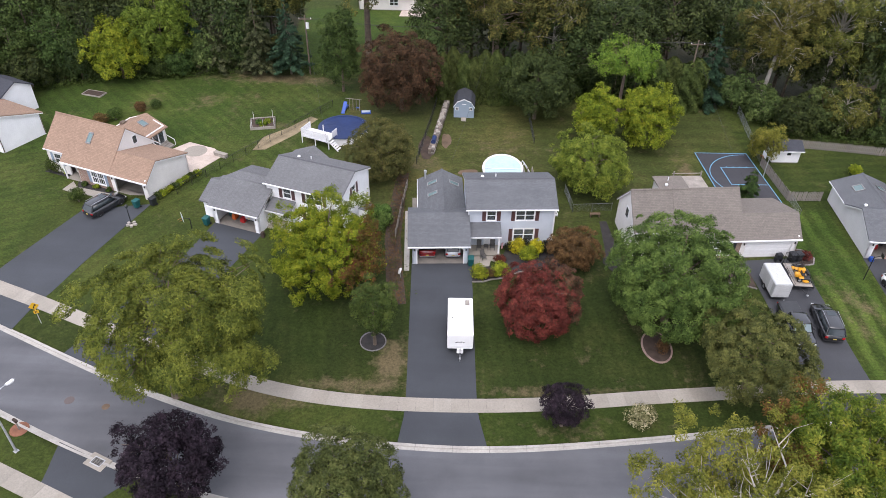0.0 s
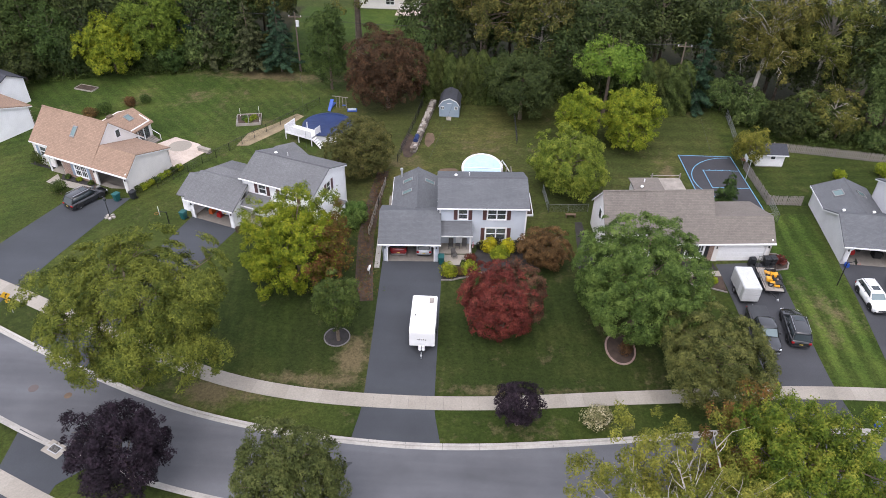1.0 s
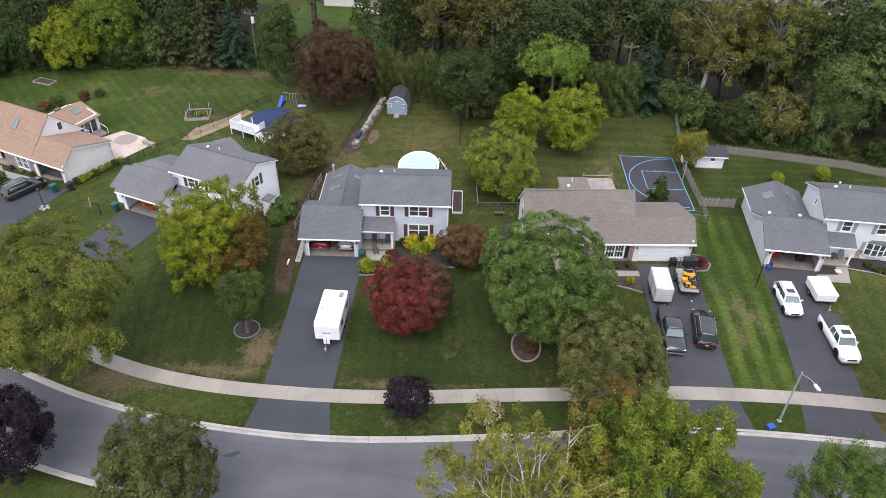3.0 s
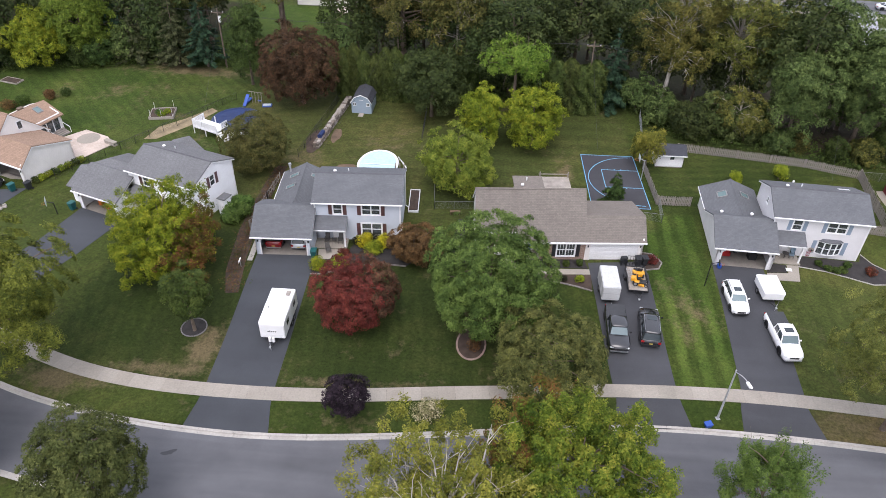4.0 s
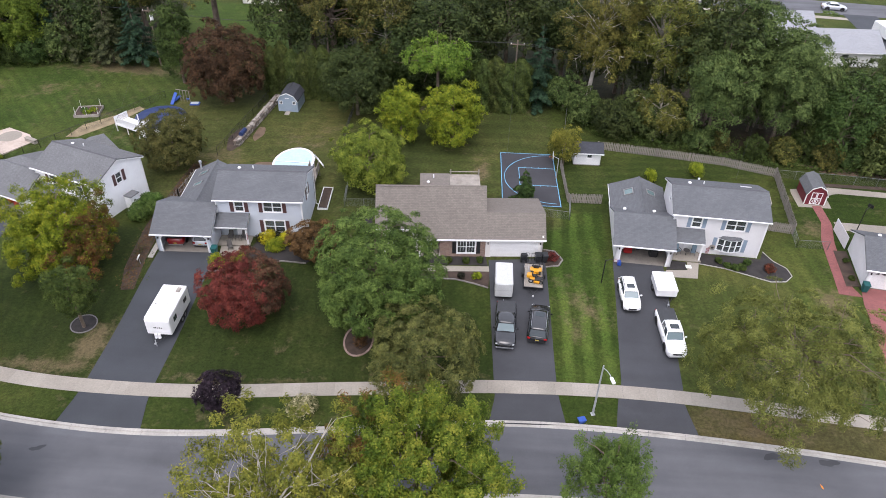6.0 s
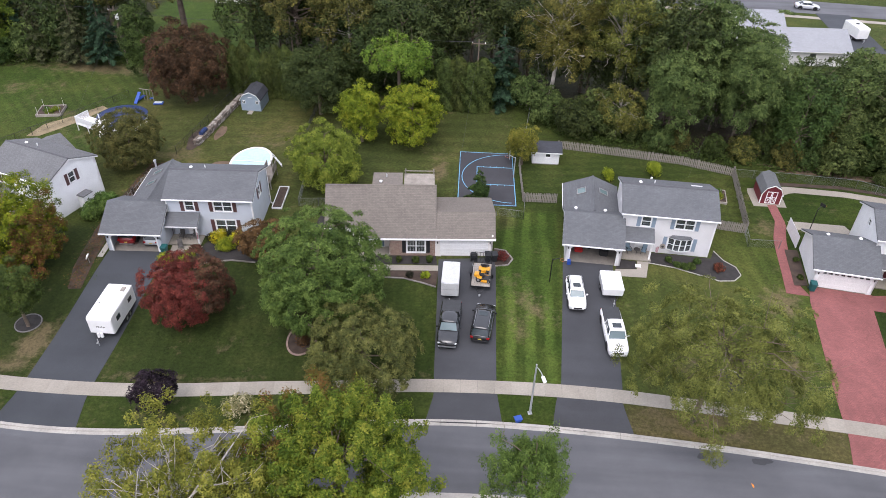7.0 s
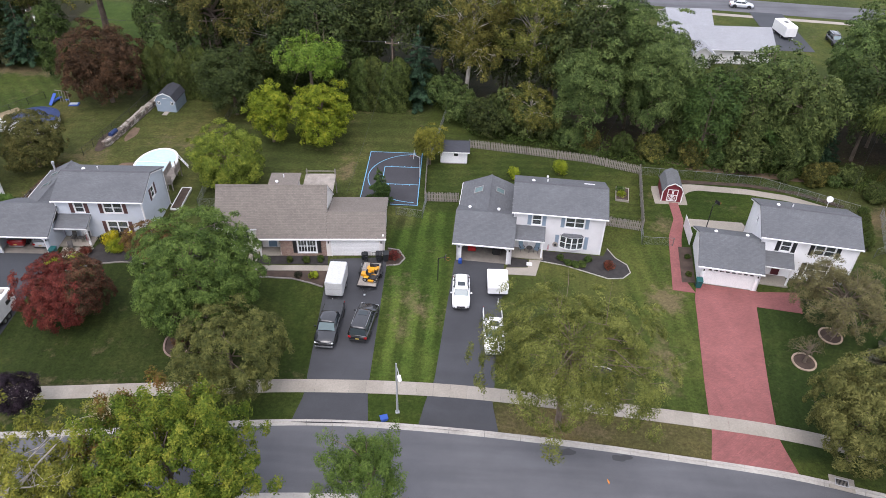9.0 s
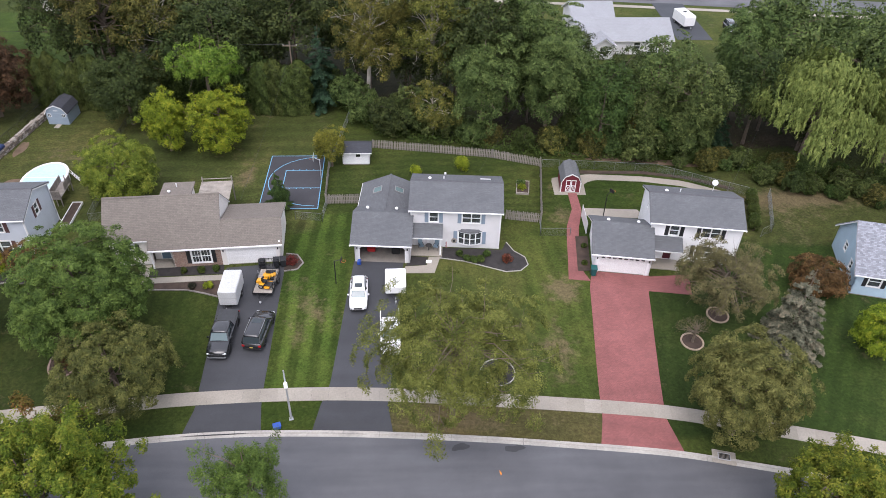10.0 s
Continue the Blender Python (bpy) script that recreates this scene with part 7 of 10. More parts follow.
def wood_fence(line, label, pitch=0.19, k=1.0, seed=1):
    rng = random.Random(seed)
    t = thing("fence", Matrix(), label, "fence")
    for a, b in zip(line, line[1:]):
        a, b = Vector(a), Vector(b)
        d = (b - a)
        ln = d.length
        d /= ln
        ang = math.atan2(d.y, d.x)
        n = max(1, round(ln / 2.4))
        for i in range(n + 1):
            p = a + d * ln * i / n
            z = gz(p.x, p.y)
            part("post", boxes((p.x - 0.05, p.x + 0.05, p.y + 0.03, p.y + 0.13, z - 0.3, z + 1.3 * k)), M["old_wood"], t)
        for h in (0.35, 0.95):
            bm = bmesh.new()
            m = Vector((-d.y, d.x)) * 0.03
            for i in range(n):
                p, q = a + d * ln * i / n + m, a + d * ln * (i + 1) / n + m
                zp, zq = gz(p.x, p.y) + h * k, gz(q.x, q.y) + h * k
                hexa(bm, [(p.x, p.y, zp), (q.x, q.y, zq), (q.x + m.x, q.y + m.y, zq), (p.x + m.x, p.y + m.y, zp), (p.x, p.y, zp + 0.09), (q.x, q.y, zq + 0.09), (q.x + m.x, q.y + m.y, zq + 0.09), (p.x + m.x, p.y + m.y, zp + 0.09)])
            part("rail", bm, M["old_wood"], t)
        for i in range(int(ln / pitch)):
            p = a + d * (i + 0.5) * pitch
            ob = new("slat", BOARD_ME)
            ob.parent = t
            ob.matrix_basis = pose(p.x, p.y, gz(p.x, p.y) + 0.04, rng.uniform(-2, 2), rng.uniform(-2, 2), math.degrees(ang)) @ Matrix.Diagonal((1, 1, k * rng.uniform(0.95, 1.04), 1))
    return t


wood_fence([(38.0, 72.1), (37.6, 80.5)], "weathered grey picket fence beside the ball court", seed=1)
wood_fence([(38.1, 72.0), (42.0, 72.1)], "weathered grey picket fence joining the house", seed=2)
wood_fence([(42.9, 85.8), (50.6, 84.7), (58.9, 83.3), (65.0, 81.1)], "weathered picket fence along the back of the lawn", 0.22, 0.95, 3)
wood_fence([(65.0, 81.0), (63.35, 68.1)], "weathered grey picket fence down the side of the lawn", 0.19, 1.15, 4)
wood_fence([(59.3, 68.8), (63.2, 68.1)], "weathered grey picket fence joining the house corner", seed=5)


def chain_fence(line, label, h=1.1, post="chain", gap=2.4, wire=0.16):
    t = thing("chain_fence", Matrix(), label, "fence")
    for a, b in zip(line, line[1:]):
        a, b = Vector(a), Vector(b)
        ln = (b - a).length
        n = max(1, round(ln / gap))
        P = [a.lerp(b, i / n) for i in range(n + 1)]
        for p in P:
            z = gz(p.x, p.y)
            part("post", rods(((p.x, p.y, z - 0.2), (p.x, p.y, z + h + 0.04), 0.035, 0.035, 6)), M[post], t)
        part("rail", rods(*[((p.x, p.y, gz(p.x, p.y) + h), (q.x, q.y, gz(q.x, q.y) + h), 0.022, 0.022, 6) for p, q in zip(P, P[1:])]), M[post], t)
        bm = bmesh.new()
        m = int(ln / wire)
        for i in range(m):
            for s in (1, -1):
                p, q = a.lerp(b, i / m), a.lerp(b, min(1, max(0, (i + s * h / wire) / m)))
                k = 1.0 if 0 <= i + s * h / wire <= m else abs(((m if s > 0 else 0) - i) * wire / h)
                if k < 0.05:
                    continue
                rod(bm, (p.x, p.y, gz(p.x, p.y) + 0.04), (q.x, q.y, gz(q.x, q.y) + 0.04 + (h - 0.06) * k), 0.005, 0.005, 3)
        tagged(part("wire_mesh", bm, M[post], t), kind="stuff")
    return t


chain_fence([(65.2, 80.9), (72.0, 80.5), (80.0, 79.8), (90.0, 74.2)], "galvanised chain-link fence along the slope", 1.2)
chain_fence([(63.2, 67.8), (62.9, 65.5), (66.3, 65.5)], "low chain-link fence with a gate", 1.1)
chain_fence([(34.9, 68.7), (38.0, 68.3), (38.2, 71.8)], "chain-link fence behind the cream house", 1.1)
chain_fence([(11.2, 72.6), (11.6, 68.2), (16.2, 68.7)], "chain-link fence between the gardens", 1.1)
chain_fence([(37.7, 80.8), (39.2, 95.5)], "chain-link fence along the lawn", 1.2)
chain_fence([(-35.3, 69.8), (-31.8, 75.8), (-26.0, 85.2), (-20.3, 94.1)], "black post and wire garden fence", 1.15, "black_metal")
chain_fence([(-7.2, 78.6), (-5.8, 90.0), (-4.9, 98.5)], "dark wire fence beside the stone wall", 1.15, "black_metal")
chain_fence([(8.2, 93.5), (8.4, 84.6)], "dark wire fence beside the lawn", 1.1, "black_metal")
chain_fence([(88.3, 65.4), (89.9, 66.3), (92.6, 74.0)], "chain-link fence beside the white house", 1.2)
wood_fence([(-8.6, 62.0), (-8.3, 68.0), (-8.0, 72.5)], "old grey post fence beside the mulch", 0.6, 0.9, 8)


WALL_STONES = [surface("dark_wall_stone", (0.13, 0.11, 0.092), 0.9, 2, 12, 0.3, 0.5), surface("brown_wall_stone", (0.19, 0.155, 0.125), 0.9, 2, 12, 0.3, 0.5), M["stone"]]


def stone_wall():
    """Dry stone wall with planks and slabs lying along its top."""
    t = thing("stone_wall", Matrix(), "rough dry stone wall topped with pale stacked slabs", "wall")
    rng = random.Random(5)
    a, b = Vector((-5.45, 80.9)), Vector((-3.6, 96.0))
    ln = (b - a).length
    d = (b - a) / ln
    m = Vector((-d.y, d.x))
    for row in range(4):
        s = rng.uniform(0, 0.2)
        while s < ln - 0.3:
            w = rng.uniform(0.3, 0.62)
            for side in (-1, 1):
                p = a + d * (s + w / 2) + m * side * 0.2
                z = gz(p.x, p.y) + row * 0.2
                bm = bmesh.new()
                box(bm, -w / 2 + 0.015, w / 2 - 0.015, -0.19, 0.19, 0, 0.19)
                for v in bm.verts:
                    v.co += Vector((rng.uniform(-0.03, 0.03), rng.uniform(-0.05, 0.05), rng.uniform(-0.02, 0.02)))
                bm.transform(pose(p.x, p.y, z, 0, 0, math.degrees(math.atan2(d.y, d.x))))
                part("stone", bm, rng.choice(WALL_STONES), t)
            s += w
    for i in range(11):
        s = rng.uniform(3.2, ln - 0.8)
        p = a + d * s
        bm = boxes((-rng.uniform(0.25, 0.6), rng.uniform(0.25, 0.6), -0.18, 0.18, 0, rng.uniform(0.05, 0.16)))
        bm.transform(pose(p.x + rng.uniform(-0.15, 0.15), p.y, gz(p.x, p.y) + 0.8, rng.uniform(-6, 6), rng.uniform(-6, 6), rng.uniform(60, 100)))
        part("slab", bm, SLABS[1], t)
    part("drum", rods(((-5.2, 82.6, 1.3), (-5.05, 84.0, 1.3), 0.32, 0.32, 12)), M["tarp"], t, "dark blue rolled tarpaulin")


stone_wall()


def ball_court():
    c = [(29.75, 83.45), (36.75, 83.6), (37.25, 70.75), (30.15, 70.6)]
    bm = bmesh.new()
    prism(bm, [(x, y, gz(x, y) - 0.06) for x, y in c], (0, 0, 0.13))
    t = tagged(part("court", bm, M["court"]), "dark asphalt basketball half court with blue lines", "court", kind="structure")

    def P(u, v):
        """u across from the open side to the hoop side, v from the back to the front."""
        a = Vector(c[0]).lerp(Vector(c[1]), u)
        b = Vector(c[3]).lerp(Vector(c[2]), u)
        p = a.lerp(b, v)
        za = gz(*c[0]) * (1 - u) + gz(*c[1]) * u
        zb = gz(*c[3]) * (1 - u) + gz(*c[2]) * u
        return Vector((p.x, p.y, za * (1 - v) + zb * v + 0.075))

    def line(name, pts, w=0.09):
        bm = bmesh.new()
        for a, b in zip(pts, pts[1:]):
            d = (b - a).normalized()
            m = Vector((-d.y, d.x, 0)) * w / 2
            e = d * w * 0.4
            hexa(bm, [a - m - e, b - m + e, b + m + e, a + m - e, a - m - e + Vector((0, 0, 0.006)), b - m + e + Vector((0, 0, 0.006)), b + m + e + Vector((0, 0, 0.006)), a + m - e + Vector((0, 0, 0.006))])
        part(name, bm, M["line_blue"], t)
    line("border_line", [P(0.01, 0.005), P(0.01, 0.99)])
    line("border_line", [P(0.99, 0.005), P(0.99, 0.99)])
    line("border_line", [P(0.01, 0.007), P(0.99, 0.007)])
    line("border_line", [P(0.01, 0.99), P(0.99, 0.99)])
    line("lane_line", [P(0.97, 0.30), P(0.33, 0.30), P(0.33, 0.63), P(0.97, 0.63)])
    for u in (0.45, 0.57, 0.69, 0.82):
        line("lane_mark", [P(u, 0.285), P(u, 0.30)])
        line("lane_mark", [P(u, 0.63), P(u, 0.645)])
    arc = [P(0.92 - 0.86 * math.sin(math.pi * i / 28), 0.49 - 0.455 * math.cos(math.pi * i / 28)) for i in range(29)]
    line("arc_line", arc)


ball_court()


def hoop(x, y, rz, label, pole_m="black_metal", board="board", h=3.05):
    t = thing("basketball_hoop", at(x, y, rz), label, "hoop")
    part("pole", rods(((0, 0, -0.2), (0, 0, h), 0.055, 0.05, 8), ((0, 0, h - 0.1), (0.7, 0, h + 0.25), 0.04, 0.04, 6)), M[pole_m], t)
    hb = 0.34 if board == "black_metal" else 0.55
    bm = boxes((0.7, 0.74, -hb, hb, h - 0.05, h + hb * 1.2))
    part("backboard", soft(bm, 0.02, 1), M[board], t)
    bm = bmesh.new()
    for i in range(14):
        a, b = 2 * math.pi * i / 14, 2 * math.pi * (i + 1) / 14
        rod(bm, (1.0 + 0.23 * math.cos(a), 0.23 * math.sin(a), h + 0.05), (1.0 + 0.23 * math.cos(b), 0.23 * math.sin(b), h + 0.05), 0.012, 0.012, 5)
    part("rim", bm, M["rim_orange"], t)


M["board"] = paint("pale_backboard", (0.50, 0.55, 0.56), 0.3)
M["rim_orange"] = paint("orange_rim", (0.45, 0.10, 0.03), 0.5)
hoop(36.9, 77.4, 180, "basketball hoop on a steel pole at the court", "metal")
hoop(40.6, 57.2, -8, "black pole basketball hoop beside the driveway", "black_metal", "black_metal")
hoop(-31.3, 62.6, -150, "low basketball hoop with a teal framed board", "black_metal", "board", 1.6)
hoop(71.0, 69.6, 35, "black portable basketball hoop behind the garage", "black_metal", "black_metal")


def round_pool(x, y, rx, ry, h, cover, wall_m, label, band=False):
    t = thing("swimming_pool", at(x, y), label, "pool")
    n = 32
    P = [(rx * math.cos(2 * math.pi * i / n), ry * math.sin(2 * math.pi * i / n)) for i in range(n)]
    bm = bmesh.new()
    prism(bm, [(a, b, -0.1) for a, b in P], (0, 0, h - 0.02))
    part("wall", bm, M[wall_m], t)
    bm = bmesh.new()
    for i in range(n):
        (a, b), (c, d) = P[i], P[(i + 1) % n]
        hexa(bm, [(a * 0.985, b * 0.985, h - 0.1), (c * 0.985, d * 0.985, h - 0.1), (c * 1.05, d * 1.05, h - 0.1), (a * 1.05, b * 1.05, h - 0.1), (a * 0.95, b * 0.95, h), (c * 0.95, d * 0.95, h), (c * 1.06, d * 1.06, h), (a * 1.06, b * 1.06, h)])
    part("rim", bm, M["vinyl" if cover == "pool_cover" else "tarp"], t)
    bm = bmesh.new()
    rng = random.Random(4)
    ctr = bm.verts.new((0, 0, h - 0.12))
    rings = []
    for k in (0.35, 0.68, 0.96):
        rings.append([bm.verts.new((a * k, b * k, h - 0.1 + 0.06 * k + rng.uniform(-0.015, 0.015))) for a, b in P])
    for i in range(n):
        j = (i + 1) % n
        bm.faces.new((ctr, rings[0][i], rings[0][j]))
        for r0, r1 in zip(rings, rings[1:]):
            bm.faces.new((r0[i], r1[i], r1[j], r0[j]))
    part("cover", bm, M[cover], t)
    if band:
        part("strap", boxes((-rx * 0.97, rx * 0.97, -0.06, 0.06, h - 0.03, h - 0.005)), M["vinyl"], t)
    return t


round_pool(3.75, 75.8, 2.45, 3.4, 1.25, "pool_cover", "vinyl", "oval above-ground pool with a pale blue cover", True)
round_pool(-17.6, 86.0, 3.25, 3.25, 1.2, "tarp", "vinyl", "round above-ground pool with a dark blue cover")


def pool_deck(m, w, d, h, label, material="vinyl", steps=True):
    t = thing("pool_deck", m, label, "deck")
    n = int(w / 0.15)
    for i in range(n):
        part("plank", boxes((i * 0.15, i * 0.15 + 0.14, 0, d, h - 0.04, h)), M[material], t)
    for x in (0.06, w / 2, w - 0.06):
        for y in (0.06, d - 0.06):
            part("post", boxes((x - 0.05, x + 0.05, y - 0.05, y + 0.05, -0.3, h + 0.95)), M[material], t)
    part("beam", boxes((0, w, 0.0, 0.05, h - 0.22, h - 0.045), (0, w, d - 0.05, d, h - 0.22, h - 0.045)), M[material], t)
    for (x0, x1, y0, y1) in ((0, w, 0.03, 0.09), (0.03, 0.09, 0, d), (w - 0.09, w - 0.03, d * 0.45, d)):
        part("rail", boxes((x0, x1, y0, y1, h + 0.88, h + 0.96), (x0, x1, y0, y1, h + 0.1, h + 0.16)), M[material], t)
        m2 = int(max(x1 - x0, y1 - y0) / 0.13)
        for i in range(m2):
            bm = bmesh.new()
            u = (i + 0.5) / m2
            if x1 - x0 > y1 - y0:
                box(bm, x0 + (x1 - x0) * u - 0.045, x0 + (x1 - x0) * u + 0.045, y0 + 0.015, y1 - 0.015, h + 0.16, h + 0.88)
            else:
                box(bm, x0 + 0.015, x1 - 0.015, y0 + (y1 - y0) * u - 0.045, y0 + (y1 - y0) * u + 0.045, h + 0.16, h + 0.88)
            part("baluster", bm, M[material], t)
    if steps:
        for i in range(5):
            part("step", boxes((w + i * 0.26, w + 0.28 + i * 0.26, 0.1, 0.95, h - 0.2 * (i + 1) - 0.05, h - 0.2 * (i + 1))), M[material], t)
        part("stringer", rods(((w, 0.1, h - 0.1), (w + 1.35, 0.1, 0.0), 0.06, 0.06, 6)), M[material], t)


pool_deck(at(-22.9, 83.4, -24), 4.3, 2.2, 1.2, "white vinyl pool deck with railings and steps")
pool_deck(at(6.3, 71.2, 3.4), 1.2, 3.6, 1.15, "narrow grey timber deck beside the pool", "old_wood", False)
lad = thing("pool_ladder", at(6.5, 76.6, 20), "white folding ladder over the pool wall", "ladder")
for y in (0.0, 0.55):
    part("side_rail", rods(((-0.1, y, 1.75), (0.85, y, 0.0), 0.035, 0.035, 8), ((-0.1, y, 1.75), (-0.35, y, 1.05), 0.035, 0.035, 8)), M["vinyl"], lad)
for i in range(4):
    part("tread", boxes((0.16 + 0.17 * i, 0.32 + 0.17 * i, 0.0, 0.55, 1.15 - 0.3 * i, 1.19 - 0.3 * i)), M["vinyl"], lad)


def slab_block(name, x0, x1, y0, y1, rz, h, material, label, category):
    t = thing(name, at(x0, y0, rz), label, category)
    part("frame", boxes((0, x1 - x0, 0, 0.08, -0.1, h), (0, x1 - x0, y1 - y0 - 0.08, y1 - y0, -0.1, h), (0, 0.08, 0.08, y1 - y0 - 0.08, -0.1, h), (x1 - x0 - 0.08, x1 - x0, 0.08, y1 - y0 - 0.08, -0.1, h)), M[material], t)
    part("soil", boxes((0.08, x1 - x0 - 0.08, 0.08, y1 - y0 - 0.08, -0.1, h * 0.7)), M["brown_mulch"], t)
    return t


slab_block("raised_bed", -30.6, -27.2, 86.4, 89.4, 12, 0.4, "plank", "timber raised vegetable bed with stakes", "raised bed")
slab_block("raised_bed", 61.1, 62.7, 74.3, 77.2, -8, 0.3, "plank", "timber raised bed with green plants", "raised bed")
slab_block("raised_bed", -58.2, -55.0, 96.0, 97.6, -15, 0.2, "plank", "low timber bed on the far lawn", "raised bed")
slab_block("raised_bed", 8.6, 9.8, 67.2, 71.8, 3, 0.25, "vinyl", "long white-edged bed of bare soil", "raised bed")
for i, (x, y, lf) in enumerate(((-29.7, 88.0, "mid_green"), (-28.5, 88.4, "lime"), (-29.0, 87.4, "bright"), (61.9, 75.3, "lime"), (61.9, 76.3, "mid_green"))):
    shrub(x, y, lf, 0.6, 0.8, 260, 500 + i, 0.14, "leafy vegetable plants in a raised bed", "plant", "plant")
for i, (x, y) in enumerate(((-30.4, 86.7), (-28.9, 86.9), (-27.5, 87.4), (-28.2, 89.8), (-30.7, 89.0))):
    s = thing("stake", at(x, y), "pale wooden garden stake in the bed", "stake", "stakes of the raised bed")
    part("shaft", rods(((0, 0, -0.2), (0.03, 0.02, 1.5), 0.025, 0.02, 6)), M["vinyl"], s)


def play_set():
    t = thing("play_set", at(-17.8, 93.2, -10), "small blue play set with a slide and swing", "play set")
    part("slide", boxes((-0.9, -0.4, -0.6, 1.2, 0.2, 0.3)), M["toy_blue"], t)
    bm = bmesh.new()
    hexa(bm, [(-0.8, -1.3, 0.05), (-0.3, -1.3, 0.05), (-0.3, 0.2, 1.2), (-0.8, 0.2, 1.2), (-0.8, -1.3, 0.13), (-0.3, -1.3, 0.13), (-0.3, 0.2, 1.28), (-0.8, 0.2, 1.28)])
    part("chute", bm, M["toy_blue"], t)
    for x in (0.0, 0.5, 1.0, 1.5):
        part("post", rods(((x, 0.3, 0), (x, 0.4, 1.7), 0.05, 0.05, 6)), M["old_wood"], t)
    part("swing_beam", rods(((-0.6, 0.4, 1.7), (1.8, 0.4, 1.7), 0.05, 0.05, 6)), M["old_wood"], t)
    part("swing_seat", boxes((0.9, 1.4, 0.2, 0.5, 0.4, 0.48)), M["toy_blue"], t)
    s = thing("sand_box", at(-15.3, 92.6, 8), "small blue plastic sand box", "sand box")
    part("tub", soft(boxes((-0.7, 0.7, -0.45, 0.45, 0, 0.22)), 0.05, 1), M["toy_blue"], s)
    part("lid", boxes((-0.55, 0.55, -0.3, 0.3, 0.225, 0.26)), M["board"], s)


M["toy_blue"] = paint("blue_plastic", (0.02, 0.07, 0.32), 0.4)
play_set()

# paved terraces
M["patio"] = pavers("pinkish_patio_pavers", (0.46, 0.38, 0.32), (0.52, 0.44, 0.38), 0.4, 0.3, (0.35, 0.29, 0.25))
flat_patch("patio_1", [(-40.0, 80.0), (-36.6, 75.2), (-34.8, 74.6), (-32.4, 79.2), (-34.0, 81.0), (-37.8, 82.6)], M["patio"], "pinkish paved terrace behind the tan-roofed house", "patio", 0.06)
flat_patch("fire_ring", circle(-36.3, 80.2, 1.5), M["concrete"], "round stone fire pit circle on the terrace", "patio", 0.075)
s = thing("seat_wall", at(-33.6, 79.2, -24), "low pale stone seat wall on the terrace", "wall")
part("block", soft(boxes((0, 1.9, 0, 0.5, 0, 0.5)), 0.03, 1), M["stone"], s)
part("cap", boxes((-0.04, 1.94, -0.04, 0.54, 0.505, 0.57)), M["concrete"], s)
ribbon("gravel_walk", [(65.9, 74.2), (66.0, 78.2), (71.0, 79.2), (78.0, 78.7), (83.0, 77.6), (88.0, 74.8)], [(69.8, 74.2), (70.0, 76.9), (71.6, 77.8), (77.8, 77.4), (82.6, 76.3), (87.4, 73.6)], 0.02, M["concrete"], 26, "pale concrete walk round the barn and lawn", "walkway", cross=2)
ribbon("brick_edge", [(70.0, 79.3), (78.0, 79.3), (84.0, 78.0), (88.6, 75.4)], [(70.2, 80.1), (78.2, 80.0), (84.4, 78.6), (89.2, 75.9)], 0.05, M["brown_mulch"], 18, "strip of brown mulch along the fence", "bed", cross=1)
flat_patch("back_slab_4", [(68.9, 69.6), (69.0, 71.2), (75.4, 70.9), (75.9, 69.0)], M["concrete"], "concrete slab behind the white garage", "patio", 0.04)
s = thing("privacy_screen", at(68.2, 65.7, 88), "tall white vinyl privacy screen panel", "screen")
for i in range(14):
    part("board", boxes((i * 0.27, i * 0.27 + 0.26, 0, 0.03, 0.1, 1.7)), M["vinyl"], s)
part("rail", boxes((0, 3.78, -0.03, -0.002, 0.3, 0.42), (0, 3.78, -0.03, -0.002, 1.35, 1.47)), M["vinyl"], s)

# ---- more houses: the ends of the street and far off ----
def cottage(anchor, yaw, w, d, eave, ridge, label, siding_m, roof_m, holes=(), side_holes=(), shutter=None, group="houses along the street", ridge_x=True):
    ax, ay = anchor
    h = thing("house", at(ax, ay, yaw), label, "house", group)
    SD = M[siding_m]
    part("foundation", boxes((0.02, w - 0.02, 0.02, d - 0.02, -0.5, 0.1)), M["garage_floor"], h)
    rear = [(w * 0.3, w * 0.3 + 1.0, 0.9, 2.1)]
    for p, q, hs, gb in (((0, 0), (w, 0), holes, None), ((w, 0), (w, d), [], 1), ((w, d), (0, d), rear, None), ((0, d), (0, 0), side_holes, 1)):
        ln = math.dist(p, q)
        wall("wall", h, p, q, 0.1, eave, list(hs), SD, 0.16, (ln / 2, ridge - 0.1) if gb else None)
        for o in hs:
            window(h, p, q, *o, 2 if o[1] - o[0] > 1.3 else 1, shutter if q[0] > p[0] else None)
    part("partition", boxes((0.2, w - 0.2, d / 2 - 0.05, d / 2 + 0.05, 0.1, eave), (0.2, w - 0.2, 0.2, d - 0.2, eave, eave + 0.05)), M["dark_in"], h)
    k = (ridge - eave) / (d / 2)
    o = 0.35
    roof_part("roof", h, [[(-o, -o, eave - o * k), (w + o, -o, eave - o * k), (w + o, d / 2, ridge), (-o, d / 2, ridge)], [(-o, d / 2, ridge), (w + o, d / 2, ridge), (w + o, d + o, eave - o * k), (-o, d + o, eave - o * k)]], M[roof_m])
    fascia(h, [((-o, -o, eave - o * k), (w + o, -o, eave - o * k)), ((-o, d / 2, ridge), (-o, -o, eave - o * k)), ((-o, d + o, eave - o * k), (-o, d / 2, ridge)), ((w + o, -o, eave - o * k), (w + o, d / 2, ridge)), ((w + o, d / 2, ridge), (w + o, d + o, eave - o * k))])
    return h


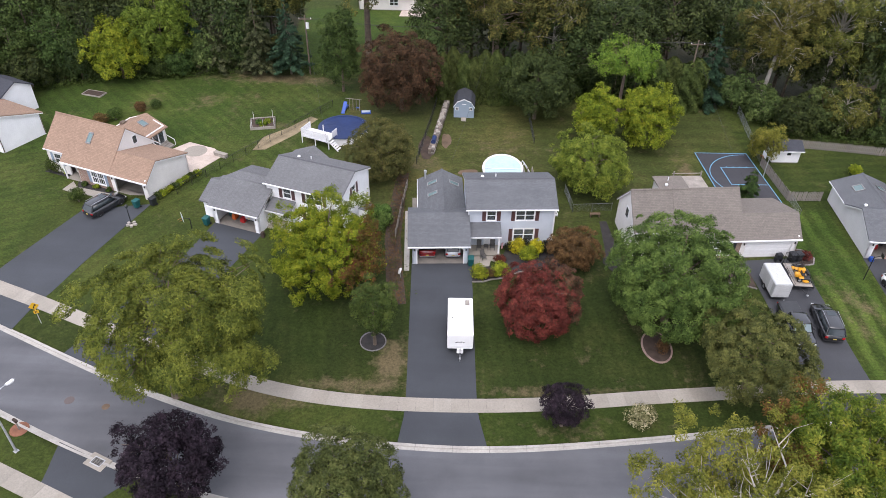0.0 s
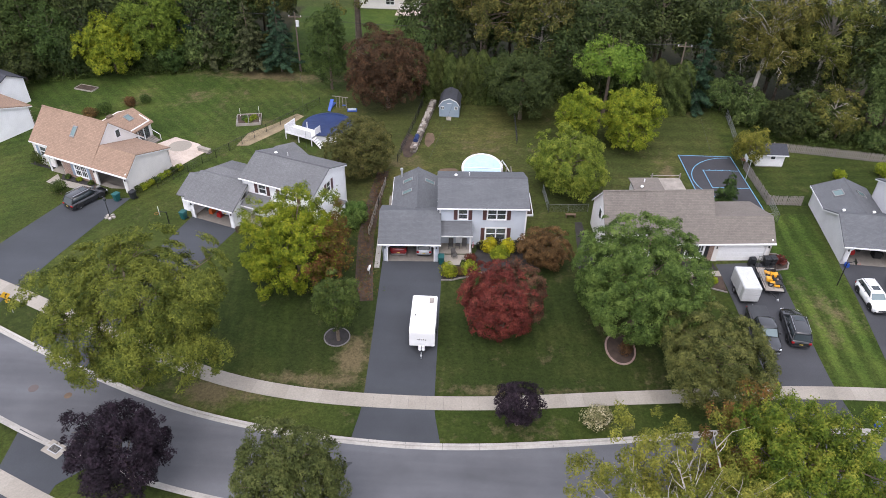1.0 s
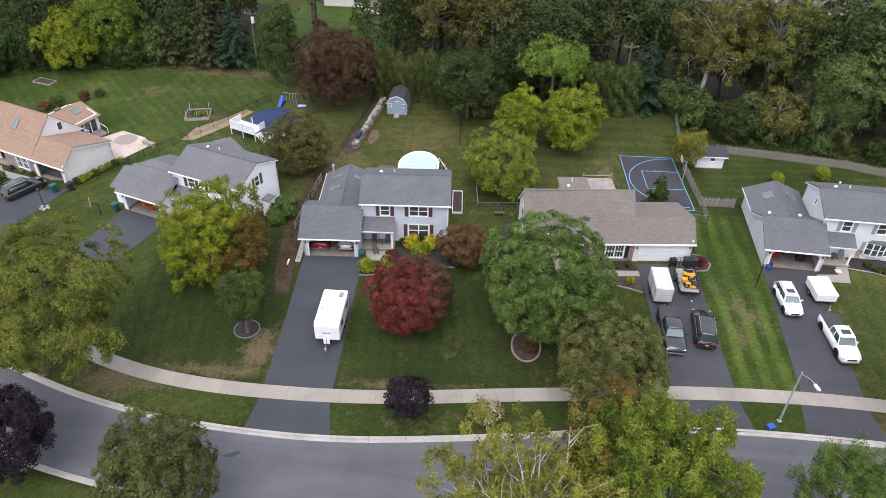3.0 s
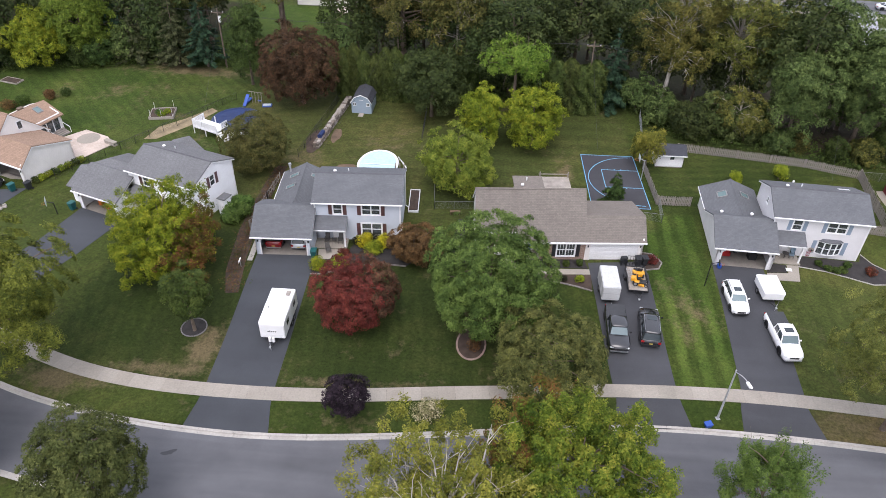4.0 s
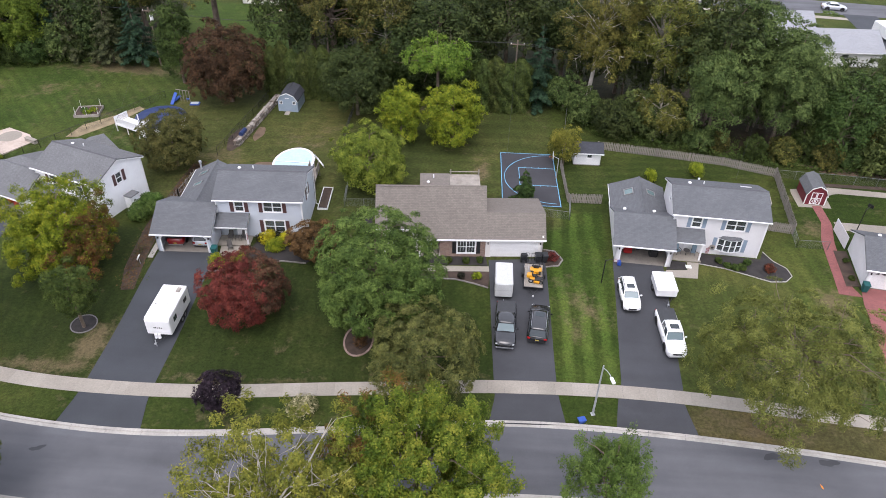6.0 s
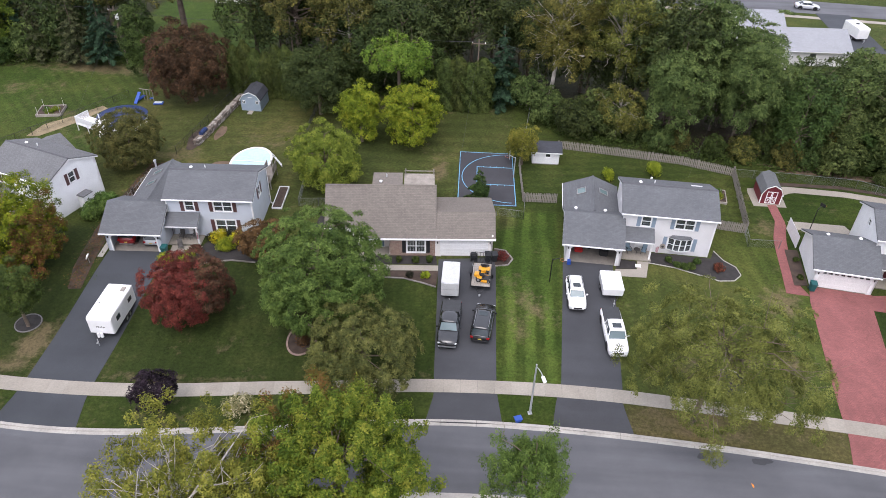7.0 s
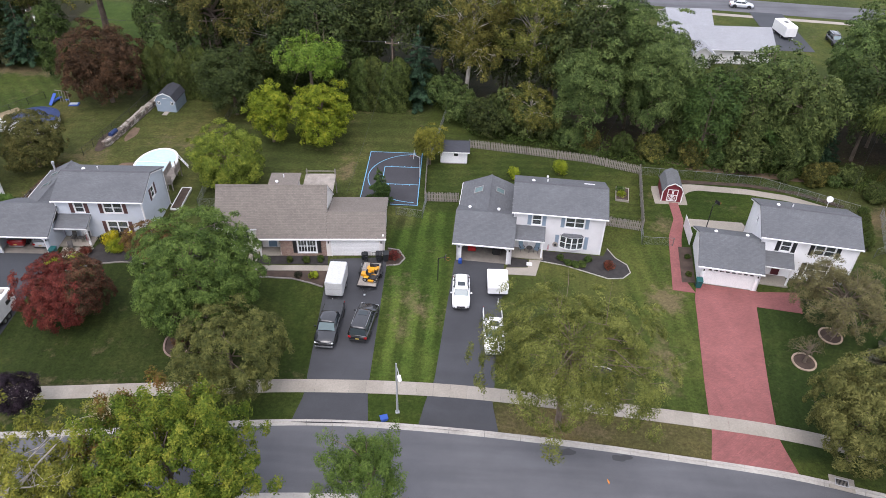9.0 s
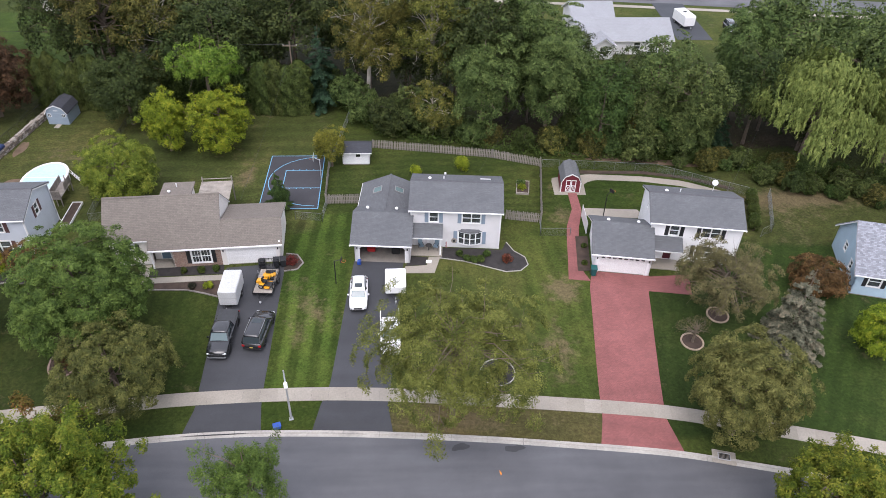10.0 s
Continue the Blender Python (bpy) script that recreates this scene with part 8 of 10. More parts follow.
M["roof_pale"] = shingles("pale_grey_shingles", (0.30, 0.31, 0.33), "y", 0.06, 0.06)
M["roof_blue"] = shingles("speckled_grey_shingles", (0.24, 0.25, 0.28), "y", 0.28, 0.06)
cottage((93.8, 55.6), -14, 12, 8.4, 3.0, 6.4, "pale blue house with speckled grey roof and black shutters", "side_lblue", "roof_blue", [(1.3, 2.5, 1.3, 2.6), (4.4, 5.6, 1.3, 2.6), (8, 9.2, 1.3, 2.6)], [(3.0, 3.8, 3.4 - 1.4, 2.95), (5.8, 6.5, 1.6, 2.6)], "shutter_black")
def end_house():
    """White saltbox house at the lawn's end: a tall front falling to a low back, and a taller block behind."""
    h = thing("house", at(-60.6, 78.3, -26.6), "white house with a tan shed roof at the lawn's end", "house", "houses along the street")
    b = bmesh.new()
    prism(b, [(-9, 0, -0.5), (-9, 6.3, -0.5), (-9, 6.3, 3.1), (-9, 0, 5.2)], (9, 0, 0))
    part("wall", b, M["side_white"], h)
    b = boxes((-13, -7.6, 6.4, 11.0, -0.5, 3.6))
    prism(b, [(-7.6, 6.4, 3.6), (-7.6, 11.0, 3.6), (-7.6, 8.7, 4.7)], (-5.4, 0, 0))
    part("rear_block", b, M["side_white"], h)
    roof_part("roof", h, [[(-9.3, -0.3, 5.42), (0.3, -0.3, 5.42), (0.3, 6.6, 3.12), (-9.3, 6.6, 3.12)]], M["roof_tan"], "tan shingle shed roof")
    roof_part("roof", h, [[(-13.3, 6.1, 3.5), (-7.3, 6.1, 3.5), (-7.3, 8.7, 4.85), (-13.3, 8.7, 4.85)], [(-13.3, 8.7, 4.85), (-7.3, 8.7, 4.85), (-7.3, 11.3, 3.5), (-13.3, 11.3, 3.5)]], M["roof_dark"], "dark shingle roof of the rear block")
    fascia(h, [((0.3, -0.3, 5.42), (0.3, 6.6, 3.12))])
    part("downpipe", rods(((0.06, 6.2, 3.0), (0.06, 6.2, 0.1), 0.05, 0.05, 6)), M["bark"], h)
    part("downpipe", rods(((0.06, 0.1, 5.2), (0.06, 0.1, 0.1), 0.05, 0.05, 6)), M["bark"], h)


end_house()
far = "houses behind the woods"
cottage((76.5, 118.5), 2, 16.5, 9.0, 2.8, 5.0, "pale grey house with white gabled roof behind the trees", "side_grey", "roof_pale", [(1.0, 2.2, 1.0, 2.2), (9.8, 11.0, 1.0, 2.2)], [], None, far)
cottage((77.0, 126.5), 2, 7.5, 9.0, 2.8, 5.2, "pale grey garage wing behind the trees", "side_grey", "roof_pale", [], [], None, far)
g = cottage((82.3, 116.6), 92, 3.0, 3.4, 2.7, 3.9, "small gabled bay of the far grey house", "side_grey", "roof_pale", [], [(1.0, 2.2, 0.9, 2.1)], None, far)
cottage((-21.5, 136.0), 0, 13, 8, 2.8, 5.0, "cream house beyond the far lawn", "side_cream", "roof_lgrey", [(6.0, 7.6, 0.9, 2.2)], [], None, far)
cottage((-49, 139.0), 5, 12, 8, 3.0, 5.5, "white house glimpsed beyond the woods", "side_white", "roof_lgrey", [(3.0, 4.2, 1, 2.3)], [], None, far)
cottage((58, 150.0), 0, 12, 8, 3.0, 5.5, "grey house glimpsed beyond the woods", "side_grey", "roof_lgrey", [(3.0, 4.2, 1, 2.3)], [], None, far)
ribbon("far_road", [(40, 150.5), (90, 146.3), (150, 140)], [(40, 158.5), (90, 154.3), (150, 148)], 0.03, M["road"], 30, "grey asphalt street behind the woods", "road")
ribbon("far_pavement", [(60, 145.6), (90, 143.2), (140, 138)], [(60, 147.0), (90, 144.6), (140, 139.4)], 0.035, M["concrete"], 26, "pale concrete pavement behind the woods", "pavement")
ribbon("far_driveway", [(96.5, 126), (96.8, 146)], [(103.0, 126), (103.2, 145.6)], 0.04, M["drive"], 10, "dark asphalt driveway behind the woods", "driveway")
flat_patch("far_terrace", [(-13.5, 132.8), (-13.2, 136.0), (-8.6, 136.0), (-8.6, 132.9)], M["patio"], "small paved terrace beyond the far lawn", "patio", 0.05)
for x, y, lf, r, h, lab in ((90.6, 134.0, "rust", 1.0, 0.9, "low brownish shrub on the far lawn"), (-40.5, 124.0, "dark_green", 1.8, 2.4, "dark clipped shrub on the far lawn")):
    shrub(x, y, lf, r, h, 500, int(x) + 600, 0.3, lab)

# additions to single houses
def sunroom():
    """The tan-roofed house's rear sunroom with a skylight and steps."""
    p = HOUSE00
    x0, x1, y0, y1 = -13.0, -7.4, 7.9, 12.2
    wall("wall", p, (x1, y0), (x1, y1), 0.2, 2.5, [(0.9, 3.9, 0.3, 2.2)], M["side_cream"])
    window(p, (x1, y0), (x1, y1), 0.9, 3.9, 0.3, 2.2, 3, None, "white", False)
    wall("wall", p, (x1, y1), (x0, y1), 0.2, 2.5, [(1, 3.4, 0.4, 2.2)], M["side_cream"], 0.16, (2.8, 3.5))
    window(p, (x1, y1), (x0, y1), 1, 3.4, 0.4, 2.2, 2, None, "white", False)
    wall("wall", p, (x0, y1), (x0, y0), 0.2, 2.5, [], M["side_cream"])
    part("foundation", boxes((x0 + 0.1, x1 - 0.1, y0, y1 - 0.1, -0.5, 0.2)), M["garage_floor"], p)
    xm = (x0 + x1) / 2
    roof_part("roof", p, [[(x0 - 0.3, y0 + 0.4, 2.25), (xm, y0 - 0.9, 3.6), (xm, y1 + 0.3, 3.6), (x0 - 0.3, y1 + 0.3, 2.25)], [(xm, y0 - 0.9, 3.6), (x1 + 0.3, y0 + 0.4, 2.25), (x1 + 0.3, y1 + 0.3, 2.25), (xm, y1 + 0.3, 3.6)]], M["roof_tan_x"], "tan shingle sunroom roof")
    k = 1.35 / 3.1
    q = [(xm + 0.5, 10.1), (xm + 1.5, 10.1), (xm + 1.5, 11.0), (xm + 0.5, 11.0)]
    skylight(p, [(x, y, 3.6 - (x - xm) * k) for x, y in q])
    for i in range(4):
        part("step", boxes((x1 + 0.02 + i * 0.3, x1 + 0.34 + i * 0.3, 9.6, 12.0, -0.2, 0.4 - i * 0.12)), M["old_wood"], p)
    for y in (9.55, 12.05):
        part("handrail", rods(((x1 + 0.1, y, 0.4), (x1 + 0.1, y, 1.3), 0.04, 0.04, 6), ((x1 + 0.1, y, 1.25), (x1 + 1.4, y, 0.8), 0.04, 0.04, 6), ((x1 + 1.4, y, 0.8), (x1 + 1.4, y, 0.0), 0.04, 0.04, 6)), M["vinyl"], p)
    part("roof_vent", boxes((-12.2, -11.6, 9.6, 10.3, 2.85, 3.2)), M["bark"], p, "dark roof hatch")
    skylight(p, [(-9.95, 1.9, 4.5), (-9.25, 1.9, 4.5), (-9.25, 2.9, 5.46), (-9.95, 2.9, 5.46)])


sunroom()


def rear_flat(p):
    """The cream house's rear flat roof, pergola and deck rail."""
    x0, x1 = -13.0, -10.1
    wall("wall", p, (x1, 6.6), (x1, 10.0), 0.1, 4.1, [], M["side_cream"])
    wall("wall", p, (x1, 10.0), (x0, 10.0), 0.1, 4.1, [(0.8, 2.4, 0.8, 2.1)], M["side_cream"])
    window(p, (x1, 10.0), (x0, 10.0), 0.8, 2.4, 0.8, 2.1, 2)
    wall("wall", p, (x0, 10.0), (x0, 6.6), 0.1, 4.1, [], M["side_cream"])
    roof_part("roof", p, [[(x0 - 0.25, 6.2, 4.35), (x1 + 0.25, 6.2, 4.35), (x1 + 0.25, 10.2, 4.2), (x0 - 0.25, 10.2, 4.2)]], M["roof_brown"], "nearly flat shingle roof at the back")
    vent_pipe(p, -11.7, 9.2, 4.25)
    vent_pipe(p, -12.3, 8.0, 4.3, "cap")
    for i in range(16):
        part("plank", boxes((-9.8, -6.2, 8.4 + i * 0.27, 8.64 + i * 0.27, 2.5, 2.56)), M["plank"], p)
    for x in (-9.7, -6.35):
        part("post", boxes((x, x + 0.12, 12.5, 12.62, -0.4, 3.3)), M["old_wood"], p)
    part("beam", boxes((-9.8, -6.2, 12.72, 12.8, 2.3, 2.49)), M["old_wood"], p)
    part("rail", boxes((-9.8, -6.2, 12.64, 12.7, 2.9, 2.98)), M["plank"], p)


rear_flat(HOUSE2)

# the white house's smaller garage bay
b = bmesh.new()
box(b, -1.75, -0.01, 0.8, 5.9, 0.0, 2.2)
part("side_bay", b, M["side_white"], HOUSE0)
roof_part("roof", HOUSE0, [[(-2.1, 0.5, 2.25), (-0.46, 0.5, 2.25), (-0.46, 3.3, 3.55), (-2.1, 3.3, 3.55)], [(-2.1, 3.3, 3.55), (-0.46, 3.3, 3.55), (-0.46, 6.2, 2.2), (-2.1, 6.2, 2.2)]], M["roof_lgrey"])
roof_part("roof", HOUSE0, [[(3.2, 8.6, 3.3), (6.0, 7.6, 4.5), (6.0, 12.9, 4.5), (3.2, 12.9, 3.3)], [(6.0, 7.6, 4.5), (9.8, 8.6, 2.9), (9.8, 12.0, 2.9), (6.0, 12.9, 4.5)]], M["roof_lgrey_x"], "grey shingle roof of the rear wing")
part("rear_wing", boxes((3.5, 9.5, 9.9, 11.8, -0.4, 2.9)), M["side_white"], HOUSE0)
roof_part("roof", HOUSE0, [[(0.8, 4.9, 4.3), (5.4, 4.9, 4.3), (5.4, 8.7, 2.7), (-0.3, 8.7, 2.7)], [(-0.42, 3.7, 4.02), (5.4, 3.7, 4.12), (5.4, 4.9, 4.3), (0.8, 4.9, 4.3)], [(-0.42, 3.7, 4.02), (0.8, 4.9, 4.3), (-0.3, 8.7, 2.7), (-0.42, 6.9, 2.6)]], M["roof_lgrey"], "grey shingle hip behind the garage")
part("rear_room", boxes((1.0, 5.3, 6.5, 8.4, -0.4, 2.7)), M["side_white"], HOUSE0)
part("side_porch_roof", boxes((15.25, 16.3, 5.6, 7.0, 2.2, 2.3)), M["roof_lgrey"], HOUSE0)
part("side_porch", boxes((15.22, 16.1, 5.7, 6.9, -0.3, 2.19)), M["side_white"], HOUSE0)
part("satellite_dish", rods(((13.0, 9.6, 5.2), (13.0, 9.6, 6.3), 0.03, 0.03, 6), ((13.0, 9.55, 6.35), (12.97, 9.43, 6.4), 0.34, 0.3, 14)), M["gutter"], HOUSE4, "grey satellite dish on a short mast")
for x in (1.4, 4.6):
    vent_pipe(HOUSE3, x - 0.5, 5.2, 3.4, "cap")
    vent_pipe(HOUSE4, x, 4.4, 3.7, "cap")

rb = bmesh.new()
hexa(rb, [(13.25, 8.0, 5.82), (14.4, 8.0, 5.82), (14.4, 8.45, 5.64), (13.25, 8.45, 5.64), (13.25, 8.0, 5.9), (14.4, 8.0, 5.9), (14.4, 8.45, 5.72), (13.25, 8.45, 5.72)])
part("roof_panel", rb, M["vinyl"], HOUSE3, "pale panel on the rear slope")
part("flue", rods(((9.3, 10.4, 2.0), (9.3, 10.4, 5.1), 0.12, 0.12, 8)), M["vinyl"], HOUSE3, "white flue at the back")

# ---- vehicles ----
M["trailer_white"] = surface("dull_white_panel", (0.50, 0.51, 0.51), 0.4, 0.8, 8, 0.08, 0.02)
M["car_black"] = paint("black_car_paint", (0.012, 0.013, 0.015), 0.22, 1.0)
M["car_white"] = paint("white_car_paint", (0.80, 0.80, 0.80), 0.3, 0.6)
M["car_red"] = paint("dark_red_car_paint", (0.22, 0.014, 0.016), 0.25, 0.8)
M["car_silver"] = paint("silver_car_paint", (0.55, 0.57, 0.60), 0.3, 0.6, 0.3)
M["car_glass"] = paint("tinted_car_glass", (0.035, 0.045, 0.05), 0.04)
M["windscreen"] = paint("windscreen_glass", (0.16, 0.21, 0.22), 0.04)
M["rim"] = surface("alloy_wheel", (0.45, 0.46, 0.48), 0.3, 3, 12, 0.08, 0.0, 0.8)
M["lamp_red"] = paint("red_tail_lamp", (0.30, 0.01, 0.012), 0.2)
M["lamp_clear"] = paint("clear_headlamp", (0.62, 0.64, 0.65), 0.1)
M["plastic"] = paint("dark_plastic_trim", (0.02, 0.02, 0.022), 0.6)
M["vinyl_cover"] = surface("black_bed_cover", (0.035, 0.037, 0.04), 0.6, 1.2, 8, 0.2, 0.1)
M["amber_bar"] = paint("plain_plate", (0.55, 0.42, 0.10), 0.5)


def wheel(parent, x, y, r=0.36, w=0.24):
    bm = bmesh.new()
    n = 20
    s = 1 if x > 0 else -1
    prof = [(r * 0.62, -w / 2), (r * 0.93, -w / 2), (r, -w * 0.32), (r, w * 0.32), (r * 0.93, w / 2), (r * 0.62, w / 2)]
    rings = []
    for i in range(n):
        a = 2 * math.pi * i / n
        rings.append([bm.verts.new((x + d, y + q * math.cos(a), r + q * math.sin(a))) for q, d in prof])
    for i in range(n):
        a, b = rings[i], rings[(i + 1) % n]
        for k in range(len(prof)):
            j = (k + 1) % len(prof)
            bm.faces.new((a[k], b[k], b[j], a[j]))
    tyre = part("wheel", bm, M["rubber"], parent)
    bm = rods(((x - s * w * 0.2, y, r), (x + s * w * 0.36, y, r), r * 0.6, r * 0.56, 14))
    part("rim", bm, M["rim"], tyre)


def loft(sections):
    """A closed skin through rings of equal length."""
    bm = bmesh.new()
    rings = [[bm.verts.new(p) for p in s] for s in sections]
    n = len(rings[0])
    for a, b in zip(rings, rings[1:]):
        for i in range(n):
            j = (i + 1) % n
            bm.faces.new((a[i], a[j], b[j], b[i]))
    bm.faces.new(rings[0][::-1])
    bm.faces.new(rings[-1])
    return bm


def ring(y, hw, z0, z1, tuck=0.06, crown=0.03):
    """One body section: sill, flank, shoulder, top."""
    return [(-hw + tuck, y, z0), (-hw, y, z0 + (z1 - z0) * 0.35), (-hw + 0.015, y, z1 - 0.1), (-hw + 0.13, y, z1), (0, y, z1 + crown), (hw - 0.13, y, z1), (hw - 0.015, y, z1 - 0.1), (hw, y, z0 + (z1 - z0) * 0.35), (hw - tuck, y, z0)]


def vehicle(name, m, label, paint_m, kind, L=4.5, W=1.82, H=1.65, category="car", roof_glass=False):
    """A car, SUV or pickup; its nose points to -y."""
    t = thing(name, m, label, category)
    P = M[paint_m]
    hw, f, r = W / 2, -L / 2, L / 2
    g, belt = 0.24, 0.98 if kind != "pickup" else 1.1
    hood = belt - 0.04
    deck = belt + (0.0 if kind != "sedan" else 0.02)
    nose = 0.0 if kind == "pickup" else 1.0
    rows = [(f, 0.62 + 0.12 * (1 - nose), g + 0.14, hood - 0.38), (f + 0.07, 0.80, g + 0.04, hood - 0.26), (f + 0.2, 0.91, g, hood - 0.16 - 0.03 * nose), (f + 0.5, 0.98, g - 0.03, hood - 0.06 - 0.05 * nose), (f + L * 0.25, 1.0, g - 0.03, belt), (0, 1.0, g - 0.03, belt), (r - L * 0.2, 1.0, g - 0.03, deck), (r - 0.3, 0.97, g, deck - 0.02), (r - 0.1, 0.9, g + 0.04, deck - 0.08), (r, 0.78, g + 0.12, deck - 0.24)]
    fine = []
    for i in range(len(rows) - 1):
        p0, p1, p2, p3 = (np.array(rows[max(0, min(len(rows) - 1, i + k))]) for k in (-1, 0, 1, 2))
        for u in (0.0, 0.33, 0.67):
            q = p1 + 0.5 * u * (p2 - p0) + u * u * (p0 - 2.5 * p1 + 2 * p2 - 0.5 * p3) + u ** 3 * (1.5 * (p1 - p2) + 0.5 * (p3 - p0))
            q[0] = p1[0] + u * (p2[0] - p1[0])
            fine.append(tuple(q))
    bm = loft([ring(y, hw * k, a, b) for y, k, a, b in fine + [rows[-1]]])
    body = part("body", bm, P, t)
    for p in body.data.polygons:
        p.use_smooth = True
    wy0, wy1 = f + L * 0.2, r - L * 0.2
    wr = 0.36 if kind != "pickup" else 0.41
    for x in (-hw + 0.1, hw - 0.1):
        for y in (wy0, wy1):
            wheel(t, x, y, wr)
            s = 1 if x > 0 else -1
            bm = bmesh.new()
            arc = [(y + (wr + 0.09) * math.cos(a), wr + (wr + 0.09) * math.sin(a)) for a in (math.pi * i / 10 for i in range(11))]
            prism(bm, [(s * (hw + 0.004), a, b) for a, b in arc] + [(s * (hw + 0.004), y - wr - 0.09, g), (s * (hw + 0.004), y + wr + 0.09, g)][::-1], (-s * 0.1, 0, 0))
            part("wheel_arch", bm, M["plastic"], t)
    # cabin: glass, pillars, roof
    if kind == "suv":
        y0, y1, t0, t1 = f + L * 0.27, r - 0.1, f + L * 0.43, r - 0.5
    elif kind == "sedan":
        y0, y1, t0, t1 = f + L * 0.28, r - L * 0.14, f + L * 0.42, r - L * 0.3
    else:
        y0, y1, t0, t1 = f + L * 0.25, f + L * 0.60, f + L * 0.34, f + L * 0.575
    top, bw, tw = H - 0.09, hw - 0.1, hw - 0.28
    z = belt - 0.02
    base = [(-bw, y0, z), (bw, y0, z), (bw, y1, z), (-bw, y1, z)]
    up = [(-tw, t0, top), (tw, t0, top), (tw, t1, top), (-tw, t1, top)]
    bm = bmesh.new()
    hexa(bm, base + up)
    glass = part("side_glass", soft(bm, 0.11, 3), M["car_glass"], t)
    for p in glass.data.polygons:
        p.use_smooth = True
    o = Vector((0, -0.012, 0.008))
    bm = bmesh.new()
    prism(bm, [Vector(base[0]) + Vector((0.1, 0, 0)) + o, Vector(base[1]) - Vector((0.1, 0, 0)) + o, Vector(up[1]) - Vector((0.07, 0, 0)) + o, Vector(up[0]) + Vector((0.07, 0, 0)) + o], (0, -0.006, 0.004))
    part("windscreen", bm, M["windscreen"], t)
    o = Vector((0, 0.012, 0.008))
    bm = bmesh.new()
    prism(bm, [Vector(base[2]) - Vector((0.14, 0, 0)) + o, Vector(base[3]) + Vector((0.14, 0, 0)) + o, Vector(up[3]) + Vector((0.1, 0, 0)) + o, Vector(up[2]) - Vector((0.1, 0, 0)) + o], (0, 0.006, 0.004))
    part("rear_window", bm, M["car_glass"], t)
    for a, b in zip(base, up):
        a, b = Vector(a), Vector(b)
        part("pillar", rods((a, b, 0.06, 0.05, 6)), P, t)
    for s in (-1, 1):
        for u in ((0.45,) if kind == "sedan" else (0.42, 0.75) if kind == "suv" else (0.55,)):
            a = Vector((s * bw, y0 + (y1 - y0) * u, z))
            b = Vector((s * tw, t0 + (t1 - t0) * u, top))
            part("pillar", rods((a, b, 0.04, 0.035, 6)), P if kind != "suv" else M["plastic"], t)
    # a roof skin bowed across and rounded at both ends
    rs_ = []
    for u_, k_, d_ in ((-0.1, 0.86, 0.07), (0.0, 0.95, 0.03), (0.2, 1.0, 0.0), (0.75, 1.0, 0.0), (0.97, 0.95, 0.035), (1.05, 0.88, 0.08)):
        y_, w_, zt = t0 + (t1 - t0) * u_, (tw + 0.06) * k_, H - d_
        rs_.append([(-w_, y_, zt - 0.12), (-w_ * 0.94, y_, zt - 0.05), (-w_ * 0.6, y_, zt - 0.005), (0, y_, zt + 0.012), (w_ * 0.6, y_, zt - 0.005), (w_ * 0.94, y_, zt - 0.05), (w_, y_, zt - 0.12)])
    roof = part("roof", loft(rs_), P, t)
    for p in roof.data.polygons:
        p.use_smooth = True
    if roof_glass:
        part("sunroof", boxes((-tw * 0.6, tw * 0.6, t0 + 0.15, t0 + 0.75, H + 0.004, H + 0.02)), M["car_glass"], roof)
    if kind == "suv":
        for s in (-1, 1):
            part("roof_rail", rods(((s * (tw - 0.02), t0 + 0.1, H + 0.04), (s * (tw - 0.02), t1 - 0.1, H + 0.04), 0.02, 0.02, 6)), M["plastic"] if paint_m != "car_black" else M["rim"], t)
    for s in (-1, 1):
        bm = boxes((s * (hw + 0.1) - 0.1, s * (hw + 0.1) + 0.1, y0 + 0.28, y0 + 0.4, belt + 0.02, belt + 0.2))
        part("mirror", soft(bm, 0.04, 2), P, t)
        bm = boxes((s * (hw * 0.68) - 0.2, s * (hw * 0.68) + 0.2, f + 0.05, f + 0.24, hood - 0.4, hood - 0.24))
        part("headlight", soft(bm, 0.04, 2), M["lamp_clear"], t)
        bm = boxes((s * (hw * 0.76) - 0.15, s * (hw * 0.76) + 0.15, r - 0.14, r + 0.015, deck - 0.36, deck - 0.16))
        part("tail_light", soft(bm, 0.03, 2), M["lamp_red"], t)
    part("grille", soft(boxes((-hw * 0.45, hw * 0.45, f - 0.02, f + 0.1, hood - 0.5, hood - 0.32)), 0.02, 1), M["plastic"], t)
    part("bumper", soft(boxes((-hw * 0.82, hw * 0.82, f - 0.03, f + 0.15, g, g + 0.22)), 0.05, 2), M["plastic"] if kind != "pickup" else M["rim"], t)
    part("bumper", soft(boxes((-hw * 0.84, hw * 0.84, r - 0.12, r + 0.03, g + 0.02, g + 0.25)), 0.05, 2), M["plastic"] if kind != "pickup" else M["rim"], t)
    part("plate", boxes((-0.16, 0.16, r + 0.032, r + 0.04, g + 0.3, g + 0.42)), M["amber_bar"], t, "plain plate without readable marks")
    if kind == "pickup":
        part("bed_cover", soft(boxes((-hw + 0.12, hw - 0.12, f + L * 0.615, r - 0.1, belt + 0.03, belt + 0.09)), 0.02, 1), M["vinyl_cover"], t, "black fabric bed cover")
    return t


